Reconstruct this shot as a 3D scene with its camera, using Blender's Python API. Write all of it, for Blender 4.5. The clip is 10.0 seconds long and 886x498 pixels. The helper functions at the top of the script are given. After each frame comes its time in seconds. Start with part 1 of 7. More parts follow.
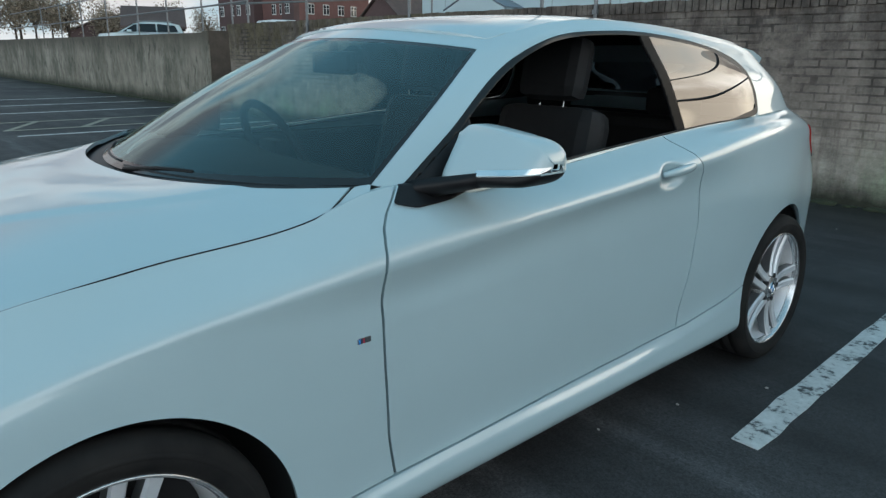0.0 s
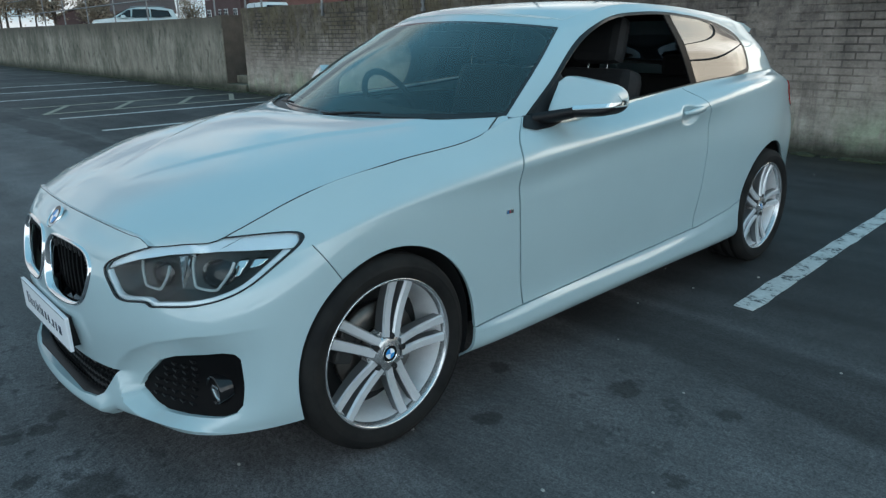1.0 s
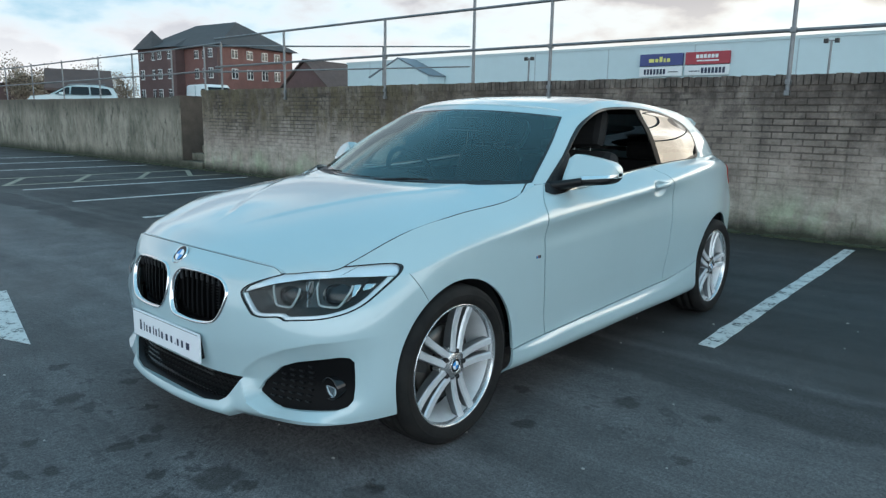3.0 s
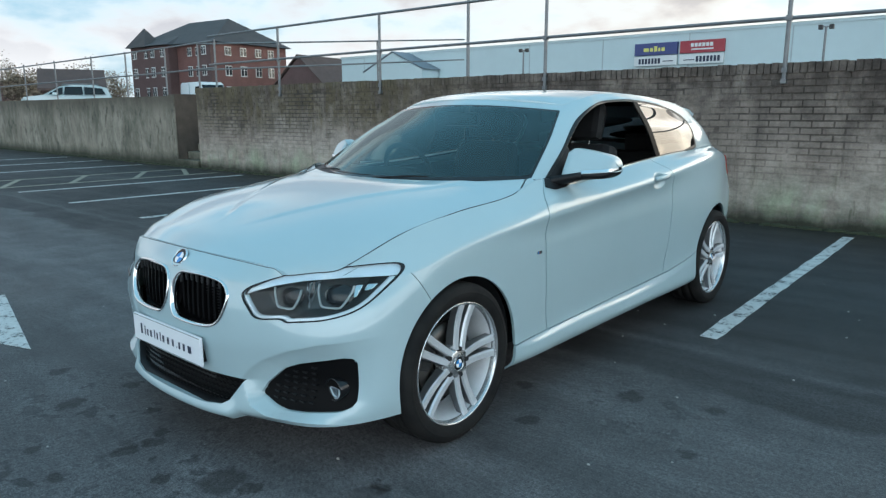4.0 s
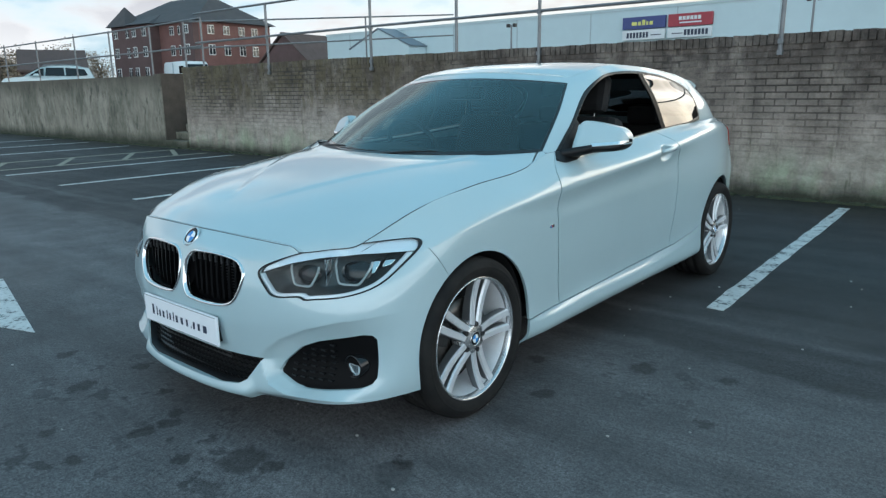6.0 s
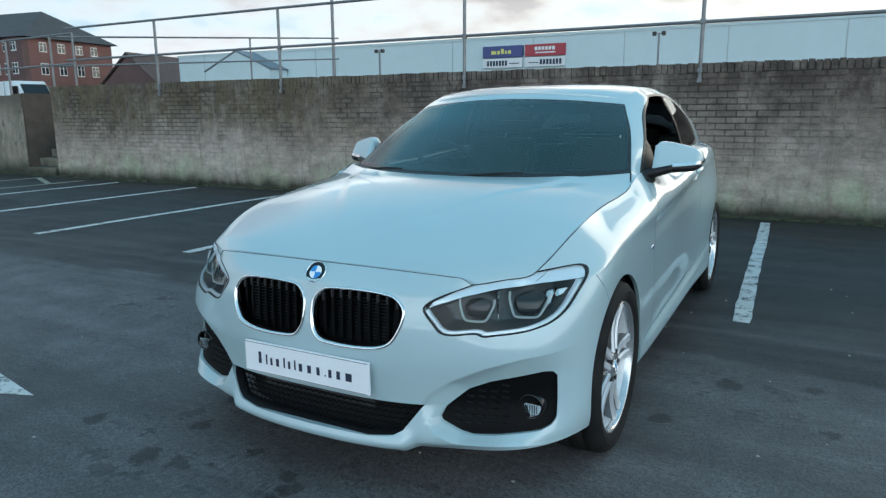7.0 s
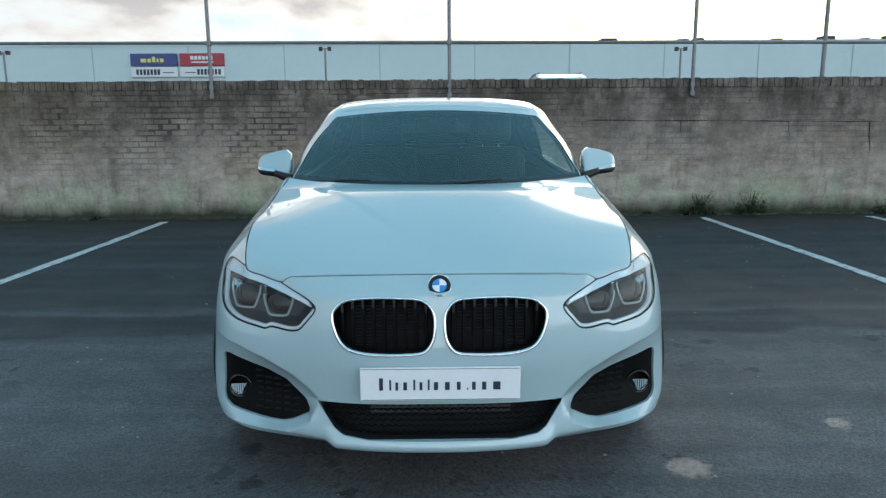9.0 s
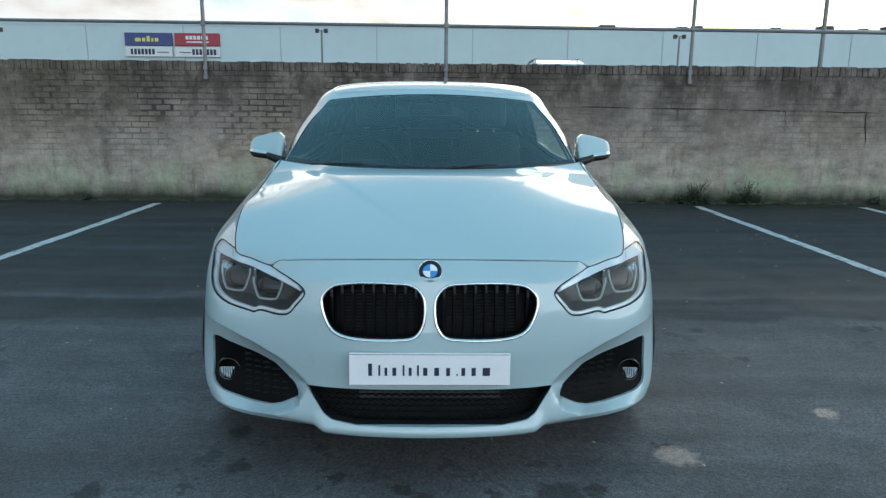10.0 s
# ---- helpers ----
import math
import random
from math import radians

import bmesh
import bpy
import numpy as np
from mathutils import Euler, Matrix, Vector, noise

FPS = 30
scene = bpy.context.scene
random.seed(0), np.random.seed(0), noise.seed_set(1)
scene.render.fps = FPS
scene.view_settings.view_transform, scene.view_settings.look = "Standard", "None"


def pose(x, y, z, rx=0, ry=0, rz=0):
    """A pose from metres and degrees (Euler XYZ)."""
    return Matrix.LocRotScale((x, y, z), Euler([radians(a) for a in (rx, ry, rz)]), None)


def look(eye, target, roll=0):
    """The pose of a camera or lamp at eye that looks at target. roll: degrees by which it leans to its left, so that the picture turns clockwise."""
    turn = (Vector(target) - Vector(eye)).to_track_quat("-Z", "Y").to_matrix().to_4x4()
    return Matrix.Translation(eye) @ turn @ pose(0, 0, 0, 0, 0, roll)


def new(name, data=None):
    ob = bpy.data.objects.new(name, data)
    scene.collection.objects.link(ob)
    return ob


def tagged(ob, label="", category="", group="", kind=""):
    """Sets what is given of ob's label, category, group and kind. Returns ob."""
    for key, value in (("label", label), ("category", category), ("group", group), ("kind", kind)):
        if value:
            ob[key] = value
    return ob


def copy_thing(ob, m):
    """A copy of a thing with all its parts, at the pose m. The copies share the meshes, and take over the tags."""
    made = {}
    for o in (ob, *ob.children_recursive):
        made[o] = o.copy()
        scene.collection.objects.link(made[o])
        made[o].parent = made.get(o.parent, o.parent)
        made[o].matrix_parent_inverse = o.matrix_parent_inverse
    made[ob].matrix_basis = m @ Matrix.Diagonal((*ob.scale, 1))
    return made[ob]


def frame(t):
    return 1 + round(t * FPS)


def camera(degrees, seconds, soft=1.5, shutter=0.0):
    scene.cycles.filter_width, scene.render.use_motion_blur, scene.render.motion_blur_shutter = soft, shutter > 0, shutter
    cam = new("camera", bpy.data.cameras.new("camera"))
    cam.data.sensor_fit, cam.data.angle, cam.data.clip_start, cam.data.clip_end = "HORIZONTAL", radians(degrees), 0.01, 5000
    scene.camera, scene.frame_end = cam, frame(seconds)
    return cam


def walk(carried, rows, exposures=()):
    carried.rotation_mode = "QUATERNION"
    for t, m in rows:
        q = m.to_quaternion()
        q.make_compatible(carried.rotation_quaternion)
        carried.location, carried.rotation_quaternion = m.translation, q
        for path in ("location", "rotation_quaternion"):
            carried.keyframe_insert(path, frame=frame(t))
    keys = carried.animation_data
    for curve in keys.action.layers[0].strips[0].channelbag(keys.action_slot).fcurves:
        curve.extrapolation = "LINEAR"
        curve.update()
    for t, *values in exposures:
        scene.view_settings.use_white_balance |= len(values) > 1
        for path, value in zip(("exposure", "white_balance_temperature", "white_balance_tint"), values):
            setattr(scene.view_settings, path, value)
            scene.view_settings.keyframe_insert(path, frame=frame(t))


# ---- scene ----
cam = camera(65.7, 10.0, 1.35)
PATH = [
    (0, (2.011, -0.249, 1.28), (0.579, 1.035, 0.732), 0.6),
    (0.5, (2.243, -0.764, 1.294), (0.818, 0.546, 0.792), 0.9),
    (1, (2.415, -1.204, 1.279), (1.015, 0.091, 0.676), -0.7),
    (1.5, (2.476, -1.619, 1.27), (1.199, -0.154, 0.796), 0.4),
    (2, (2.516, -1.837, 1.267), (1.194, -0.405, 0.818), -0.6),
    (2.5, (2.494, -1.962, 1.277), (1.175, -0.51, 0.891), 0.1),
    (2.7, (2.516, -1.971, 1.267), (1.22, -0.494, 0.899), 1.2),
    (4, (2.493, -1.967, 1.283), (1.205, -0.487, 0.893), 0.0),
    (4.5, (2.501, -1.97, 1.288), (1.213, -0.487, 0.911), -0.1),
    (5, (2.495, -1.969, 1.286), (1.199, -0.493, 0.913), -0.3),
    (5.5, (2.491, -1.966, 1.284), (1.192, -0.492, 0.907), -0.2),
    (6, (2.402, -2.019, 1.267), (1.148, -0.529, 0.815), -0.7),
    (6.2, (2.272, -2.11, 1.262), (1.066, -0.573, 0.835), 0.4),
    (7.3, (1.099, -2.573, 1.249), (0.401, -0.749, 0.82), -1.7),
    (7.5, (0.897, -2.647, 1.248), (0.382, -0.778, 0.758), -2.4),
    (8, (0.482, -2.741, 1.24), (0.254, -0.805, 0.793), -1.2),
    (8.5, (0.135, -2.841, 1.237), (0.249, -0.877, 0.876), -0.6),
    (9, (-0.011, -2.858, 1.251), (0.01, -0.891, 0.892), -0.4),
    (9.5, (-0.006, -2.844, 1.248), (0.023, -0.885, 0.849), 0.4),
    (10, (0.001, -2.841, 1.248), (0.037, -0.882, 0.847), 0.5),
]
walk(cam, [(t, look(eye, target, roll)) for t, eye, target, roll in PATH],
     [(0, 0.18, 6350, 8), (0.5, 0.13, 6250, 7), (1, 0.21, 6100, 5), (1.5, 0.36, 6100, 5), (2.5, 0.49, 6150, 6), (6, 0.48, 6150, 6), (7.3, 0.44, 6000, 5), (8, 0.50, 6050, 6), (8.5, 0.44, 6150, 7), (10, 0.42, 6200, 7)])


# ---- light ----
SUN_AZ, SUN_EL = radians(24.6), radians(5.6)      # sun low behind the long shed, to the right of the car's axis
world = bpy.data.worlds.new("world")
scene.world = world
world.use_nodes = True
wn, wl = world.node_tree.nodes, world.node_tree.links
wn.clear()
w_out = wn.new("ShaderNodeOutputWorld")
w_bg = wn.new("ShaderNodeBackground")
w_sky = wn.new("ShaderNodeTexSky")
w_sky.sky_type, w_sky.sun_disc = "NISHITA", False
w_sky.sun_elevation, w_sky.sun_rotation = radians(7.0), SUN_AZ
w_sky.air_density, w_sky.dust_density, w_sky.ozone_density = 1.0, 0.6, 2.0
w_tc = wn.new("ShaderNodeTexCoord")
w_sep = wn.new("ShaderNodeSeparateXYZ")
wl.new(w_tc.outputs["Generated"], w_sep.inputs[0])


def w_math(op, a, b=None, c=None, clamp=False):
    n = wn.new("ShaderNodeMath")
    n.operation, n.use_clamp = op, clamp
    for i, v in enumerate((a, b, c)):
        if v is None:
            continue
        if isinstance(v, (int, float)):
            n.inputs[i].default_value = v
        else:
            wl.new(v, n.inputs[i])
    return n.outputs[0]


# clouds on a flat layer: the direction divided by its height, so that they crowd towards the horizon
w_h = w_math("ADD", w_math("MAXIMUM", w_sep.outputs[2], 0.0), 0.30)
w_cx, w_cy = w_math("DIVIDE", w_sep.outputs[0], w_h), w_math("DIVIDE", w_sep.outputs[1], w_h)
w_cmb = wn.new("ShaderNodeCombineXYZ")
wl.new(w_cx, w_cmb.inputs[0]), wl.new(w_cy, w_cmb.inputs[1])
w_noise = wn.new("ShaderNodeTexNoise")
w_noise.inputs["Scale"].default_value, w_noise.inputs["Detail"].default_value = 1.9, 6.0
w_noise.inputs["Roughness"].default_value = 0.52
wl.new(w_cmb.outputs[0], w_noise.inputs["Vector"])
w_cover = wn.new("ShaderNodeValToRGB")
w_cover.color_ramp.elements[0].position, w_cover.color_ramp.elements[1].position = 0.36, 0.56
w_bank = w_math("POWER", 2.718, w_math("MULTIPLY", w_math("POWER", w_math("MULTIPLY", w_math("SUBTRACT", w_sep.outputs[2], 0.28), 12.0), 2.0), -1.0))      # a bank of cloud some 20 degrees up
w_mass = w_math("MULTIPLY_ADD", w_bank, 0.10, w_noise.outputs["Fac"])
wl.new(w_mass, w_cover.inputs[0])
w_thick = wn.new("ShaderNodeValToRGB")
w_thick.color_ramp.elements[0].position, w_thick.color_ramp.elements[1].position = 0.44, 0.59
wl.new(w_noise.outputs["Fac"], w_thick.inputs[0])
# nearness to the sun, which lights the cloud edges
w_dot = wn.new("ShaderNodeVectorMath")
w_dot.operation = "DOT_PRODUCT"
w_dot.inputs[1].default_value = (math.sin(SUN_AZ) * math.cos(SUN_EL), math.cos(SUN_AZ) * math.cos(SUN_EL), math.sin(SUN_EL))
wl.new(w_tc.outputs["Generated"], w_dot.inputs[0])
w_face = w_math("MAXIMUM", w_dot.outputs["Value"], 0.0)
w_near, w_half = w_math("POWER", w_face, 36.0), w_math("POWER", w_face, 1.6)
w_away = wn.new("ShaderNodeVectorMath")
w_away.operation = "DOT_PRODUCT"
w_away.inputs[1].default_value = (0.86, -0.51, 0.05)
wl.new(w_tc.outputs["Generated"], w_away.inputs[0])
w_anti = w_math("MULTIPLY_ADD", w_away.outputs["Value"], 0.9, 0.25, clamp=True)      # the half of the sky where the sun lights the clouds' faces


def w_mix(fac, a, b):
    n = wn.new("ShaderNodeMix")
    n.data_type = "RGBA"
    for i, v in ((0, fac), (6, a), (7, b)):
        if isinstance(v, (int, float)):
            n.inputs[i].default_value = v
        elif isinstance(v, tuple):
            n.inputs[i].default_value = v
        else:
            wl.new(v, n.inputs[i])
    return n.outputs[2]


w_lit = w_mix(w_near, w_mix(w_half, w_mix(w_anti, (8.8, 8.5, 8.3, 1), (27.0, 28.0, 29.0, 1)), (9.3, 8.3, 6.9, 1)), (36.0, 28.0, 16.0, 1))      # thin cloud
w_grey = w_mix(w_near, w_mix(w_half, w_mix(w_anti, (3.7, 3.6, 4.0, 1), (13.6, 15.2, 16.0, 1)), (5.8, 5.2, 4.7, 1)), (12.0, 10.0, 7.6, 1))      # thick cloud
w_lit = w_mix(w_math("MULTIPLY", w_bank, w_half), w_lit, (30.0, 28.4, 26.0, 1))
w_cloud = w_mix(w_math("MULTIPLY", w_thick.outputs[0], w_math("MULTIPLY", w_sep.outputs[2], 6.5, clamp=True)), w_lit, w_grey)
w_low = w_math("MULTIPLY_ADD", w_sep.outputs[2], -4.5, 1.25, clamp=True)      # paler towards the horizon
w_blue = w_mix(0.85, w_sky.outputs[0], w_mix(w_low, (2.4, 5.1, 6.8, 1), (4.4, 5.8, 6.7, 1)))
w_open = w_math("MULTIPLY", w_math("SUBTRACT", w_sep.outputs[2], 0.40), 8.0, clamp=True)      # clearer overhead
w_fac = w_math("MULTIPLY", w_cover.outputs[0], w_math("SUBTRACT", 1.0, w_math("MULTIPLY", w_open, 0.93)))
w_fac = w_math("MAXIMUM", w_fac, w_math("MULTIPLY", w_near, 0.45, clamp=True))
w_blue = w_mix(w_near, w_mix(w_math("MULTIPLY", w_half, w_low), w_blue, (9.5, 9.2, 8.6, 1)), (16.0, 13.5, 10.0, 1))
w_col = w_mix(w_fac, w_blue, w_cloud)
wl.new(w_col, w_bg.inputs["Color"])
w_bg.inputs["Strength"].default_value = 0.10
wl.new(w_bg.outputs[0], w_out.inputs["Surface"])

sun = new("sun", bpy.data.lights.new("sun", "SUN"))
sun.data.energy, sun.data.angle, sun.data.color = 0.5, radians(40), (1.0, 0.86, 0.7)
sun.matrix_world = look((math.sin(SUN_AZ) * 40, math.cos(SUN_AZ) * 40, 40 * math.tan(radians(9))), (0, 0, 0))


# ---- materials ----
class Mat:
    """A node material around one Principled shader, with short helpers."""

    def __init__(self, name, base=(0.5, 0.5, 0.5), rough=0.5, metal=0.0, **extra):
        self.m = bpy.data.materials.new(name)
        self.m.use_nodes = True
        self.n, self.l = self.m.node_tree.nodes, self.m.node_tree.links
        self.p = self.n["Principled BSDF"]
        self.p.inputs["Base Color"].default_value = (*base, 1)
        self.p.inputs["Roughness"].default_value = rough
        self.p.inputs["Metallic"].default_value = metal
        for k, v in extra.items():
            self.p.inputs[k.replace("_", " ")].default_value = v
        self.tc = None

    def coord(self, scale=(1, 1, 1), space="Object"):
        if self.tc is None:
            self.tc = self.n.new("ShaderNodeTexCoord")
        mp = self.n.new("ShaderNodeMapping")
        mp.inputs["Scale"].default_value = scale
        if space == "World":
            self.l.new(self.n.new("ShaderNodeNewGeometry").outputs["Position"], mp.inputs["Vector"])
        else:
            self.l.new(self.tc.outputs[space], mp.inputs["Vector"])
        return mp.outputs[0]

    def noise(self, scale, detail=4, rough=0.55, stretch=(1, 1, 1), space="Object", warp=0.0):
        t = self.n.new("ShaderNodeTexNoise")
        t.inputs["Scale"].default_value, t.inputs["Detail"].default_value = scale, detail
        t.inputs["Roughness"].default_value, t.inputs["Distortion"].default_value = rough, warp
        self.l.new(self.coord(stretch, space), t.inputs["Vector"])
        return t.outputs["Fac"]

    def ramp(self, fac, *stops):
        r = self.n.new("ShaderNodeValToRGB")
        e = r.color_ramp.elements
        while len(e) < len(stops):
            e.new(0.5)
        for el, (pos, col) in zip(e, stops):
            el.position = pos
            el.color = (*col, 1) if isinstance(col, tuple) else (col, col, col, 1)
        self.l.new(fac, r.inputs[0])
        return r.outputs[0]

    def mix(self, fac, a, b, how="MIX"):
        x = self.n.new("ShaderNodeMix")
        x.data_type, x.blend_type = "RGBA", how
        for i, v in ((0, fac), (6, a), (7, b)):
            if isinstance(v, (int, float)):
                x.inputs[i].default_value = v
            elif isinstance(v, tuple):
                x.inputs[i].default_value = (*v, 1)
            else:
                self.l.new(v, x.inputs[i])
        return x.outputs[2]

    def set(self, socket, value):
        self.l.new(value, self.p.inputs[socket])
        return self

    def bump(self, height, strength=0.3, dist=0.01):
        b = self.n.new("ShaderNodeBump")
        b.inputs["Strength"].default_value, b.inputs["Distance"].default_value = strength, dist
        self.l.new(height, b.inputs["Height"])
        self.l.new(b.outputs[0], self.p.inputs["Normal"])
        return self

    def random(self):
        return self.n.new("ShaderNodeObjectInfo").outputs["Random"]

    def island(self):
        return self.n.new("ShaderNodeNewGeometry").outputs["Random Per Island"]


def varied(name, base, rough, amount=0.12, scale=8.0, metal=0.0, bump=0.0, **extra):
    """A plain material with soft mottling at two scales."""
    k = Mat(name, base, rough, metal, **extra)
    big, fine = k.noise(scale, 5), k.noise(scale * 9, 3)
    lo, hi = tuple(c * (1 - amount) for c in base), tuple(min(1, c * (1 + amount)) for c in base)
    k.set("Base Color", k.mix(0.35, k.ramp(big, (0.3, lo), (0.7, hi)), k.ramp(fine, (0.3, lo), (0.7, hi))))
    if bump:
        k.bump(fine, bump, 0.004)
    return k.m


paint = Mat("white_paint", (0.545, 0.61, 0.612), 0.35, 0.0, Coat_Weight=1.0, Coat_Roughness=0.012, Coat_IOR=1.62)
paint.set("Base Color", paint.ramp(paint.noise(2.2, 4), (0.3, (0.365, 0.475, 0.505)), (0.7, (0.385, 0.50, 0.53))))
PAINT = paint.m
BARREL_GREY = varied("dull_grey_alloy", (0.78, 0.79, 0.80), 0.38, 0.08, 20, metal=0.25)
LAMP_DOME = Mat("lamp_dark_glass", (0.012, 0.013, 0.015), 0.06, Specular_IOR_Level=0.5).m
BLACK_PLASTIC = varied("black_plastic", (0.009, 0.009, 0.010), 0.45, 0.25, 30, bump=0.05, Specular_IOR_Level=0.25)
GLOSS_BLACK = Mat("gloss_black", (0.008, 0.008, 0.009), 0.08).m
SATIN_TRIM = varied("satin_window_trim", (0.010, 0.010, 0.010), 0.4, 0.12, 25, Specular_IOR_Level=0.3)
SILVER = varied("bright_silver_trim", (0.78, 0.84, 0.90), 0.2, 0.03, 20, metal=0.25)
CHROME = Mat("chrome", (0.78, 0.79, 0.80), 0.07, 1.0).m
HOOK_GREY = Mat("slat_hook_grey", (0.022, 0.022, 0.024), 0.35).m
SLAT_BLACK = Mat("slat_black", (0.003, 0.003, 0.0035), 0.5, Specular_IOR_Level=0.1).m
LAMP_BLACK = Mat("lamp_housing_black", (0.035, 0.040, 0.042), 0.3, 0.0).m
LIGHT_GUIDE = Mat("frosted_light_guide", (0.40, 0.44, 0.45), 0.25).m
DARK_CHROME = Mat("smoked_chrome", (0.36, 0.38, 0.39), 0.12, 1.0).m
ALLOY = varied("silver_alloy", (0.60, 0.61, 0.62), 0.27, 0.05, 40, metal=0.85)
SPOKE_SILVER = varied("lacquered_silver", (0.62, 0.64, 0.66), 0.25, 0.04, 40, metal=0.3)
# darker copy of the spoke silver: shade between twin spokes put into the colour
SPOKE_SIDE_SHADE = varied("shaded_spoke_flank", (0.15, 0.155, 0.16), 0.4, 0.1, 30, metal=0.6)
ALLOY_DARK = varied("dark_metal", (0.05, 0.05, 0.05), 0.5, 0.3, 20, metal=0.6)
DISC = varied("brake_disc_steel", (0.14, 0.13, 0.12), 0.4, 0.15, 30, metal=0.9)
INTERIOR = varied("dark_interior_trim", (0.014, 0.014, 0.015), 0.85, 0.3, 12, bump=0.1)
LEATHER = varied("black_leather", (0.0095, 0.0095, 0.0105), 0.75, 0.25, 25, bump=0.2)
LINING = varied("grey_headlining", (0.045, 0.042, 0.042), 0.9, 0.1, 20)
GROOVE = Mat("shut_line_shadow_gap", (0.012, 0.012, 0.013), 0.9).m
ROUNDEL_BLUE = Mat("enamel_blue", (0.05, 0.25, 0.60), 0.15).m
ROUNDEL_WHITE = Mat("enamel_white", (0.80, 0.82, 0.84), 0.15).m
RED_LENS = Mat("red_lens", (0.35, 0.012, 0.012), 0.1).m
PLATE_WHITE = varied("plate_white", (0.80, 0.81, 0.84), 0.35, 0.03, 10)
INK = Mat("dark_ink", (0.02, 0.03, 0.06), 0.5).m
STRIPE_RED = Mat("badge_red", (0.35, 0.03, 0.05), 0.3).m

tyre_k = Mat("tyre_rubber", (0.016, 0.016, 0.016), 0.8, Specular_IOR_Level=0.2)
tyre_k.set("Base Color", tyre_k.ramp(tyre_k.noise(9, 5), (0.3, (0.007, 0.007, 0.0075)), (0.7, (0.018, 0.017, 0.016))))
tyre_k.bump(tyre_k.noise(90, 2), 0.15, 0.002)
TYRE = tyre_k.m


def glass(name, tint, ior=1.5, rough=0.0, film=(1, 1, 1)):
    """Thin tinted pane: clear transmission with the pane's tint, and a mirror film whose weight follows Fresnel."""
    m = bpy.data.materials.new(name)
    m.use_nodes = True
    n, l = m.node_tree.nodes, m.node_tree.links
    n.clear()
    out, mixer = n.new("ShaderNodeOutputMaterial"), n.new("ShaderNodeMixShader")
    clear, gloss, fr = n.new("ShaderNodeBsdfTransparent"), n.new("ShaderNodeBsdfGlossy"), n.new("ShaderNodeFresnel")
    clear.inputs["Color"].default_value = (*tint, 1)
    gloss.inputs["Color"].default_value = (*film, 1)
    gloss.inputs["Roughness"].default_value = rough
    fr.inputs["IOR"].default_value = ior
    l.new(fr.outputs[0], mixer.inputs[0])
    l.new(clear.outputs[0], mixer.inputs[1])
    l.new(gloss.outputs[0], mixer.inputs[2])
    l.new(mixer.outputs[0], out.inputs[0])
    return m


SCREEN_GLASS = glass("windscreen_glass", (0.58, 0.72, 0.68), 1.7, film=(0.76, 0.96, 0.98))
SIDE_GLASS = glass("side_glass", (0.84, 0.87, 0.85), 1.5)
PRIVACY_GLASS = glass("privacy_glass", (0.05, 0.055, 0.055), 1.95)
LENS_GLASS = glass("headlight_lens", (0.86, 0.90, 0.90), 1.26)

asph = Mat("asphalt", (0.045, 0.047, 0.05), 0.85)
a_big = asph.noise(0.55, 6, 0.6, warp=0.4)
a_mid = asph.noise(3.2, 6, 0.7)
a_grit = asph.noise(38, 4, 0.75)
a_fine = asph.noise(170, 2, 0.7)
a_streak = asph.noise(0.8, 6, 0.65, stretch=(0.22, 2.6, 1))
base_c = asph.mix(0.5, asph.ramp(a_big, (0.32, (0.0210, 0.0205, 0.0212)), (0.68, (0.0625, 0.0615, 0.0635))),
                  asph.ramp(a_streak, (0.36, (0.0210, 0.0205, 0.0212)), (0.64, (0.0590, 0.0578, 0.0600))))
base_c = asph.mix(0.85, base_c, asph.ramp(a_mid, (0.28, 0.40), (0.72, 1.0)), "MULTIPLY")
base_c = asph.mix(0.62, base_c, asph.ramp(a_grit, (0.34, 0.35), (0.66, 1.0)), "MULTIPLY")
base_c = asph.mix(0.66, base_c, asph.ramp(a_fine, (0.36, 0.22), (0.66, 1.0)), "MULTIPLY")


def a_math(op, a, b):
    n_ = asph.n.new("ShaderNodeMath")
    n_.operation = op
    for i_, v_ in enumerate((a, b)):
        if isinstance(v_, (int, float)):
            n_.inputs[i_].default_value = v_
        else:
            asph.l.new(v_, n_.inputs[i_])
    return n_.outputs[0]


# the bays are an older, darker surfacing than the lane: a wandering seam parts them
a_sep = asph.n.new("ShaderNodeSeparateXYZ")
asph.l.new(asph.coord(), a_sep.inputs[0])
a_seam = a_math("ADD", a_sep.outputs[1], a_math("MULTIPLY", a_math("SUBTRACT", asph.noise(1.2, 5), 0.5), 0.45))
seam_pos = a_math("DIVIDE", a_math("SUBTRACT", a_seam, 0.75), 1.4)
base_c = asph.mix(1.0, base_c, asph.ramp(seam_pos, (0.0, 5.6), (0.26, 5.4), (0.31, 2.5), (0.59, 2.1), (0.645, 4.4), (0.72, 2.7), (1.0, 1.9)), "MULTIPLY")
# oil drips and wet patches
a_warp = asph.n.new("ShaderNodeVectorMath")
a_warp.operation = "MULTIPLY_ADD"
a_nc = asph.n.new("ShaderNodeTexNoise")
a_nc.inputs["Scale"].default_value, a_nc.inputs["Detail"].default_value, a_nc.inputs["Roughness"].default_value = 7.0, 6.0, 0.7
asph.l.new(asph.coord(), a_nc.inputs["Vector"])
asph.l.new(a_nc.outputs["Color"], a_warp.inputs[0])
a_warp.inputs[1].default_value = (0.30, 0.30, 0.0)
asph.l.new(asph.coord(), a_warp.inputs[2])
# clusters of small dark drips
a_spot = asph.ramp(asph.mix(0.35, asph.noise(6.5, 3, 0.5), asph.noise(21, 3, 0.6)), (0.55, 0.0), (0.59, 1.0))


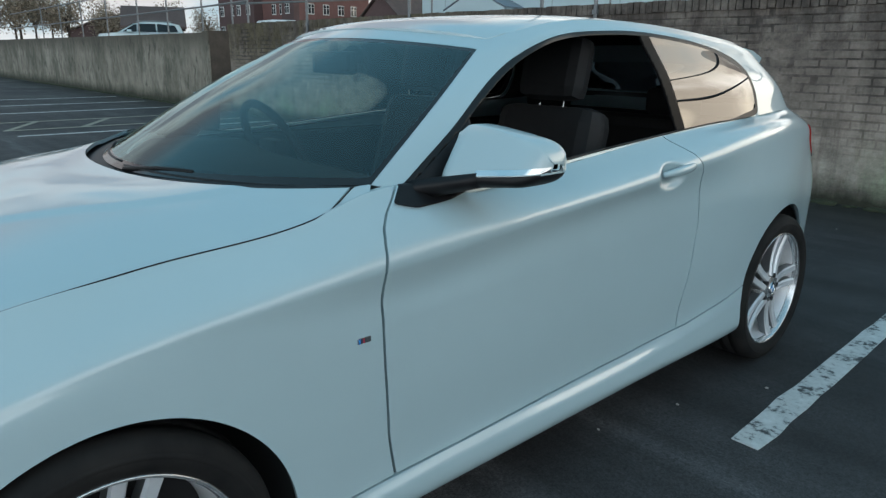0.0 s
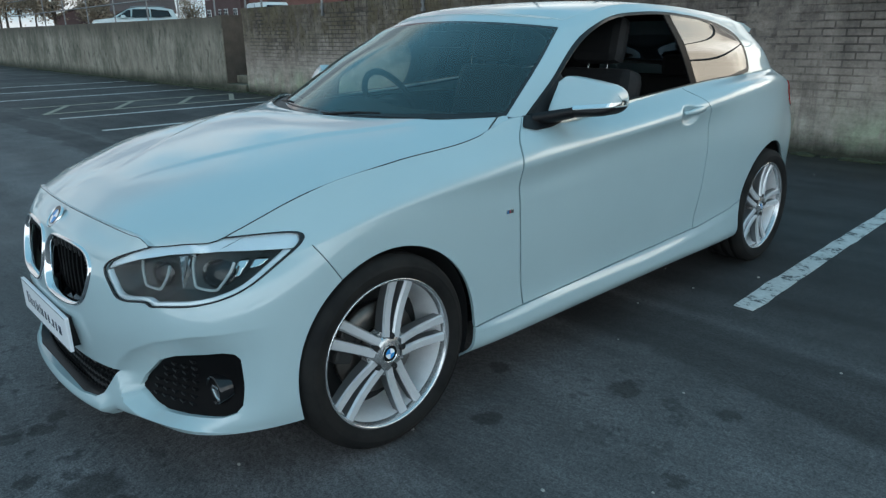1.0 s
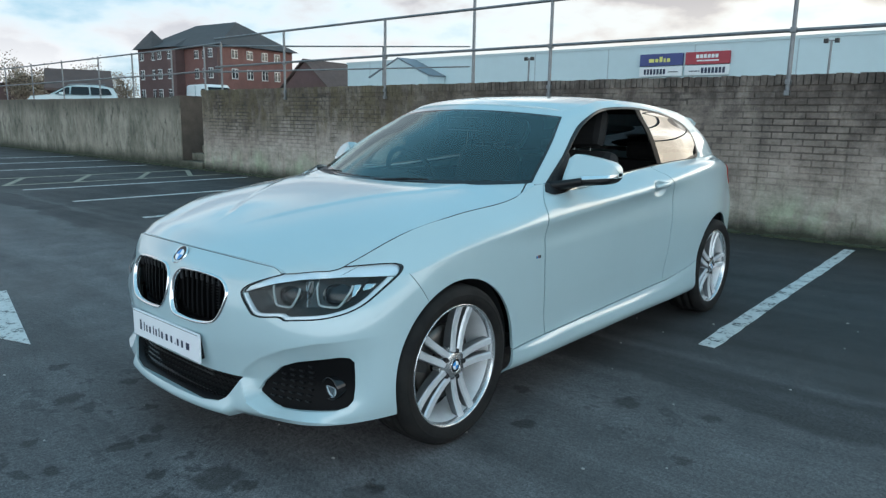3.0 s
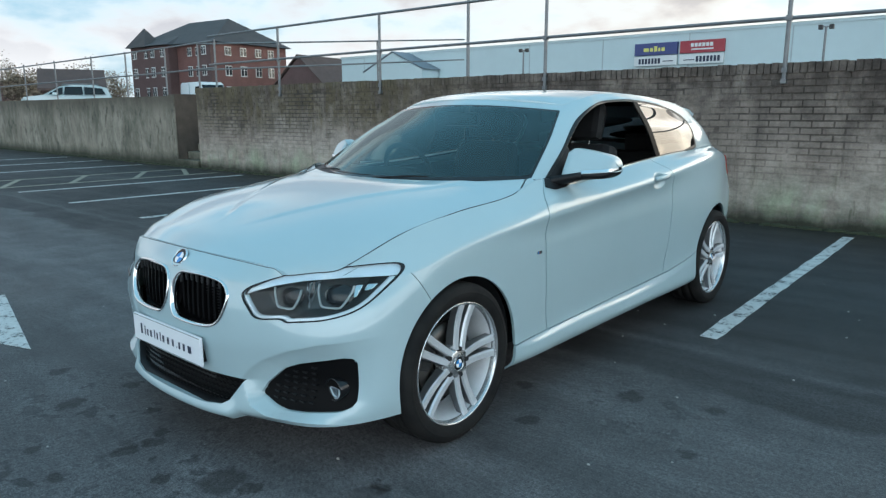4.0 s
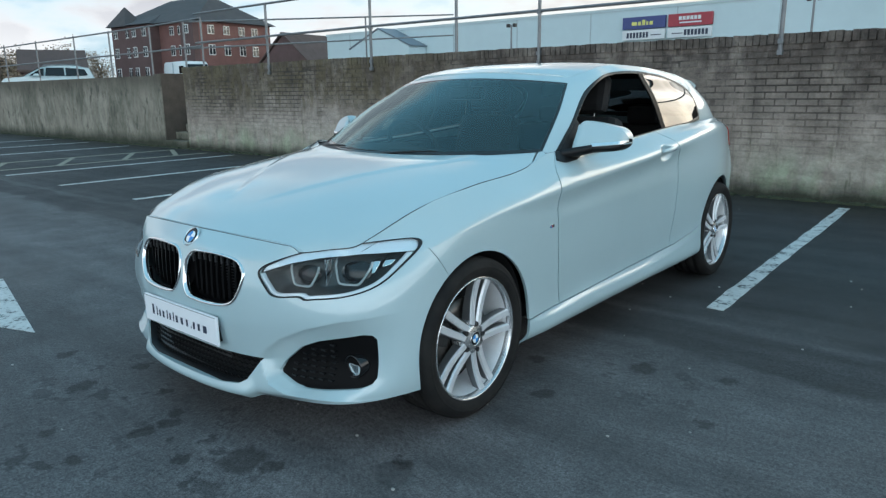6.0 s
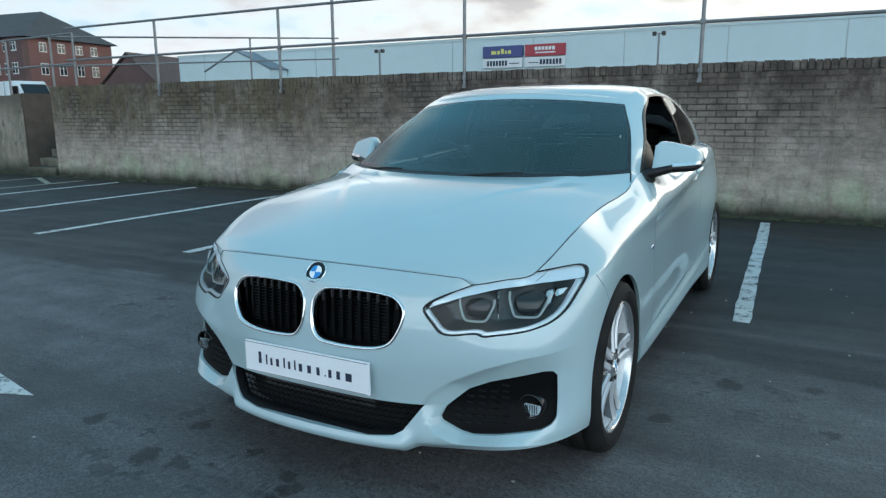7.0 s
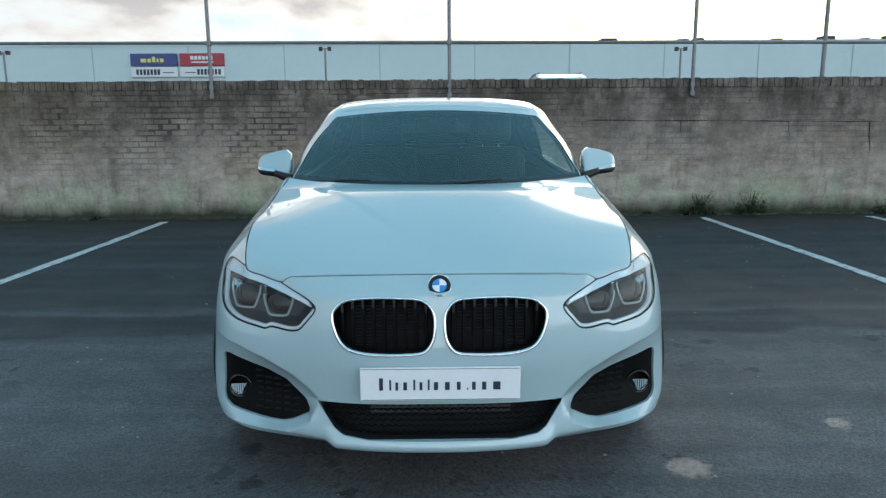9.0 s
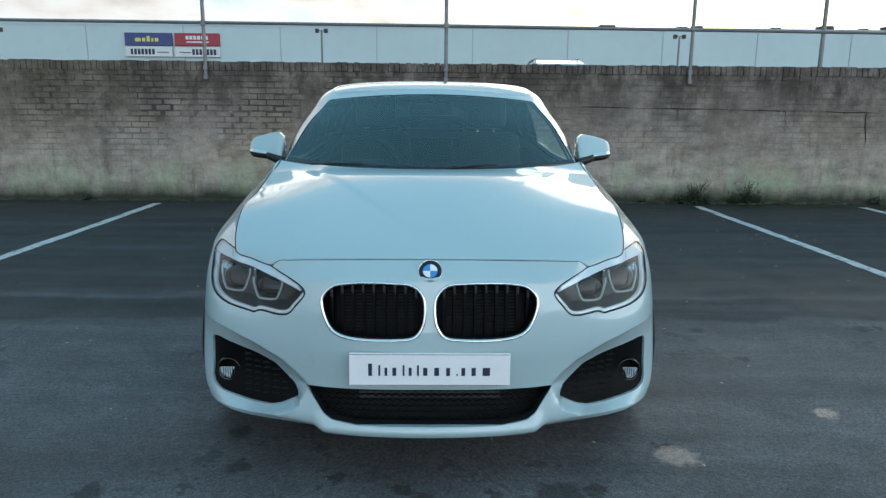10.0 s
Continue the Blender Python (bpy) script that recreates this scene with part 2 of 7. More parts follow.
def a_near(x, y, source, shift):
    """Distance on the ground from (x, y), read on warped coordinates."""
    n_ = asph.n.new("ShaderNodeVectorMath")
    n_.operation = "DISTANCE"
    asph.l.new(source.outputs[0], n_.inputs[0])
    n_.inputs[1].default_value = (x + shift, y + shift, 0)
    return n_.outputs["Value"]


a_where = None
for sx_, sy_, sr_ in ((0.25, -0.85, 0.60), (-0.60, -0.75, 0.60), (1.25, 0.75, 0.45), (-0.2, -1.35, 0.5), (2.6, 0.9, 0.5), (-2.4, 0.6, 0.5)):
    m_ = asph.ramp(a_near(sx_, sy_, a_warp, 0.15), (sr_ * 0.35, 1.0), (sr_, 0.0))
    a_where = m_ if a_where is None else asph.mix(1.0, a_where, m_, "LIGHTEN")
base_c = asph.mix(asph.mix(1.0, a_spot, a_where, "MULTIPLY"), base_c, asph.mix(1.0, base_c, (0.45, 0.45, 0.45), "MULTIPLY"))
# single drips and blots with ragged rims
a_rag = asph.n.new("ShaderNodeVectorMath")
a_rag.operation = "MULTIPLY_ADD"
a_rn = asph.n.new("ShaderNodeTexNoise")
a_rn.inputs["Scale"].default_value, a_rn.inputs["Detail"].default_value, a_rn.inputs["Roughness"].default_value = 16.0, 5.0, 0.7
asph.l.new(asph.coord(), a_rn.inputs["Vector"])
asph.l.new(a_rn.outputs["Color"], a_rag.inputs[0])
a_rag.inputs[1].default_value = (0.14, 0.14, 0.0)
asph.l.new(asph.coord(), a_rag.inputs[2])
a_dark = None
for sx_, sy_, sr_ in ((0.44, -0.80, 0.075), (0.56, -0.76, 0.035), (0.26, -0.93, 0.03), (-0.03, -0.83, 0.04), (-0.04, -0.93, 0.035), (-0.09, -0.75, 0.03), (-0.32, -0.68, 0.035), (-0.03, -1.18, 0.035), (-0.32, -1.16, 0.03),
                      (-0.66, -0.88, 0.05), (-0.68, -0.61, 0.045), (-0.75, -0.34, 0.04), (-1.12, -0.76, 0.04), (0.89, -0.46, 0.035), (1.20, 0.84, 0.05), (0.76, 0.64, 0.04), (0.98, 0.32, 0.04), (1.54, 0.94, 0.035), (1.61, 0.48, 0.035)):
    m_ = asph.ramp(a_near(sx_, sy_, a_rag, 0.07), (sr_ * 0.95, 1.0), (sr_ * 1.35, 0.0))
    a_dark = m_ if a_dark is None else asph.mix(1.0, a_dark, m_, "LIGHTEN")
base_c = asph.mix(a_dark, base_c, asph.mix(1.0, base_c, (0.42, 0.41, 0.40), "MULTIPLY"))
# two wet patches, dull from the side and shining towards the sun
a_wet = None
for sx_, sy_, sr_ in ((0.915, -0.53, 0.085), (1.68, -0.17, 0.06)):
    m_ = asph.mix(1.0, asph.ramp(a_near(sx_, sy_, a_rag, 0.07), (sr_ * 0.8, 1.0), (sr_ * 1.05, 0.0)), asph.ramp(a_grit, (0.36, 0.4), (0.50, 1.0)), "MULTIPLY")
    a_wet = m_ if a_wet is None else asph.mix(1.0, a_wet, m_, "LIGHTEN")
base_c = asph.mix(a_wet, base_c, asph.mix(1.0, base_c, (0.80, 0.78, 0.77), "MULTIPLY"))
# the last strip before the wall darkens to green-black, with a frayed edge
a_foot = a_math("ADD", a_sep.outputs[1], a_math("MULTIPLY", a_math("SUBTRACT", asph.noise(0.9, 5, 0.65), 0.5), 1.3))
base_c = asph.mix(asph.ramp(a_math("DIVIDE", a_foot, 10.0), (0.53, 0.0), (0.63, 0.8)), base_c, (0.014, 0.016, 0.010))
# long tyre-swept streaks across the bays
a_bays = asph.ramp(seam_pos, (0.0, 0.15), (0.5, 0.75))
base_c = asph.mix(a_bays, base_c, asph.ramp(asph.noise(1.7, 5, 0.6, stretch=(0.16, 2.4, 1)), (0.40, 0.45), (0.58, 0.95)), "MULTIPLY")
# coarse open grain: pits between the chippings
base_c = asph.mix(0.6, base_c, asph.ramp(asph.noise(75, 3, 0.8), (0.40, 0.30), (0.50, 1.0), (0.66, 1.35)), "MULTIPLY")
asph.set("Base Color", base_c)
asph.set("Roughness", asph.mix(a_wet, asph.ramp(a_big, (0.35, 0.62), (0.65, 0.9)), (0.30, 0.30, 0.30)))
asph.set("Specular IOR Level", asph.ramp(a_wet, (0.0, 0.5), (1.0, 1.0)))
asph.bump(asph.mix(0.5, a_fine, asph.noise(420, 2)), 0.4, 0.006)
ASPHALT = asph.m

line_k = Mat("worn_road_paint", (0.6, 0.6, 0.58), 0.7)
l_wear = line_k.mix(0.5, line_k.noise(38, 5, 0.7), line_k.noise(9, 4, 0.6))
line_k.set("Base Color", line_k.ramp(l_wear, (0.40, (0.05, 0.052, 0.055)), (0.47, (0.50, 0.51, 0.50)), (0.7, (0.66, 0.67, 0.66))))
line_k.bump(line_k.noise(150, 2), 0.4, 0.004)
ROAD_PAINT = line_k.m


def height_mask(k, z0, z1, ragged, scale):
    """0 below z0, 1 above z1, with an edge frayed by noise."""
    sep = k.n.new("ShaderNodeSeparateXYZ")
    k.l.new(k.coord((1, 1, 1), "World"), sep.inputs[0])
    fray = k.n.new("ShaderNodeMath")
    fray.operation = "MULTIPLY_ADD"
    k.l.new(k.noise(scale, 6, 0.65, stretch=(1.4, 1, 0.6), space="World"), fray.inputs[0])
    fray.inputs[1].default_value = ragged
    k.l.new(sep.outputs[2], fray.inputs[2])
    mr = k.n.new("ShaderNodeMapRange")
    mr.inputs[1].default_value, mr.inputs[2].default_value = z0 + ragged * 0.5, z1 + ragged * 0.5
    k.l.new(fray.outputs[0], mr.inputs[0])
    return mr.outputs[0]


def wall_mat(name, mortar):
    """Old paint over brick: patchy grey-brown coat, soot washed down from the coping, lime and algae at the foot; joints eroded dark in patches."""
    k = Mat(name, (0.3, 0.27, 0.23), 0.93)
    W = "World"
    col = k.ramp(k.noise(0.55, 6, 0.6, space=W), (0.30, (0.245, 0.205, 0.160)), (0.52, (0.325, 0.280, 0.225)), (0.72, (0.390, 0.345, 0.285)))
    if not mortar:
        tone = k.mix(0.5, k.random(), k.island())
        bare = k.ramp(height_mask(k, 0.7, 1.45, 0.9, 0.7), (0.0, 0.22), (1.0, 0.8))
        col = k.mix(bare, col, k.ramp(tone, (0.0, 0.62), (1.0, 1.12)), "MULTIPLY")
    ochre = k.ramp(k.noise(0.42, 5, 0.6, stretch=(1, 1, 2), space=W), (0.56, 0.0), (0.70, 0.4))
    col = k.mix(ochre, col, (0.30, 0.215, 0.125))
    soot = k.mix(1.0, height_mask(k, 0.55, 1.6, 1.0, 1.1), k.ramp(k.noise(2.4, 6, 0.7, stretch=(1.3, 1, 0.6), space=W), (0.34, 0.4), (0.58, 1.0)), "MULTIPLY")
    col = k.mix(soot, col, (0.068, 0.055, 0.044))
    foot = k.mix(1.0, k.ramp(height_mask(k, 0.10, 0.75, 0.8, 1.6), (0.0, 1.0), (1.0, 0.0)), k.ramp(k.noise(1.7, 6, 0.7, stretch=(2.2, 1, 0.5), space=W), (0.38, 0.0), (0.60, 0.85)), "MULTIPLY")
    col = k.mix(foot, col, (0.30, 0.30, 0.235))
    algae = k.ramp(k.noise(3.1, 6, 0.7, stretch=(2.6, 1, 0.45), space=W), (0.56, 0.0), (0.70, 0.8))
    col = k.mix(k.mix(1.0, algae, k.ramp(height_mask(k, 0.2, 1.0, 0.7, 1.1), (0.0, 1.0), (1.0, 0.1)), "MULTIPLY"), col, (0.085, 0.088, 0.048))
    streak = k.ramp(k.noise(1.5, 6, 0.7, stretch=(3.0, 1, 0.3), space=W), (0.56, 0.0), (0.72, 0.6))
    col = k.mix(streak, col, (0.10, 0.085, 0.068))
    # ochre wash and black runs on the stretch towards the steps
    side = k.n.new("ShaderNodeSeparateXYZ")
    k.l.new(k.coord((1, 1, 1), W), side.inputs[0])
    west = k.n.new("ShaderNodeMapRange")
    west.inputs[1].default_value, west.inputs[2].default_value = -3.6, -6.4
    k.l.new(side.outputs[0], west.inputs[0])
    runs = k.mix(1.0, height_mask(k, 0.72, 1.25, 0.7, 1.3), k.ramp(k.noise(3.2, 6, 0.75, stretch=(1.6, 1, 0.45), space=W), (0.40, 0.15), (0.56, 0.95)), "MULTIPLY")
    col = k.mix(k.mix(1.0, runs, west.outputs[0], "MULTIPLY"), col, (0.105, 0.088, 0.050))
    # flaked patches, wider than high, and lime bloom on the smooth foot
    flake = k.ramp(k.noise(3.4, 7, 0.75, stretch=(0.7, 1, 1.7), space=W), (0.38, 0.62), (0.52, 0.95), (0.64, 1.12))
    col = k.mix(0.8, col, flake, "MULTIPLY")
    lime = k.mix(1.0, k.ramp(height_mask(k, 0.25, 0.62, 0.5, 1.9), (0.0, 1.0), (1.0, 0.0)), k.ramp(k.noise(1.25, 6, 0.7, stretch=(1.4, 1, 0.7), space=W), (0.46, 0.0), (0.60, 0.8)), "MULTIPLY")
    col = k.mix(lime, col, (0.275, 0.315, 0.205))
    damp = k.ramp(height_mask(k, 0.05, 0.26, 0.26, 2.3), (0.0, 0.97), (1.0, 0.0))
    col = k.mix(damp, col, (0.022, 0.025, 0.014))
    if mortar:
        gone = k.ramp(k.noise(0.75, 6, 0.75, space=W), (0.45, 0.0), (0.56, 0.95))
        gone = k.mix(1.0, gone, k.ramp(height_mask(k, 0.45, 1.25, 0.7, 0.9), (0.0, 0.08), (1.0, 1.0)), "MULTIPLY")
        sep = k.n.new("ShaderNodeSeparateXYZ")
        k.l.new(k.coord((1, 1, 1), W), sep.inputs[0])
        mr = k.n.new("ShaderNodeMapRange")
        mr.inputs[1].default_value, mr.inputs[2].default_value = 1.2, 3.0
        mr.inputs[3].default_value, mr.inputs[4].default_value = 1.0, 0.45
        k.l.new(sep.outputs[0], mr.inputs[0])
        gone = k.mix(1.0, gone, mr.outputs[0], "MULTIPLY")
        col = k.mix(gone, col, (0.045, 0.038, 0.031))
    col = k.mix(0.65, col, k.ramp(k.noise(34, 5, 0.75, space=W), (0.3, 0.60), (0.7, 0.92)), "MULTIPLY")
    blotch = k.ramp(k.noise(5.5, 6, 0.8, space=W), (0.34, 0.76), (0.60, 1.08))
    col = k.mix(1.0, col, blotch, "MULTIPLY")
    col = k.mix(1.0, col, (1.48, 1.44, 1.52), "MULTIPLY")
    k.set("Base Color", col)
    k.bump(k.mix(0.5, k.noise(60, 5, 0.7, space=W), k.noise(9, 5, 0.7, space=W)), 0.8, 0.010)
    return k.m


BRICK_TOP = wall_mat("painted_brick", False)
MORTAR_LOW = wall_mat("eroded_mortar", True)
conc = Mat("stained_concrete_render", (0.3, 0.29, 0.26), 0.92)
c_col = conc.ramp(conc.noise(0.7, 6, 0.6), (0.3, (0.25, 0.22, 0.175)), (0.7, (0.40, 0.36, 0.295)))
c_col = conc.mix(conc.ramp(conc.noise(1.3, 7, 0.75, stretch=(1.2, 1, 0.6)), (0.40, 0.0), (0.60, 0.85)), c_col, (0.10, 0.098, 0.072))
c_col = conc.mix(conc.mix(1.0, height_mask(conc, 1.15, 1.6, 0.35, 1.4), (0.8, 0.8, 0.8), "MULTIPLY"), c_col, (0.10, 0.085, 0.065))
c_col = conc.mix(conc.ramp(height_mask(conc, 0.06, 0.34, 0.32, 1.6), (0.0, 0.95), (1.0, 0.0)), c_col, (0.026, 0.032, 0.016))
c_col = conc.mix(conc.ramp(conc.noise(2.6, 6, 0.75, stretch=(1.5, 1, 0.7)), (0.54, 0.0), (0.64, 0.85)), c_col, (0.06, 0.06, 0.045))
conc.set("Base Color", conc.mix(0.4, c_col, conc.ramp(conc.noise(30, 4), (0.3, 0.5), (0.7, 1.0)), "MULTIPLY"))
conc.bump(conc.noise(25, 5, 0.7), 0.4, 0.008)
CONCRETE = conc.m
GALV = varied("galvanised_steel", (0.20, 0.205, 0.21), 0.5, 0.2, 12, metal=0.5)
SHED_WHITE = varied("shed_cladding", (0.49, 0.59, 0.61), 0.5, 0.05, 0.15)
SHED_SEAM = varied("cladding_seam", (0.36, 0.42, 0.44), 0.6, 0.1, 2)
SIGN_BLUE = varied("sign_blue", (0.045, 0.06, 0.19), 0.5, 0.06, 2)
SIGN_RED = varied("sign_red", (0.33, 0.035, 0.05), 0.5, 0.06, 2)
SIGN_WHITE = varied("sign_white", (0.66, 0.68, 0.68), 0.5, 0.04, 2)
SIGN_YELLOW = Mat("sign_pale_yellow", (0.62, 0.60, 0.16), 0.5).m
FAR_BRICK = varied("red_brick_far", (0.165, 0.082, 0.072), 0.9, 0.2, 0.7)
FAR_BRICK_DARK = varied("brown_brick_far", (0.105, 0.065, 0.062), 0.9, 0.2, 0.7)
ROOF_TILE = varied("brown_roof_tile", (0.085, 0.058, 0.052), 0.85, 0.25, 1.2)
ANNEXE_ROOF = varied("grey_sheet_roof", (0.16, 0.19, 0.22), 0.6, 0.1, 1.0)
SLATE = varied("grey_slate", (0.060, 0.052, 0.052), 0.7, 0.25, 0.8)
WINDOW_WHITE = varied("white_window_frame", (0.62, 0.62, 0.60), 0.5, 0.05, 3)
WINDOW_PANE = Mat("far_window_glass", (0.03, 0.035, 0.04), 0.06).m
BARK = varied("bark", (0.07, 0.055, 0.045), 0.9, 0.3, 8, bump=0.5)
LEAF = varied("autumn_leaf", (0.24, 0.19, 0.14), 0.8, 0.4, 1.5)
GRIT = varied("pale_grit", (0.34, 0.33, 0.31), 0.9, 0.3, 40)
WEED = varied("green_weed", (0.034, 0.052, 0.024), 0.8, 0.3, 12)
# brown brick inside the step gap, the gap's shade mixed into its colour
SHADED_BRICK = varied("shaded_brown_brick", (0.085, 0.068, 0.055), 0.95, 0.3, 5, bump=0.5)
MOSS = varied("dark_moss", (0.035, 0.042, 0.022), 0.95, 0.4, 9, bump=0.6)


# ---- building helpers ----
def link(name, bm_or_mesh, material, parent=None, label="", smooth=False):
    if isinstance(bm_or_mesh, bmesh.types.BMesh):
        me = bpy.data.meshes.new(name)
        bm_or_mesh.to_mesh(me)
        bm_or_mesh.free()
    else:
        me = bm_or_mesh
    if not me.materials:
        me.materials.append(material)
    if smooth:
        me.polygons.foreach_set("use_smooth", [True] * len(me.polygons))
    ob = new(name, me)
    if parent is not None:
        ob.parent = parent
    if label:
        ob["label"] = label
    return ob


def part(name, bm, material, parent, label="", smooth=False):
    return link(name, bm, material, parent, label, smooth)


def thing(name, label, category, group="", kind="", at=(0, 0, 0)):
    e = new(name)
    e.location = at
    return tagged(e, label, category, group, kind)


def mesh_of(name, verts, faces):
    me = bpy.data.meshes.new(name)
    me.from_pydata([tuple(map(float, v)) for v in verts], [], [tuple(map(int, f)) for f in faces])
    me.update()
    return me


def add_box(bm, x0, x1, y0, y1, z0, z1, bevel=0.0):
    r = bmesh.ops.create_cube(bm, size=1, matrix=Matrix.LocRotScale(((x0 + x1) / 2, (y0 + y1) / 2, (z0 + z1) / 2), None, (x1 - x0, y1 - y0, z1 - z0)))
    if bevel:
        es = list({e for v in r["verts"] for e in v.link_edges})
        bmesh.ops.bevel(bm, geom=es, offset=bevel, segments=2, profile=0.6, affect="EDGES")
    return r["verts"]


def box(x0, x1, y0, y1, z0, z1, bevel=0.0):
    bm = bmesh.new()
    add_box(bm, x0, x1, y0, y1, z0, z1, bevel)
    return bm


def tube(points, radius, sides=8, closed=False):
    """A round bar swept along points."""
    bm = bmesh.new()
    pts = [Vector(p) for p in points]
    n, rings = len(pts), []
    for i, p in enumerate(pts):
        a = pts[(i - 1) % n] if closed or i else p
        b = pts[(i + 1) % n] if closed or i < n - 1 else p
        d = (b - a).normalized()
        side = d.cross(Vector((0, 0, 1)))
        if side.length < 0.05:
            side = d.cross(Vector((1, 0, 0)))
        side.normalize()
        up = side.cross(d)
        rr = radius(i / (n - 1)) if callable(radius) else radius
        rings.append([bm.verts.new(p + rr * (math.cos(k * math.tau / sides) * side + math.sin(k * math.tau / sides) * up)) for k in range(sides)])
    for i in range(n if closed else n - 1):
        for k in range(sides):
            bm.faces.new((rings[i][k], rings[i][(k + 1) % sides], rings[(i + 1) % n][(k + 1) % sides], rings[(i + 1) % n][k]))
    if not closed:
        bm.faces.new(rings[0][::-1]), bm.faces.new(rings[-1])
    return bm


def lathe(profile, axis="x", segs=48, centre=(0, 0, 0)):
    """Profile of (along axis, radius) turned round the axis."""
    bm = bmesh.new()
    rings = []
    for a, r in profile:
        ring = []
        for k in range(segs):
            c, s = math.cos(k * math.tau / segs) * r, math.sin(k * math.tau / segs) * r
            p = (a, c, s) if axis == "x" else ((c, a, s) if axis == "y" else (c, s, a))
            ring.append(bm.verts.new(Vector(p) + Vector(centre)))
        rings.append(ring)
    for i in range(len(rings) - 1):
        for k in range(segs):
            bm.faces.new((rings[i][k], rings[i][(k + 1) % segs], rings[i + 1][(k + 1) % segs], rings[i + 1][k]))
    return bm


def merge(*bms):
    out = bmesh.new()
    for b in bms:
        me = bpy.data.meshes.new("tmp")
        b.to_mesh(me)
        b.free()
        out.from_mesh(me)
        bpy.data.meshes.remove(me)
    return out


def mirrored(bm):
    """A mirror twin across the car's middle plane."""
    out = bm.copy()
    for v in out.verts:
        v.co.x = -v.co.x
    bmesh.ops.reverse_faces(out, faces=out.faces)
    return out


def hermite(T, P, t):
    """Smooth curve through the rows of P at knots T, at parameters t."""
    T, P, t = np.asarray(T, float), np.asarray(P, float), np.asarray(t, float)
    d = np.diff(P, axis=0) / np.diff(T)[:, None]
    m = np.empty_like(P)
    m[0], m[-1] = d[0], d[-1]
    h = np.diff(T)
    m[1:-1] = (d[:-1] * h[1:, None] + d[1:] * h[:-1, None]) / (h[:-1] + h[1:])[:, None]
    i = np.clip(np.searchsorted(T, t, side="right") - 1, 0, len(T) - 2)
    u = ((t - T[i]) / h[i])[:, None]
    hh = h[i][:, None]
    return ((2 * u**3 - 3 * u**2 + 1) * P[i] + (u**3 - 2 * u**2 + u) * hh * m[i] + (-2 * u**3 + 3 * u**2) * P[i + 1] + (u**3 - u**2) * hh * m[i + 1])


def spline(T, P, t):
    """Natural cubic spline through the rows of P at knots T: no break of curvature, so that reflections run smoothly."""
    T, P, t = np.asarray(T, float), np.asarray(P, float), np.asarray(t, float)
    n, h = len(T), np.diff(T)
    A, b = np.eye(n), np.zeros_like(P)
    for i in range(1, n - 1):
        A[i, i - 1:i + 2] = h[i - 1], 2 * (h[i - 1] + h[i]), h[i]
        b[i] = 6 * ((P[i + 1] - P[i]) / h[i] - (P[i] - P[i - 1]) / h[i - 1])
    M = np.linalg.solve(A, b)
    i = np.clip(np.searchsorted(T, t, side="right") - 1, 0, n - 2)
    k, u, v = h[i][:, None], (T[i + 1] - t)[:, None], (t - T[i])[:, None]
    return (M[i] * u ** 3 + M[i + 1] * v ** 3) / (6 * k) + (P[i] / k - M[i] * k / 6) * u + (P[i + 1] / k - M[i + 1] * k / 6) * v


def curve(points, n, closed=False):
    """n points along a smooth curve through points."""
    P = np.asarray(points, float)
    if closed:
        P = np.vstack([P[-2:], P, P[:2]])
    T = np.concatenate([[0], np.cumsum(np.sqrt(np.linalg.norm(np.diff(P, axis=0), axis=1)))])
    if closed:
        return hermite(T, P, np.linspace(T[2], T[-2], n, endpoint=False))
    return hermite(T, P, np.linspace(0, T[-1], n))


def poly_sd(poly, q):
    """Signed distance of 2D points q to a polygon, negative inside."""
    a = np.asarray(poly, float)
    b = np.roll(a, -1, axis=0)
    best = np.full(len(q), 1e9)
    inside = np.zeros(len(q), bool)
    for (ax, ay), (bx, by) in zip(a, b):
        ex, ey = bx - ax, by - ay
        wx, wy = q[:, 0] - ax, q[:, 1] - ay
        k = np.clip((wx * ex + wy * ey) / (ex * ex + ey * ey + 1e-12), 0, 1)
        best = np.minimum(best, np.hypot(wx - k * ex, wy - k * ey))
        cross = ((ay > q[:, 1]) != (by > q[:, 1])) & (q[:, 0] < ex * (q[:, 1] - ay) / (ey if abs(ey) > 1e-12 else 1e-12) + ax)
        inside ^= cross
    return np.where(inside, -best, best)


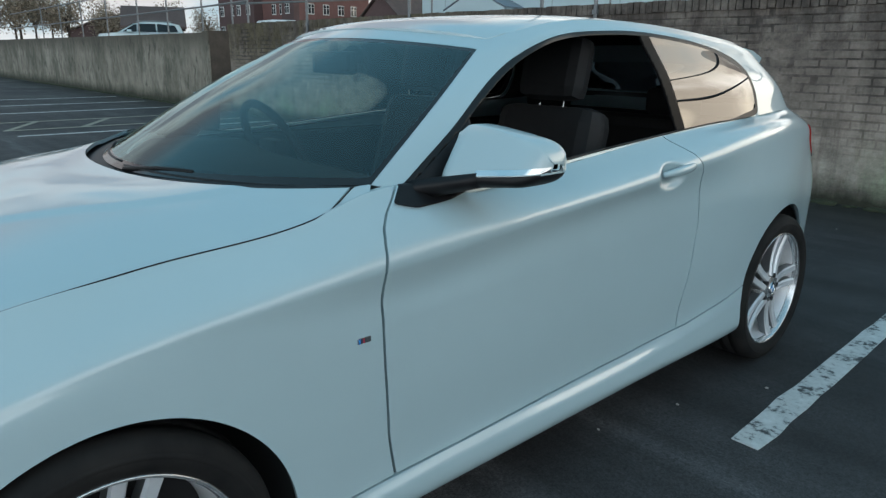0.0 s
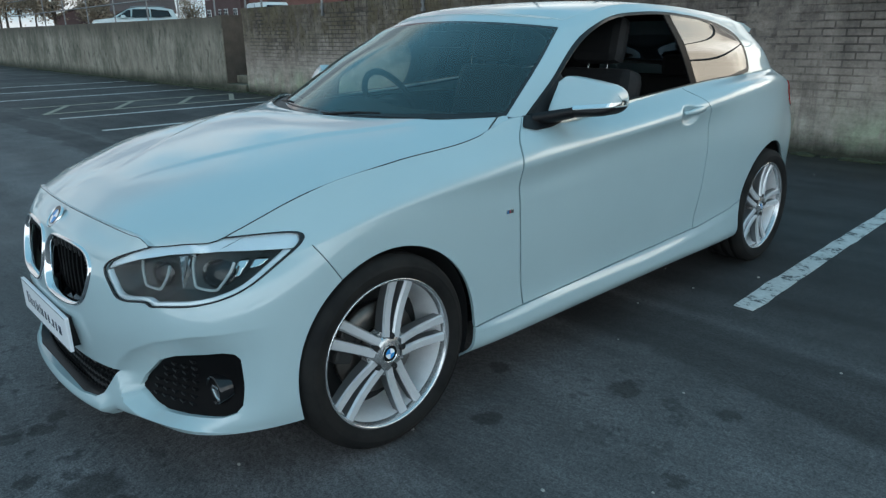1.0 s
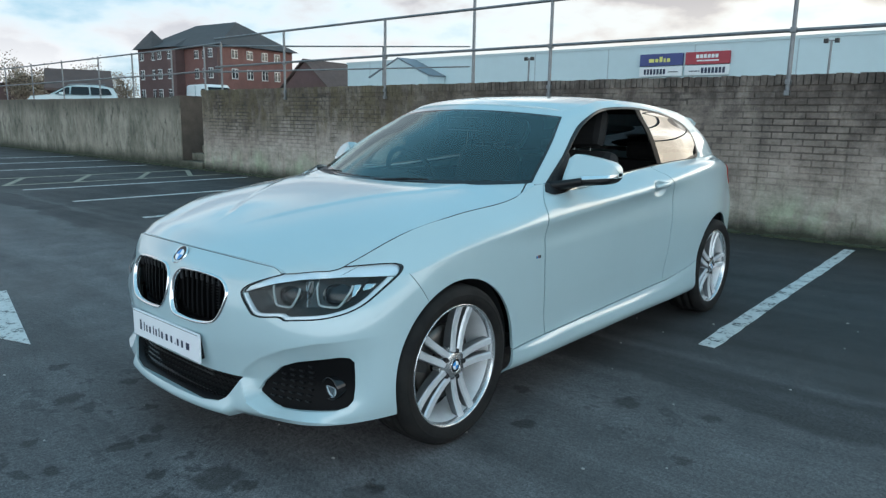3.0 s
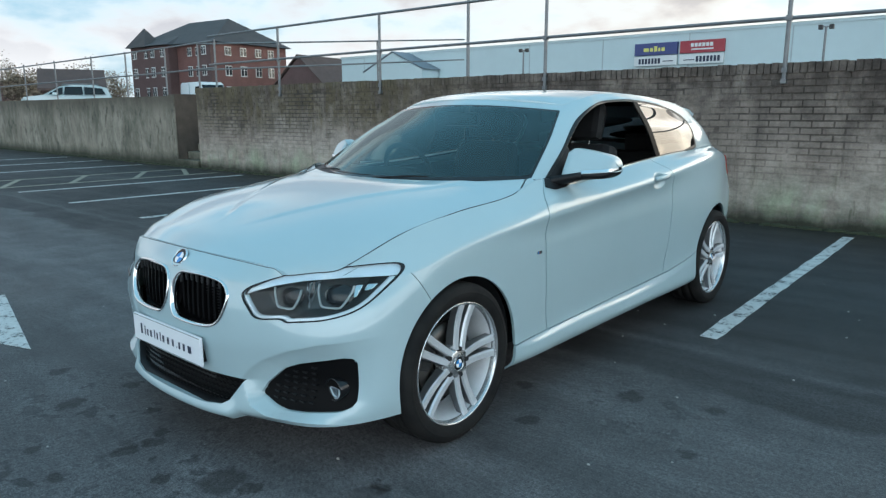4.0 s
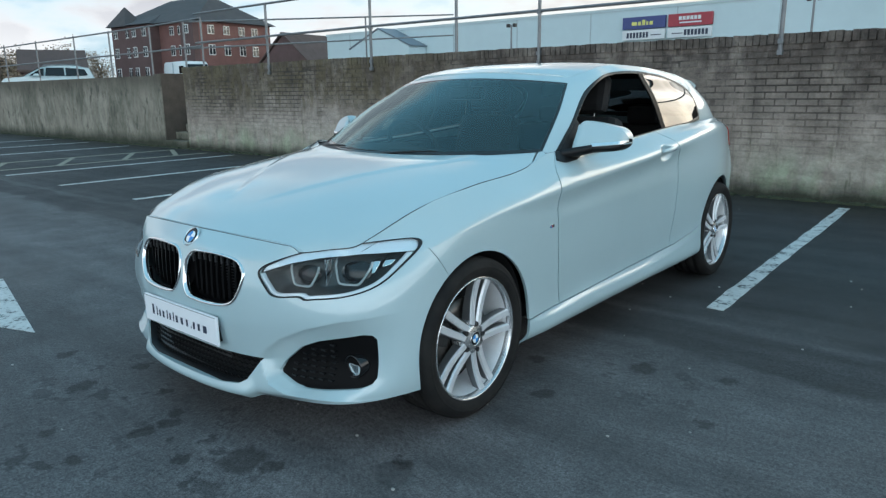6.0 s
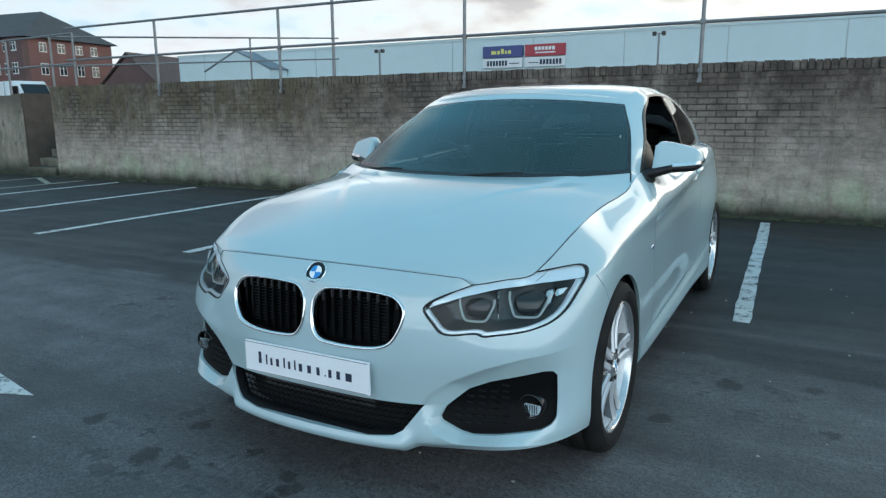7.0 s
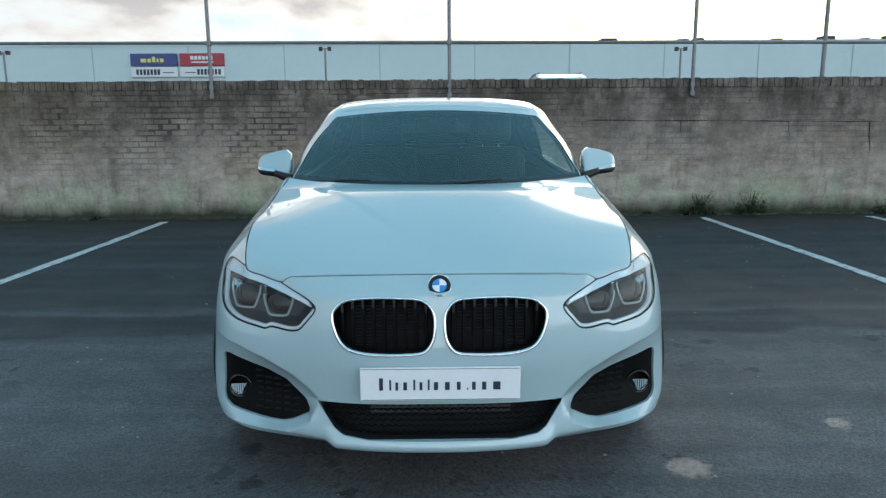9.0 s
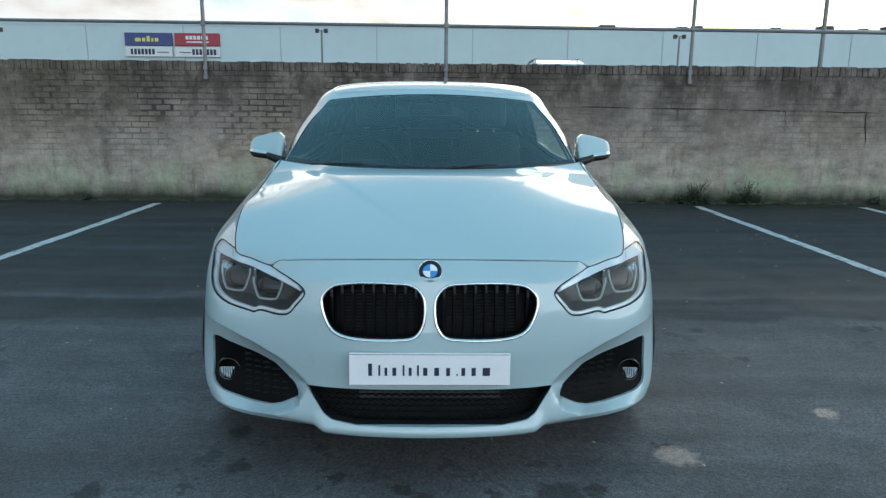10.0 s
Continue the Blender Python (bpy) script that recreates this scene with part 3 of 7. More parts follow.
class Sheet:
    """A surface of faces over rows of x, y, z and two surface parameters, that can be trimmed along any signed field."""

    def __init__(self, verts, faces):
        self.v, self.f = verts, faces

    @classmethod
    def grid(cls, g):
        a, b, c = g.shape
        idx = np.arange(a * b).reshape(a, b)
        q = np.stack([idx[:-1, :-1], idx[1:, :-1], idx[1:, 1:], idx[:-1, 1:]], -1).reshape(-1, 4)
        return cls(g.reshape(-1, c), [tuple(r) for r in q])

    def keep(self, field):
        """The part where the field is above zero."""
        d = field(self.v)
        d = np.where(np.abs(d) < 1e-7, 1e-7, d)
        pos = d > 0
        verts, cut, faces, rim = [], {}, [], []
        new_id = {}

        def old(i):
            if i not in new_id:
                new_id[i] = len(verts)
                verts.append(self.v[i])
            return new_id[i]

        def mid(i, j):
            key = (min(i, j), max(i, j))
            if key not in cut:
                k = d[i] / (d[i] - d[j])
                cut[key] = len(verts)
                verts.append(self.v[i] + (self.v[j] - self.v[i]) * k)
            return cut[key]

        for f in self.f:
            s = [pos[i] for i in f]
            if all(s):
                faces.append(tuple(old(i) for i in f))
            elif any(s):
                out = []
                for a, b in zip(f, f[1:] + f[:1]):
                    if pos[a]:
                        out.append(old(a))
                    if pos[a] != pos[b]:
                        out.append(mid(a, b))
                if len(out) > 2:
                    faces.append(tuple(out))
        return Sheet(np.array(verts) if verts else np.zeros((0, self.v.shape[1])), faces)

    def rim(self):
        """Border edges as vertex pairs."""
        seen = {}
        for f in self.f:
            for a, b in zip(f, f[1:] + f[:1]):
                k = (min(a, b), max(a, b))
                seen[k] = None if k in seen else (a, b)
        return [e for e in seen.values() if e]

    def bm(self, lip=None, shift=0.0):
        """As a bmesh; lip: a function of the border points that gives how far their edge folds inwards."""
        xyz = self.v[:, :3].copy()
        verts, faces = [tuple(p) for p in xyz], list(self.f)
        if lip is not None:
            fold = lip(xyz)
            twin = {}
            for a, b in self.rim():
                for i in (a, b):
                    if i not in twin:
                        twin[i] = len(verts)
                        verts.append(tuple(xyz[i] + fold[i]))
                faces.append((b, a, twin[a], twin[b]))
        me = mesh_of("tmp", verts, faces)
        bm = bmesh.new()
        bm.from_mesh(me)
        bpy.data.meshes.remove(me)
        bmesh.ops.remove_doubles(bm, verts=bm.verts, dist=0.00005)
        return bm


# ---- setting: ground, bay lines, wall ----
def make_ground():
    bm = bmesh.new()
    # one sheet: the car park, with the higher ground behind the wall stepped up under it, reaching the horizon
    xs = [-900, -60, -30, -13.5, -13.48, -12.36, -12.34, -4, 4, 12, 40, 900]
    ys = [-900, -40, -10, -3, 3, 6.62, 6.66, 8.72, 8.76, 30, 900]
    grid = [[bm.verts.new((x, y, 1.15 if y > (8.74 if -13.49 < x < -12.35 else 6.64) else 0.0)) for y in ys] for x in xs]
    for i in range(len(xs) - 1):
        for j in range(len(ys) - 1):
            bm.faces.new((grid[i][j], grid[i + 1][j], grid[i + 1][j + 1], grid[i][j + 1]))
    return tagged(link("ground", bm, ASPHALT), "dark worn asphalt of a car park with damp patches", "ground", kind="structure")


make_ground()


def flat_poly(name, pts, z, material, label, category, thick=0.003, group=""):
    bm = bmesh.new()
    f = bm.faces.new([bm.verts.new((x, y, z)) for x, y in pts])
    r = bmesh.ops.extrude_face_region(bm, geom=[f])
    bmesh.ops.translate(bm, verts=[v for v in r["geom"] if isinstance(v, bmesh.types.BMVert)], vec=(0, 0, thick))
    bmesh.ops.recalc_face_normals(bm, faces=bm.faces)
    return tagged(link(name, bm, material), label, category, group, "structure")


for bx in (-19.2, -16.9, -14.6, -10.1, -8.05, -5.85, -3.57, -1.15, 1.16, 3.55, 5.75, 8.0):
    rnd = random.Random(int(bx * 100))
    left, right = [], []
    for i in range(31):
        y = 1.92 + (6.14 - 1.92) * i / 30
        drift = 0.008 * math.sin(y * 1.3 + bx) - (0.026 * (y - 1.92) if bx == 1.16 else 0.0)
        left.append((bx - 0.052 + drift + rnd.uniform(-0.006, 0.006), y + rnd.uniform(-0.01, 0.01)))
        right.append((bx + 0.052 + drift + rnd.uniform(-0.006, 0.006), y + rnd.uniform(-0.01, 0.01)))
    flat_poly("bay_line", left + right[::-1], 0.002, ROAD_PAINT, "worn white painted parking bay line on asphalt", "bay line", group="parking bay lines")

HATCH_PAINT = varied("faded_yellow_paint", (0.28, 0.265, 0.21), 0.8, 0.45, 9)
for x0_, y0_, x1_, y1_ in ((-11.05, 1.9, -11.05, 6.1), (-12.5, 1.9, -12.5, 6.1), (-11.05, 1.95, -12.5, 2.7), (-11.05, 3.1, -12.5, 3.95), (-11.05, 4.3, -12.5, 5.2), (-11.05, 5.4, -12.5, 6.1)):
    dx_, dy_ = x1_ - x0_, y1_ - y0_
    ln_ = math.hypot(dx_, dy_)
    nx_, ny_ = -dy_ / ln_ * 0.05, dx_ / ln_ * 0.05
    flat_poly("hatch_line", [(x0_ - nx_, y0_ - ny_), (x1_ - nx_, y1_ - ny_), (x1_ + nx_, y1_ + ny_), (x0_ + nx_, y0_ + ny_)], 0.0022 if dx_ else 0.0012, HATCH_PAINT, "faded yellow hatching of the walkway to the steps", "bay line", group="walkway hatching")
flat_poly("road_arrow", [(-1.59, -0.74), (-2.99, -0.44), (-3.06, -0.57), (-4.9, -0.80), (-4.95, -1.05), (-3.05, -0.84), (-3.0, -0.98), (-1.97, -0.87)], 0.002, ROAD_PAINT,
          "worn white arrow painted on the asphalt", "road marking")

WALL_Y, WALL_TOP = 6.5, 1.83
WX0, WX1 = -12.42, 12.0


def make_wall():
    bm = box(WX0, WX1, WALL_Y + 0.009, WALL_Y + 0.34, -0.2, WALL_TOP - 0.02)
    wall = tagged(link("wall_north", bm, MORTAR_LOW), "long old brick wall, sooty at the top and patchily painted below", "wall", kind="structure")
    brick_me = {}

    def brick_mesh(w, h, d, mat_):
        key = (round(w, 3), h, d, mat_.name)
        if key not in brick_me:
            b = box(-w / 2, w / 2, 0, d, 0, h)
            front = [e for e in b.edges if all(v.co.y < 0.001 for v in e.verts)]
            bmesh.ops.bevel(b, geom=front, offset=0.005, segments=1, affect="EDGES")
            me = bpy.data.meshes.new("brick")
            b.to_mesh(me)
            b.free()
            me.materials.append(mat_)
            brick_me[key] = me
        return brick_me[key]

    rest = {BRICK_TOP: []}
    rnd = random.Random(5)
    count = 0
    course, z = 0, 0.0
    while z < WALL_TOP - 0.12:
        x = WX0 + (0.1125 if course % 2 else 0.0)
        while x < 8.0:
            w, h = 0.215, 0.064
            worn = noise.noise((x * 0.5, z * 0.9, 3.1)) + 0.9 * (z - 1.0)
            m = BRICK_TOP
            # frost has eaten clusters of joints and a few whole bricks
            eaten = noise.noise((x * 0.9, z * 1.3, 7.7)) + 0.35 * noise.noise((x * 2.9, z * 4.1, 1.2))
            step_ = 0.225
            if x < 2.2 and 0.7 < z < 1.66 and eaten > 0.12:
                w -= rnd.choice((0.0, 0.01, 0.025, 0.05))
                h -= rnd.choice((0.0, 0.0, 0.006, 0.014))
                if rnd.random() < 0.05:
                    x += step_
                    continue
            thick = worn - (0.38 if x > 2.0 else 0.0)
            depth_ = 0.0 if thick > 0.15 else 0.0055 if thick > -0.12 else 0.0079
            near = -4.2 < x < 0.6 and 1.28 < z
            y = WALL_Y + depth_ + rnd.uniform(-0.002, 0.002) * (0.2 if depth_ > 0.007 else 1.0)
            if worn > 0.15 and rnd.random() < 0.03:
                y += 0.005
            if near and count < 220:
                o = new("brick", brick_mesh(w, h, 0.03, m))
                o.parent, o.location = wall, (x + w / 2, y, z)
                count += 1
            else:
                rest[m].append((x, y, z, w, h))
            x += step_
        z += 0.075
        course += 1
    for m, items in rest.items():
        verts, faces = [], []
        for x, y, z, w, h in items:
            k, c = len(verts), 0.004
            verts += [(x, y + 0.03, z), (x + w, y + 0.03, z), (x + w, y + 0.03, z + h), (x, y + 0.03, z + h),
                      (x + c, y, z + c), (x + w - c, y, z + c), (x + w - c, y, z + h - c), (x + c, y, z + h - c)]
            faces += [(k + 4, k + 5, k + 6, k + 7), (k, k + 1, k + 5, k + 4), (k + 1, k + 2, k + 6, k + 5), (k + 2, k + 3, k + 7, k + 6), (k + 3, k, k + 4, k + 7)]
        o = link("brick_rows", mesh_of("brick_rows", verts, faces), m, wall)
        o["kind"] = "stuff"
    # coping: bricks set on edge, side by side
    cop, faces = [], []
    x = WX0
    n = 0
    while x < 8.0:
        dz, dy = rnd.uniform(-0.007, 0.006), rnd.uniform(-0.006, 0.004)
        x0, x1, y0, y1, z0, z1 = x, x + 0.066, WALL_Y - 0.012 + dy, WALL_Y + 0.35, WALL_TOP - 0.115, WALL_TOP + dz
        if -2.4 < x < 2.8 and n < 70:
            me = brick_me.get("cop")
            if me is None:
                b = box(0, 0.066, 0, 0.36, 0, 0.115, 0.006)
                me = bpy.data.meshes.new("coping_brick")
                b.to_mesh(me)
                b.free()
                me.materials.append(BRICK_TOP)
                brick_me["cop"] = me
            o = new("coping_brick", me)
            o.parent, o.location = wall, (x0, y0, z0 + dz)
            n += 1
        else:
            k = len(cop)
            cop += [(x0, y0, z0), (x1, y0, z0), (x1, y1, z0), (x0, y1, z0), (x0, y0, z1), (x1, y0, z1), (x1, y1, z1), (x0, y1, z1)]
            faces += [(k, k + 1, k + 5, k + 4), (k + 1, k + 2, k + 6, k + 5), (k + 2, k + 3, k + 7, k + 6), (k + 3, k, k + 4, k + 7), (k + 4, k + 5, k + 6, k + 7)]
        x += 0.076
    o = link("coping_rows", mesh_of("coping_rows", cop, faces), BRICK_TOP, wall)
    o["kind"] = "stuff"


def make_left_wall():
    bm = box(-60, -13.42, WALL_Y, WALL_Y + 0.35, -0.2, 1.68)
    add_box(bm, -13.85, -13.42, WALL_Y + 0.352, WALL_Y + 4.0, -0.2, 1.72)
    add_box(bm, -13.70, -13.395, WALL_Y - 0.03, WALL_Y - 0.002, 0, 1.71, 0.01)
    w = tagged(link("wall_west", bm, CONCRETE), "stained rendered concrete retaining wall", "wall", kind="structure")
    # return face darkened by colour for the shade in the gap
    part("inner_face", box(-13.418, -13.39, WALL_Y + 0.004, WALL_Y + 4, 0, 1.72), SHADED_BRICK, w, "brown brick return of the wall")
    st = bmesh.new()
    for i in range(6):
        add_box(st, -13.385, WX0 - 0.01, WALL_Y - 0.05 + 0.28 * i, WALL_Y + 2.2, 0.0 + 0.18 * i, 0.17 + 0.18 * i, 0.01)
    tagged(link("steps", st, CONCRETE), "concrete steps rising through the gap in the wall", "steps", kind="structure")


make_wall()


def make_cracks():
    """Old open joints in the wall's right-hand part: one long bed joint and a few stepped cracks."""
    r_ = random.Random(12)
    for pts in ([(2.0 + 0.225 * i, 1.288 - 0.012 * i * 0.225) for i in range(19)], [(4.77, 1.25), (4.77, 1.15), (4.80, 1.06)], [(5.87, 1.23), (5.88, 1.05), (5.91, 0.9), (5.90, 0.77)], [(3.3, 1.27), (3.31, 1.12)]):
        pts = [(x, z + r_.uniform(-0.004, 0.004)) for x, z in pts]
        bm = tube([(x, WALL_Y + 0.004, z) for x, z in pts], lambda u: 0.0042 + 0.0025 * math.sin(u * 23.0), 6)
        tagged(link("wall_crack", bm, GROOVE), "dark open joint in the old brick wall", "crack", "cracks in the wall", "structure")


make_cracks()
make_left_wall()
# same darkened brick: shade at the back of the steps is in the colour
tagged(link("wall_behind_steps", box(-13.385, WX0 - 0.01, WALL_Y + 2.25, WALL_Y + 2.5, 0, 1.78), SHADED_BRICK), "brown brick wall at the back of the steps", "wall", kind="structure")


def make_weed(x, seed, n=12, tall=0.22):
    """A bushy weed: leaning stems with small pointed leaves, dense at the foot and thin at the tips."""
    r_ = random.Random(seed)
    bm = bmesh.new()
    for _ in range(n):
        a, lean, h = r_.uniform(0, math.tau), r_.uniform(0.05, 0.75), tall * r_.uniform(0.35, 1.0)
        bx_, by_ = x + r_.uniform(-0.06, 0.06), WALL_Y - 0.06 - r_.uniform(0, 0.04)

        def stem(u):
            return Vector((bx_ + math.cos(a) * lean * h * u ** 1.4, by_ - abs(math.sin(a)) * 0.6 * lean * h * u ** 1.4, h * u))

        for q in range(3):
            p0, p1 = stem(q / 3), stem((q + 1) / 3)
            bm.faces.new([bm.verts.new(v) for v in (p0 + Vector((-0.0025, 0, 0)), p0 + Vector((0.0025, 0, 0)), p1 + Vector((0.0015, 0, 0)), p1 + Vector((-0.0015, 0, 0)))])
        for q in range(16):
            u = r_.uniform(0.04, 1.0) ** 1.3
            p = stem(u)
            out = Vector((r_.uniform(-1, 1), r_.uniform(-1, 0.3), r_.uniform(-0.3, 0.8))).normalized()
            ln = r_.uniform(0.022, 0.05) * (1.2 - 0.6 * u)
            side = out.cross(Vector((r_.uniform(-0.5, 0.5), r_.uniform(-0.5, 0.5), 1))).normalized() * ln * 0.34
            pts = (p, p + out * ln * 0.4 + side, p + out * ln, p + out * ln * 0.4 - side)
            bm.faces.new([bm.verts.new((v.x, min(v.y, WALL_Y - 0.015), max(v.z, 0.004))) for v in pts])
    return tagged(link("weed", bm, WEED), "small dark green weed rooted at the foot of the wall", "weed", "weeds along the wall")


for wx_, ws_, wn_, wt_ in ((3.59, 1, 34, 0.33), (3.40, 6, 20, 0.18), (3.74, 9, 12, 0.14), (4.30, 2, 22, 0.42), (4.44, 7, 16, 0.24), (4.16, 10, 12, 0.2), (2.9, 3, 7, 0.10), (6.1, 8, 8, 0.2), (-4.6, 4, 7, 0.12), (-8.2, 5, 6, 0.12)):
    make_weed(wx_, ws_, wn_, wt_)
# damp moss along the wall's foot
ms = bmesh.new()
rm = random.Random(8)
for i in range(900):
    x = rm.uniform(-30, 9)
    r = rm.uniform(0.02, 0.075)
    bmesh.ops.create_icosphere(ms, subdivisions=1, radius=r, matrix=Matrix.LocRotScale((x, WALL_Y - rm.uniform(0, 0.09), 0.003), None, (1.6, 1, 0.45)))
tagged(link("moss", ms, MOSS, smooth=True), "dark moss and dirt along the foot of the wall", "moss", kind="stuff")


# pale grit scattered on the asphalt
gr = bmesh.new()
rg = random.Random(21)
for i in range(110):
    x, y, r = rg.uniform(-2.5, 4.5), rg.uniform(-1.4, 5.5), rg.uniform(0.0025, 0.007)
    bmesh.ops.create_icosphere(gr, subdivisions=1, radius=r, matrix=Matrix.LocRotScale((x, y, r * 0.45), None, (1.3, 1, 0.7)))
tagged(link("grit", gr, GRIT), "pale grit and small stones scattered on the asphalt", "grit", kind="stuff")


def make_fence():
    fence = thing("railing", "galvanised tube railing of posts and two rails along the wall top", "railing")
    posts = [(x, 1.62) for x in (-9.15, -6.28, -2.95, 0.19, 3.42, 6.6)]
    for x, z0 in posts:
        bm = tube([(x, WALL_Y - 0.03, z0), (x, WALL_Y - 0.03, 2.93)], 0.024, 10)
        p = part("post", bm, GALV, fence)
        for zb in (1.60, 1.72):
            part("bracket", box(x - 0.028, x + 0.028, WALL_Y - 0.058, WALL_Y - 0.002, zb, zb + 0.055, 0.004), GALV, p)
        part("clamp", box(x - 0.032, x + 0.032, WALL_Y - 0.062, WALL_Y + 0.002, 2.27, 2.335, 0.01), GALV, p)
    for z in (2.30, 2.90):
        part("rail", tube([(-11.7, WALL_Y - 0.03, z + 0.02), (-6.28, WALL_Y - 0.03, z + 0.02), (0.25, WALL_Y - 0.03, z), (8, WALL_Y - 0.03, z - 0.04)], 0.021, 8), GALV, fence)
    low = thing("railing", "galvanised tube railing along the concrete wall and back beside the steps", "railing")
    for x in (-11.7, -12.42, -13.95, -16.05, -18.15, -20.8, -23.4, -26.0, -28.6):
        part("post", tube([(x, WALL_Y + 0.12, 1.5), (x, WALL_Y + 0.12, 2.84)], 0.022, 8), GALV, low)
    for z in (2.24, 2.82):
        part("rail", tube([(-34, WALL_Y + 0.12, z - 0.1), (-13.9, WALL_Y + 0.12, z), (-11.7, WALL_Y + 0.12, z + 0.03)], 0.02, 8), GALV, low)
        part("rail", tube([(-12.42, WALL_Y + 0.12, z), (-11.0, WALL_Y + 8.0, z + 0.6)], 0.02, 8), GALV, low)
    part("post", tube([(-11.6, WALL_Y + 5, 1.2), (-11.6, WALL_Y + 5, 3.2)], 0.022, 8), GALV, low)


make_fence()


# ---- behind the wall: shed, houses, parked car, lamps, trees ----
def make_shed():
    Y = 46.0
    shed = thing("warehouse", "long pale blue-grey clad warehouse with a flat eaves line", "warehouse")
    part("wall", box(-53, 120, Y, Y + 30, 1.15, 6.75), SHED_WHITE, shed)
    part("eaves_flashing", box(-53.1, 120.1, Y - 0.06, Y - 0.004, 6.62, 6.80), SHED_WHITE, shed)
    roof = bmesh.new()
    q = [roof.verts.new(p) for p in ((-53.2, Y - 0.1, 6.8), (120.2, Y - 0.1, 6.8), (120.2, Y + 15, 7.0), (-53.2, Y + 15, 7.0), (120.2, Y + 30, 6.8), (-53.2, Y + 30, 6.8))]
    roof.faces.new((q[0], q[1], q[2], q[3])), roof.faces.new((q[3], q[2], q[4], q[5]))
    part("roof", roof, SHED_SEAM, shed)
    for x in [-23.4 + 6.55 * i for i in range(-4, 9)]:
        part("cladding_joint", box(x - 0.035, x + 0.035, Y - 0.03, Y - 0.003, 1.2, 6.6), SHED_SEAM, shed)
    for x, w in ((12.2, 1.1), (17.4, 0.8), (18.6, 0.5), (24.0, 0.7), (27.6, 0.9), (30.2, 0.6), (32.5, 1.4)):
        part("roof_vent", box(x - w / 2, x + w / 2, Y + 0.6, Y + 1.5, 6.79, 7.06 + 0.1 * math.sin(x), 0.06), ALLOY_DARK, shed, "dark roof vent")
    # low gabled porch at the shed's far end
    an = thing("gabled_annexe", "small pale clad annexe with grey roof before the warehouse", "annexe")
    ax, ay, ah, ae, az_ = -43.4, 43.7, 5.45, 3.85, 3.75
    g = bmesh.new()
    pts = ((ax - az_, 1.15), (ax + az_, 1.15), (ax + az_, 1.15 + ae), (ax, 1.15 + ah), (ax - az_, 1.15 + ae))
    a = [g.verts.new((x, ay, z)) for x, z in pts]
    b = [g.verts.new((x, 45.94, z)) for x, z in pts]
    g.faces.new(a), g.faces.new(b[::-1])
    for i in range(5):
        g.faces.new((a[i], b[i], b[(i + 1) % 5], a[(i + 1) % 5]))
    part("wall", g, SHED_WHITE, an)
    for sx in (-1, 1):
        r = bmesh.new()
        f = r.faces.new([r.verts.new(p) for p in ((ax, ay - 0.05, 1.2 + ah), (ax, 45.93, 1.2 + ah), (ax + sx * (az_ + 0.15), 45.93, 1.16 + ae), (ax + sx * (az_ + 0.15), ay - 0.05, 1.16 + ae))])
        e = bmesh.ops.extrude_face_region(r, geom=[f])
        bmesh.ops.translate(r, verts=[v for v in e["geom"] if isinstance(v, bmesh.types.BMVert)], vec=(0, 0, 0.1))
        bmesh.ops.recalc_face_normals(r, faces=r.faces)
        part("roof_slope", r, ANNEXE_ROOF, an)

    def board(x0, x1, z0, z1, material, label):
        s = thing("sign_board", label, "sign")
        part("panel", box(x0, x1, Y - 0.22, Y + 0.02, z0, z1, 0.01), material, s)
        return s

    s = board(-20.75, -17.6, 5.28, 6.1, SIGN_BLUE, "dark blue company sign with a pale yellow mark")
    # plain blocks in the mark's colour and rhythm
    for i, (w, h) in enumerate(((0.42, 0.24), (0.26, 0.24), (0.26, 0.36), (0.18, 0.24), (0.28, 0.24))):
        x = -20.05 + sum((0.47, 0.31, 0.31, 0.23)[:i])
        part("mark", box(x, x + w - 0.04, Y - 0.235, Y - 0.222, 5.52, 5.52 + h), SIGN_YELLOW, s)
    s = board(-17.4, -14.4, 5.28, 6.1, SIGN_RED, "red company sign with white marks in a thin frame")
    for i in range(6):
        part("mark", box(-16.65 + 0.26 * i, -16.65 + 0.26 * i + 0.2, Y - 0.235, Y - 0.222, 5.68, 5.92), SIGN_WHITE, s)
    part("mark", box(-16.6, -15.1, Y - 0.235, Y - 0.222, 5.47, 5.56), SIGN_WHITE, s)
    for x0, x1, label in ((-20.75, -17.6, "white strip sign with dark lettering bars below the blue sign"), (-17.4, -14.4, "white strip sign with dark lettering bars below the red sign")):
        s = board(x0, x1, 4.55, 5.2, SIGN_WHITE, label)
        n0 = x0 + (0.35 if x0 < -18 else 1.15)
        for i in range(7):
            part("lettering_bar", box(n0 + 0.24 * i, n0 + 0.24 * i + 0.17, Y - 0.235, Y - 0.222, 4.68, 5.05), INK, s)
        t0 = x0 + (2.15 if x0 < -18 else 0.3)
        part("lettering_bar", box(t0, t0 + 0.75, Y - 0.235, Y - 0.222, 4.8, 4.86), INK, s)


make_shed()


def lamp_post(x, y, top, twin=True):
    p = thing("lamp_post", "slim grey car-park lamp post with two floodlights", "lamp post", "lamp posts")
    part("pole", tube([(x, y, 1.15), (x, y, top)], 0.05, 8), GALV, p)
    part("crossarm", box(x - 0.24, x + 0.24, y - 0.03, y + 0.03, top - 0.02, top + 0.03), GALV, p)
    for sx in (-0.22, 0.22):
        part("floodlight", box(x + sx - 0.09, x + sx + 0.09, y - 0.08, y + 0.10, top - 0.10, top + 0.10, 0.02), ALLOY_DARK, p)


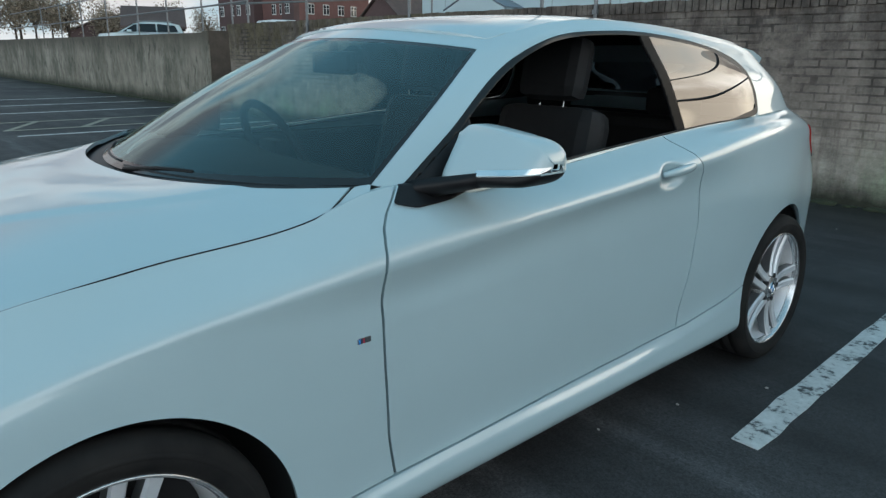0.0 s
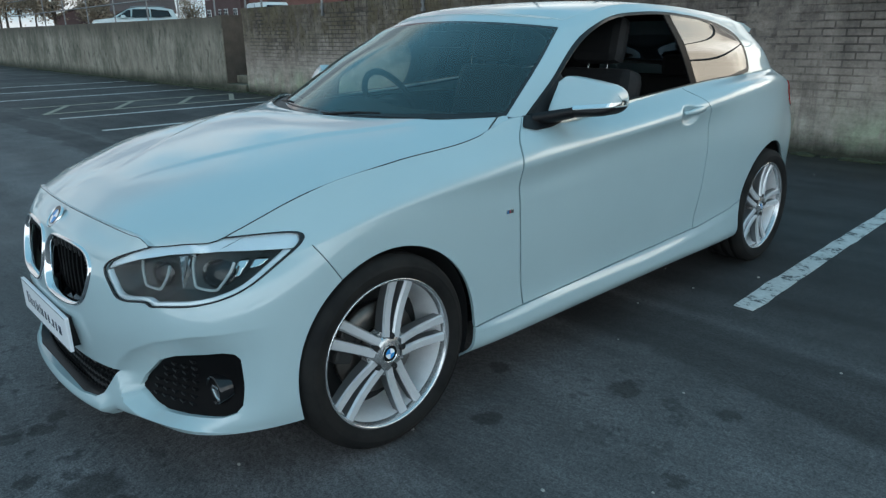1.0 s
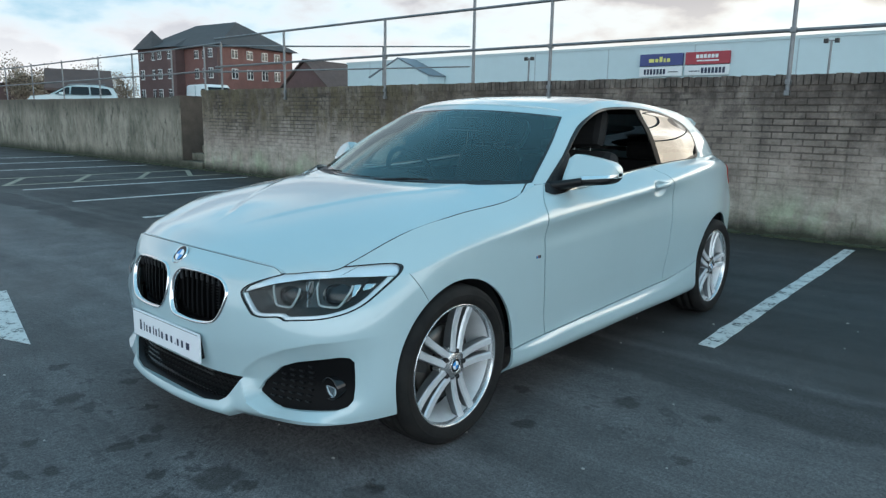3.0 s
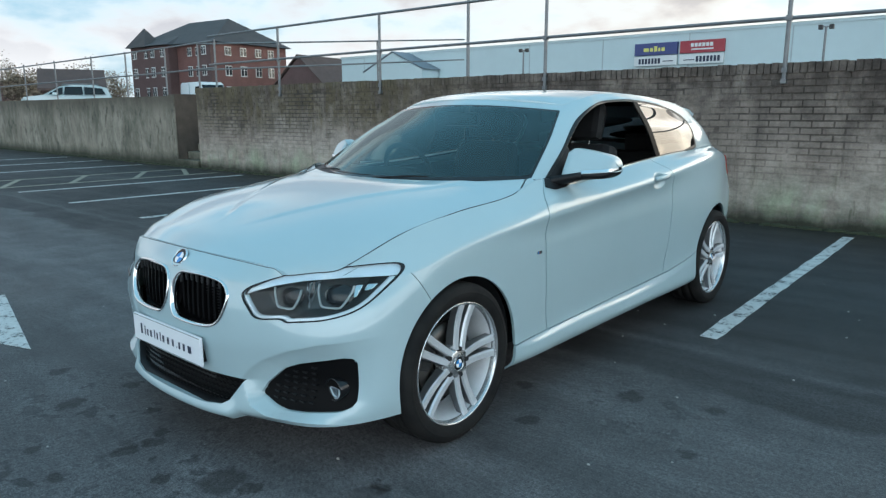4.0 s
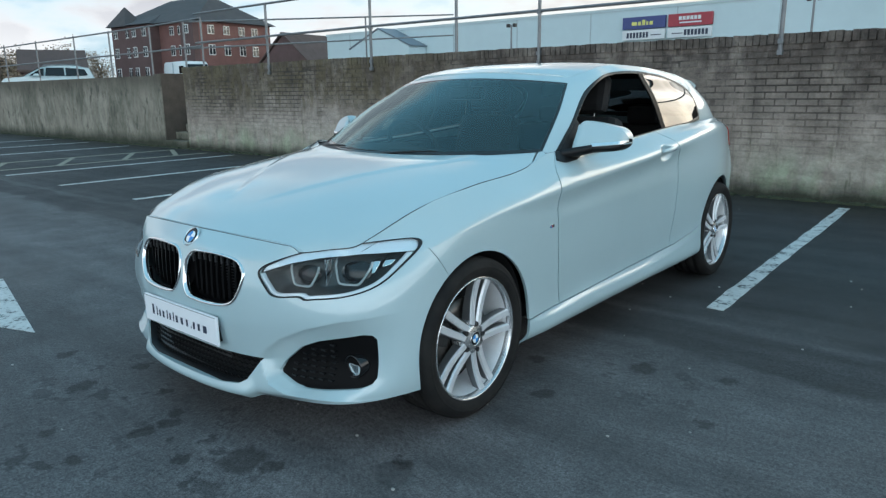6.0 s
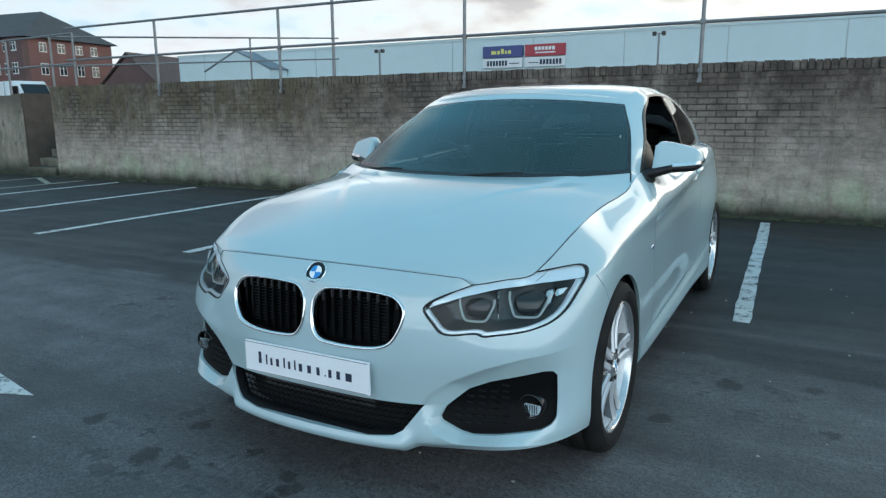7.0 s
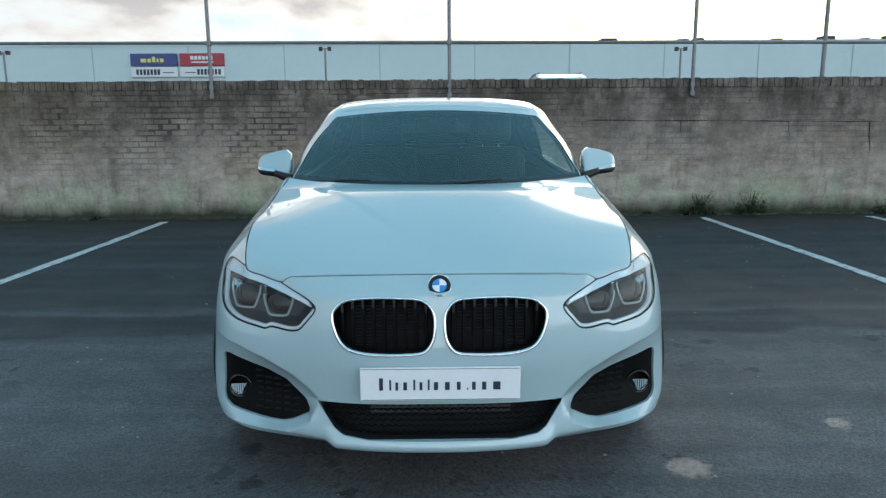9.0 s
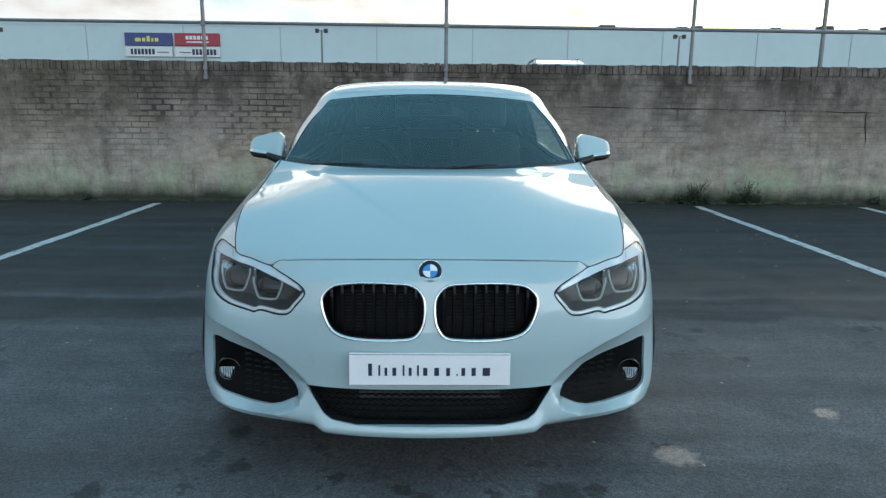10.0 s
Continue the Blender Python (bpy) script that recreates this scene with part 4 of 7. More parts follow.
lamp_post(-5.5, 33.0, 5.0)
lamp_post(12.5, 33.0, 4.9)
lamp_post(-21.6, 33.0, 4.9)
for x, y, top, r in ((12.07, 19.0, 11.0, 0.09), (-14.9, 19.5, 11.0, 0.09)):
    p = thing("pole", "tall grey steel mast behind the wall", "mast", "masts")
    part("shaft", tube([(x, y, 1.15), (x, y, 4.5), (x, y, top)], lambda u: 0.07 - 0.015 * u, 10), GALV, p)


def window_unit(b, at, turn, w=1.1, h=1.35):
    """White window with two panes, set in the facade that faces turn."""
    m = Matrix.Translation(at) @ Matrix.Rotation(turn, 4, "Z")
    win = part("window", box(-w / 2, w / 2, -0.07, 0.05, 0, h), WINDOW_WHITE, b)
    win.matrix_local = m
    for sx in (-1, 1):
        for z0, z1 in ((0.10, 0.62 * h), (0.66 * h, h - 0.09)):
            part("pane", box(sx * w / 4 - w / 5.4, sx * w / 4 + w / 5.4, -0.085, -0.073, z0, z1), WINDOW_PANE, win)
    return win


def make_flats():
    """Three-storey brick flats with a hipped slate roof, beyond the road."""
    b = thing("apartment_building", "red brick three-storey flats with hipped slate roof and white windows", "building")
    c = Vector((-74.4, 44.7, 1.15))                  # the corner nearest to the car park
    u = Vector((-0.12, 0.993, 0)).normalized()       # along the lit gable front
    w = Vector((-0.993, -0.12, 0)).normalized()                   # along the long front, away from the viewer
    LX, H, DZ = 11.3, 8.48, 16.6

    def at(a, d, z):
        return c + u * a + w * d + Vector((0, 0, z))

    def prism(name, a0, a1, d0, d1, z0, z1, material):
        bm = bmesh.new()
        lo = [bm.verts.new(at(a, d, z0)) for a, d in ((a0, d0), (a1, d0), (a1, d1), (a0, d1))]
        hi = [bm.verts.new(at(a, d, z1)) for a, d in ((a0, d0), (a1, d0), (a1, d1), (a0, d1))]
        bm.faces.new(lo[::-1]), bm.faces.new(hi)
        for i in range(4):
            bm.faces.new((lo[i], lo[(i + 1) % 4], hi[(i + 1) % 4], hi[i]))
        bmesh.ops.recalc_face_normals(bm, faces=bm.faces)
        return part(name, bm, material, b)

    prism("wall", 0, LX, 0, DZ, 0, H, FAR_BRICK)
    prism("corner_bay", -0.8, -0.004, 0.004, 2.4, 0, H - 0.1, FAR_BRICK_DARK)
    prism("bay_wall", -1.3, -0.004, 7.5, 11.9, 0, H - 0.1, FAR_BRICK_DARK)
    prism("turret_wall", -0.7, -0.004, 12.0, 16.5, 0, H - 0.05, FAR_BRICK_DARK)

    def hip(name, a0, a1, d0, d1, z0, z1, rd0, rd1, ra):
        bm = bmesh.new()
        e = [bm.verts.new(at(a, d, z0)) for a, d in ((a0, d0), (a1, d0), (a1, d1), (a0, d1))]
        r = [bm.verts.new(at(ra, rd0, z1)), bm.verts.new(at(ra, rd1, z1))]
        bm.faces.new((e[3], e[0], r[0], r[1])), bm.faces.new((e[1], e[2], r[1], r[0]))
        bm.faces.new((e[0], e[1], r[0])), bm.faces.new((e[2], e[3], r[1])), bm.faces.new(e[::-1])
        bmesh.ops.recalc_face_normals(bm, faces=bm.faces)
        part(name, bm, SLATE, b)

    hip("roof", -0.9, LX + 0.6, -0.6, DZ + 0.3, H, H + 3.55, 4.2, 12.3, 5.6)
    hip("turret_roof", -1.2, 2.0, 12.6, 17.0, H - 0.03, H + 2.5, 14.7, 14.9, 0.4)
    hip("bay_roof", -1.8, 3.0, 7.1, 12.2, H - 0.04, H + 1.7, 9.5, 9.7, 2.4)
    side_u, side_w = math.atan2(u.y, u.x), math.atan2(-w.y, -w.x)
    for z, h_ in ((2.1, 1.2), (4.55, 1.25), (7.0, 1.05)):
        for a in (1.75, 4.1, 6.5, 8.6):
            window_unit(b, at(a, -0.01, z), side_u, 0.95, h_)
        for d, a in ((1.2, -0.8), (3.4, 0.0), (5.0, 0.0), (8.7, -1.3), (10.8, -1.3), (13.0, -0.7), (15.6, -0.7)):
            window_unit(b, at(a - 0.01, d, z), side_w, 0.8, h_)


make_flats()


def gabled_house(name, x0, x1, y0, y1, eave, ridge, label, turn=0.0):
    h = thing(name, label, "house", at=((x0 + x1) / 2, (y0 + y1) / 2, 1.15))
    h.rotation_euler = (0, 0, turn)
    a, b = (x1 - x0) / 2, (y1 - y0) / 2
    bm = bmesh.new()
    f = [bm.verts.new(p) for p in ((-a, -b, 0), (a, -b, 0), (a, -b, eave), (0, -b, ridge - 0.15), (-a, -b, eave))]
    k = [bm.verts.new((v.co.x, b, v.co.z)) for v in f]
    bm.faces.new(f), bm.faces.new(k[::-1])
    for i in range(5):
        bm.faces.new((f[i], k[i], k[(i + 1) % 5], f[(i + 1) % 5]))
    part("wall", bm, FAR_BRICK_DARK, h)
    for s in (-1, 1):
        r = bmesh.new()
        q = [r.verts.new(p) for p in ((s * (a + 0.4), -b - 0.3, eave - 0.2), (s * (a + 0.4), b + 0.3, eave - 0.2), (0, b + 0.3, ridge), (0, -b - 0.3, ridge))]
        fc = r.faces.new(q)
        e = bmesh.ops.extrude_face_region(r, geom=[fc])
        bmesh.ops.translate(r, verts=[v for v in e["geom"] if isinstance(v, bmesh.types.BMVert)], vec=(0, 0, 0.18))
        bmesh.ops.recalc_face_normals(r, faces=r.faces)
        part("roof_slope", r, ROOF_TILE, h)
    return h


gabled_house("house", -69.6, -62.2, 49.6, 60.6, 3.3, 6.65, "brown brick house with a steep tiled roof", radians(10))
gabled_house("house", -57.8, -52.8, 18.5, 22.5, 1.9, 3.25, "low brick house with a red-brown tiled roof", radians(-21))
gabled_house("house", -104, -94, 26, 36, 2.4, 4.4, "low brick house with a grey roof", radians(70))
gabled_house("house", -104, -94, 6, 15, 2.6, 5.0, "brick house with a dark tiled roof", radians(80))


def make_tree(x, y, h, spread, seed, leaves=2600):
    t = thing("tree", "bare-branched autumn tree with thin brown leaves", "tree", "trees by the road", at=(x, y, 1.15))
    rnd = random.Random(seed)
    limbs = [tube([(0, 0, 0), (0.05, 0.02, h * 0.3), (0.0, 0.1, h * 0.62)], lambda u: 0.16 * (1 - 0.7 * u), 7)]
    tips = []
    for i in range(15):
        a, z0 = rnd.uniform(0, math.tau), h * rnd.uniform(0.25, 0.6)
        r = spread * rnd.uniform(0.5, 1.0)
        e = Vector((math.cos(a) * r, math.sin(a) * r, min(h, z0 + h * rnd.uniform(0.2, 0.45))))
        limbs.append(tube([(0, 0.03, z0), (e.x * 0.45, e.y * 0.45, z0 + (e.z - z0) * 0.6), tuple(e)], lambda u: 0.06 * (1 - 0.8 * u), 5))
        tips.append(e)
    part("trunk", merge(*limbs), BARK, t)
    verts, faces = [], []
    for i in range(leaves):
        c = rnd.choice(tips) * rnd.uniform(0.55, 1.05) + Vector((rnd.gauss(0, 0.45), rnd.gauss(0, 0.45), rnd.gauss(0, 0.4)))
        n = Vector((rnd.gauss(0, 1), rnd.gauss(0, 1), rnd.gauss(0, 1))).normalized()
        s, q = n.orthogonal().normalized() * rnd.uniform(0.05, 0.13), None
        q = n.cross(s)
        k = len(verts)
        verts += [tuple(c + s), tuple(c + q), tuple(c - s), tuple(c - q * 0.8)]
        faces.append((k, k + 1, k + 2, k + 3))
    part("crown", bmesh_from(verts, faces), LEAF, t)


def bmesh_from(verts, faces):
    me = mesh_of("tmp", verts, faces)
    bm = bmesh.new()
    bm.from_mesh(me)
    bpy.data.meshes.remove(me)
    return bm


for i, (x, y, h, s) in enumerate(((-101, 22, 8.4, 3.2), (-96, 29.5, 6.6, 2.4), (-92, 36, 6.2, 1.8), (-110, 26, 8, 3.2), (-90, 12, 8.6, 3.2), (-104, 46, 6.0, 2.0), (-84, 5, 9.5, 3.4), (-80, -2, 10, 3.6), (-92, 18, 7.6, 2.8), (-98, 8, 9.0, 3.2), (-77, 15.5, 6.6, 2.8), (-76, 19.5, 5.8, 2.5), (-75, 23.5, 4.5, 2.0), (-80, 11, 7.5, 3.0))):
    make_tree(x, y, h, s, 30 + i)


def make_suv(x, y, turn, name="parked_suv"):
    """Pale estate car seen over the wall: body, cabin with its windows, rails and wheels."""
    s = thing(name, "white sport utility car parked on the upper ground behind the wall", "car", at=(x, y, 1.15))
    s.rotation_euler = (0, 0, turn)
    side = [(-2.25, 0.35), (-2.28, 0.75), (-2.1, 0.98), (-1.2, 1.08), (-0.35, 1.55), (0.2, 1.66), (1.4, 1.66), (2.0, 1.52), (2.2, 1.05), (2.28, 0.7), (2.25, 0.35)]
    bm = bmesh.new()
    rows = []
    for yy, inset in ((-0.90, 0.05), (-0.93, 0.0), (0.93, 0.0), (0.90, 0.05)):
        rows.append([bm.verts.new((px, yy * (1 if pz < 1.1 else 0.80 + 0.2 * max(0, (1.66 - pz) / 0.6)), pz - inset * 0.3)) for px, pz in side])
    for a, b in zip(rows, rows[1:]):
        for i in range(len(side) - 1):
            bm.faces.new((a[i], a[i + 1], b[i + 1], b[i]))
    bm.faces.new(rows[0][::-1]), bm.faces.new(rows[-1])
    bmesh.ops.recalc_face_normals(bm, faces=bm.faces)
    part("body", bm, PAINT, s)
    for sy in (-1, 1):
        for pts in (((-0.95, 1.12), (-0.25, 1.12), (-0.2, 1.5), (-0.35, 1.49)), ((-0.18, 1.12), (0.75, 1.12), (0.75, 1.55), (-0.1, 1.54)), ((0.83, 1.12), (1.9, 1.14), (1.75, 1.47), (0.83, 1.55))):
            g = bmesh.new()
            f = g.faces.new([g.verts.new((px, sy * (0.945 - 0.16 * (pz - 1.1) / 0.45), pz)) for px, pz in pts])
            e = bmesh.ops.extrude_face_region(g, geom=[f])
            bmesh.ops.translate(g, verts=[v for v in e["geom"] if isinstance(v, bmesh.types.BMVert)], vec=(0, sy * 0.01, 0))
            bmesh.ops.recalc_face_normals(g, faces=g.faces)
            part("window", g, GLOSS_BLACK, s)
        part("roof_rail", tube([(-0.2, sy * 0.68, 1.68), (0.6, sy * 0.68, 1.72), (1.6, sy * 0.68, 1.69)], 0.02, 6), GALV, s)
        part("mirror", box(-0.75, -0.5, sy * 1.05 - 0.1, sy * 1.05 + 0.1, 1.06, 1.22, 0.03), PAINT, s)
    g = bmesh.new()
    f = g.faces.new([g.verts.new(p) for p in ((-1.12, -0.74, 1.13), (-1.12, 0.74, 1.13), (-0.42, 0.68, 1.53), (-0.42, -0.68, 1.53))])
    e = bmesh.ops.extrude_face_region(g, geom=[f])
    bmesh.ops.translate(g, verts=[v for v in e["geom"] if isinstance(v, bmesh.types.BMVert)], vec=(-0.02, 0, 0.03))
    bmesh.ops.recalc_face_normals(g, faces=g.faces)
    part("windscreen", g, GLOSS_BLACK, s)
    for wx in (-1.4, 1.35):
        for sy in (-1, 1):
            part("wheel", lathe([(sy * 0.70, 0.30), (sy * 0.72, 0.35), (sy * 0.92, 0.35), (sy * 0.945, 0.31), (sy * 0.93, 0.05)], "y", 20, (wx, 0, 0.35)), TYRE, s)


make_suv(-39.5, 14.0, radians(72))


make_suv(4.05, 21.5, radians(-90))


def make_van(x, y, turn):
    """White panel van seen over the wall, nose to its local +x."""
    s = thing("parked_van", "white panel van parked on the upper ground behind the wall", "van", at=(x, y, 1.15))
    s.rotation_euler = (0, 0, turn)
    side = [(-2.4, 0.35), (-2.45, 1.2), (-2.35, 2.18), (-2.2, 2.28), (0.9, 2.28), (1.15, 2.2), (1.75, 1.45), (2.35, 1.2), (2.45, 0.9), (2.45, 0.35)]
    bm = bmesh.new()
    rows = [[bm.verts.new((px, yy * (1 if pz < 1.3 else 0.92), pz)) for px, pz in side] for yy in (-0.95, 0.95)]
    for i in range(len(side) - 1):
        bm.faces.new((rows[0][i], rows[0][i + 1], rows[1][i + 1], rows[1][i]))
    bm.faces.new(rows[0][::-1]), bm.faces.new(rows[1])
    bmesh.ops.recalc_face_normals(bm, faces=bm.faces)
    bmesh.ops.bevel(bm, geom=bm.edges, offset=0.05, segments=2, affect="EDGES")
    part("body", bm, SIGN_WHITE, s, "", True)
    for sy in (-1, 1):
        part("side_window", box(0.55, 1.3, sy * 0.93 - 0.02, sy * 0.93 + 0.02, 1.45, 1.95, 0.01), GLOSS_BLACK, s)
        part("door_seam", box(-0.62, -0.56, sy * 0.93 - 0.02, sy * 0.93 + 0.02, 0.5, 2.2), SHED_SEAM, s)
    ws = box(-0.02, 0.02, -0.78, 0.78, 0, 0.78, 0.01)
    o = part("windscreen", ws, GLOSS_BLACK, s)
    o.matrix_local = pose(1.80, 0, 1.45, 0, -38.5, 0)
    for wx in (-1.5, 1.6):
        for sy in (-1, 1):
            part("wheel", lathe([(sy * 0.72, 0.28), (sy * 0.74, 0.33), (sy * 0.94, 0.33), (sy * 0.96, 0.29), (sy * 0.95, 0.05)], "y", 20, (wx, 0, 0.33)), TYRE, s)


make_van(-44.0, 25.2, radians(-8))


# ---- the car ----
# Nose towards -y, front axle at y = 0, left-hand side towards +x. Feature lines run from the nose's middle round the left side to the tail's middle.
from mathutils.bvhtree import BVHTree

WHEELBASE, HUB = 2.69, 0.318
BOTTOM = [(0, -.695, .178), (.30, -.68, .183), (.50, -.635, .192), (.72, -.555, .205), (.838, -.385, .215), (.85, 0, .19), (.79, .45, .155), (.79, .70, .155),
          (.79, 1.0, .155), (.79, 1.9, .155), (.80, 2.69, .20), (.775, 3.0, .24), (.67, 3.30, .26), (.40, 3.46, .27), (0, 3.52, .27)]
LIP = [(0, -.735, .205), (.30, -.712, .21), (.51, -.662, .225), (.75, -.545, .24), (.848, -.38, .25), (.876, 0, .25), (.862, .45, .20), (.864, .70, .20),
       (.868, 1.0, .205), (.872, 1.9, .21), (.872, 2.69, .25), (.815, 3.0, .28), (.70, 3.32, .29), (.40, 3.48, .30), (0, 3.54, .30)]
SILL = [(0, -.715, .33), (.30, -.70, .33), (.50, -.645, .335), (.755, -.515, .35), (.852, -.365, .35), (.876, 0, .35), (.880, .45, .270), (.884, .70, .274),
        (.886, 1.0, .281), (.887, 1.9, .300), (.884, 2.69, .40), (.828, 3.0, .42), (.71, 3.33, .42), (.40, 3.50, .42), (0, 3.56, .42)]
FLANK = [(0, -.735, .47), (.30, -.715, .47), (.50, -.655, .48), (.757, -.515, .50), (.845, -.35, .52), (.874, 0, .54), (.872, .45, .50), (.870, .70, .50),
         (.868, 1.0, .50), (.870, 1.9, .52), (.884, 2.69, .58), (.83, 3.0, .58), (.715, 3.33, .58), (.40, 3.50, .58), (0, 3.56, .58)]
TUCK = [tuple((np.array(a) + np.array(b)) / 2) for a, b in zip(SILL, FLANK)]      # where the doors meet the skirt's upper ledge
TUCK[6:10] = [(.870, .45, .310), (.867, .70, .317), (.866, 1.0, .327), (.869, 1.9, .354)]
WAIST = [(0, -.712, .62), (.30, -.70, .61), (.50, -.64, .60), (.748, -.491, .60), (.840, -.31, .64), (.868, 0, .69), (.870, .45, .69), (.8675, .70, .695),
         (.866, 1.0, .705), (.865, 1.9, .735), (.880, 2.69, .78), (.825, 3.0, .76), (.71, 3.32, .75), (.40, 3.47, .74), (0, 3.53, .74)]
CREASE = [(0, -.69, .70), (.30, -.675, .69), (.505, -.615, .675), (.735, -.44, .68), (.828, -.26, .715), (.856, 0, .77), (.874, .45, .813), (.877, .70, .827),
          (.878, 1.0, .851), (.874, 1.9, .914), (.848, 2.69, .972), (.795, 3.0, .965), (.68, 3.27, .95), (.40, 3.40, .94), (0, 3.45, .94)]
UNDERCUT = [(x - d, y + e, z - f) for (x, y, z), d, e, f in zip(CREASE, (0, 0, .001, -.002, -.0025, -.004, .0045, .010, .0105, .0095, -.012, -.008, 0, 0, 0), (-.004, -.004, -.004, -.008, -.0087) + (0,) * 10,
                                                                (.013,) * 5 + (.016, .030) + (.036,) * 3 + (.062, .045) + (.02,) * 3)]
SHOULDER = [(0, -.625, .757), (.30, -.61, .752), (.522, -.572, .724), (.666, -.436, .762), (.738, -.20, .839), (.746, .13, .892), (.771, .47, .932), (.772, .66, .982),
            (.762, 1.0, .962), (.748, 1.9, 1.015), (.730, 2.6, 1.048), (.690, 3.0, 1.058), (.572, 3.23, 1.053), (.35, 3.32, 1.047), (0, 3.36, 1.045)]


def smooth(t):
    t = np.clip(t, 0, 1)
    return t * t * (3 - 2 * t)


# cross-sections, with extra ones where the bonnet's line hooks down to the lamp and leaves it again
STATIONS = [0, 1, 1.7, 1.9, 2, 2.1, 2.5, 3, 3.15] + list(range(4, 15))
for line in (BOTTOM, LIP, SILL, TUCK, FLANK, WAIST, UNDERCUT, CREASE):
    knots = np.concatenate([[0], np.cumsum(np.linalg.norm(np.diff(line, axis=0), axis=1))])
    line[:] = [tuple(p) for p in spline(knots, line, np.interp(STATIONS, range(15), knots))]
SHOULDER[3:4] = [(.690, -.443, .745), (.704, -.398, .764)]
SHOULDER[2:3] = [(.468, -.591, .7455), (.512, -.580, .741), (.536, -.570, .7225), (.552, -.560, .7235), (.616, -.507, .7325)]


def loft(lines, ns, nv, knots_v=None, knee=0):
    """Smooth surface over feature lines: grid of x, y, z, station, level. Along the sides the line numbered knee is a sharp crease."""
    L = np.array(lines, float)
    mirror = L[:, 1:3] * np.array([-1, 1, 1])
    tail = L[:, -3:-1] * np.array([-1, 1, 1])
    full = np.concatenate([mirror[:, ::-1], L, tail[:, ::-1]], axis=1)
    chord = np.linalg.norm(np.diff(full, axis=1), axis=2).mean(0)
    T = np.concatenate([[0], np.cumsum(chord)])
    n = L.shape[1]
    a, b = T[2], T[2 + n - 1]
    t = np.linspace(a, b, ns)
    station = np.interp(t, T[2:2 + n], STATIONS if n == len(STATIONS) else np.arange(n))
    rows = np.stack([(spline if knee and k < len(full) - 1 else hermite)(T, f, t) for k, f in enumerate(full)])
    V = np.concatenate([[0], np.cumsum(np.linalg.norm(np.diff(rows, axis=0), axis=2).mean(1))]) if knots_v is None else np.array(knots_v, float)
    v = np.linspace(0, V[-1], nv)
    level = np.interp(v, V, np.arange(len(lines)))
    out = np.empty((ns, nv, 5))
    for i in range(ns):
        out[i, :, :3] = hermite(V, rows[:, i], v)
        if knee:
            w = float(smooth((station[i] - 5.6) / 0.4) * smooth((10.6 - station[i]) / 0.9))
            low = v <= V[knee]
            bent = np.where(low[:, None], hermite(V[:knee + 1], rows[:knee + 1, i], np.minimum(v, V[knee])), out[i, :, :3])
            out[i, :, :3] += (bent - out[i, :, :3]) * w
        out[i, :, 3], out[i, :, 4] = station[i], level
    return out


POD_OUTER = [(.405, .335), (.44, .375), (.50, .422), (.60, .470), (.70, .500), (.83, .520), (.90, .52), (.90, .215), (.62, .218), (.52, .222), (.455, .25)]
FOG_POD = [(.449, .286), (.462, .318), (.535, .385), (.60, .412), (.752, .449), (.776, .446), (.786, .430), (.790, .292), (.780, .270), (.752, .256), (.62, .236), (.55, .234), (.515, .243), (.455, .272)]


def sculpt(g):
    """Presses the fog-lamp recess, the handle bowl and the fuel-flap side details into the body, and draws the middle blade of the lip forward."""
    v = g.reshape(-1, 5)
    q = v[:, [0, 2]]
    d_out, d_in = -poly_sd(POD_OUTER, q), np.maximum(poly_sd(FOG_POD, q), 0)
    t = np.where(d_out > 0, d_out / (d_out + d_in + 1e-6), 0)
    front = v[:, 1] < -0.30
    fade = smooth((0.86 - v[:, 0]) / 0.06) * (0.45 + 0.55 * smooth((0.81 - v[:, 0]) / 0.2))
    v[:, 1] += np.where(front, 0.05 * t ** 0.75 * fade, 0)
    blade = smooth((0.40 - v[:, 0]) / 0.05) * smooth((0.26 - v[:, 2]) / 0.05) * front
    v[:, 1] -= 0.022 * blade
    v[:, 2] -= 0.012 * blade
    e = ((v[:, 1] - 1.775) / 0.085) ** 2 + ((v[:, 2] - 0.905) / 0.045) ** 2
    v[:, 0] -= np.where((v[:, 0] > 0.5), 0.022 * smooth(1.15 - e), 0)
    return g


shell = Sheet.grid(sculpt(loft([BOTTOM, LIP, SILL, TUCK, FLANK, WAIST, UNDERCUT, CREASE, SHOULDER], 560, 170, knee=7)))
shell_tree = BVHTree.FromPolygons([tuple(p) for p in shell.v[:, :3]], shell.f)


def on_front(x, z):
    """The point of the body, seen from the front, at x and z."""
    s = 1 if x >= 0 else -1
    hit = shell_tree.ray_cast(Vector((abs(x) + 1e-5, -3, z)), Vector((0, 1, 0)))[0]
    return Vector((s * hit.x, hit.y, hit.z))


def on_side(y, z):
    return shell_tree.ray_cast(Vector((3, y, z)), Vector((-1, 0, 0)))[0]


def line_x(points):
    """Interpolating function through (a, b) pairs."""
    a, b = zip(*points)
    return lambda t: np.interp(t, a, b)


# outlines of the openings, seen from the front (x, z) or from the side (y, z)
KIDNEY = curve([(.014, .60), (.020, .652), (.052, .686), (.12, .695), (.26, .693), (.320, .680), (.353, .643), (.349, .597), (.318, .540),
                (.275, .519), (.11, .512), (.048, .522), (.021, .557)], 64, True)
HEADLIGHT = [(.411, .652), (.425, .672), (.535, .721), (.617, .743), (.694, .752), (.79, .756), (.842, .744), (.846, .70), (.838, .66), (.81, .618), (.72, .588),
             (.62, .575), (.59, .572), (.575, .580), (.50, .574), (.469, .580), (.445, .605)]
HEADLIGHT = curve(HEADLIGHT, 110, True)
LAMP_TOP = line_x([(.545, .718), (.694, .750), (.79, .752), (.838, .733), (.85, .72)])
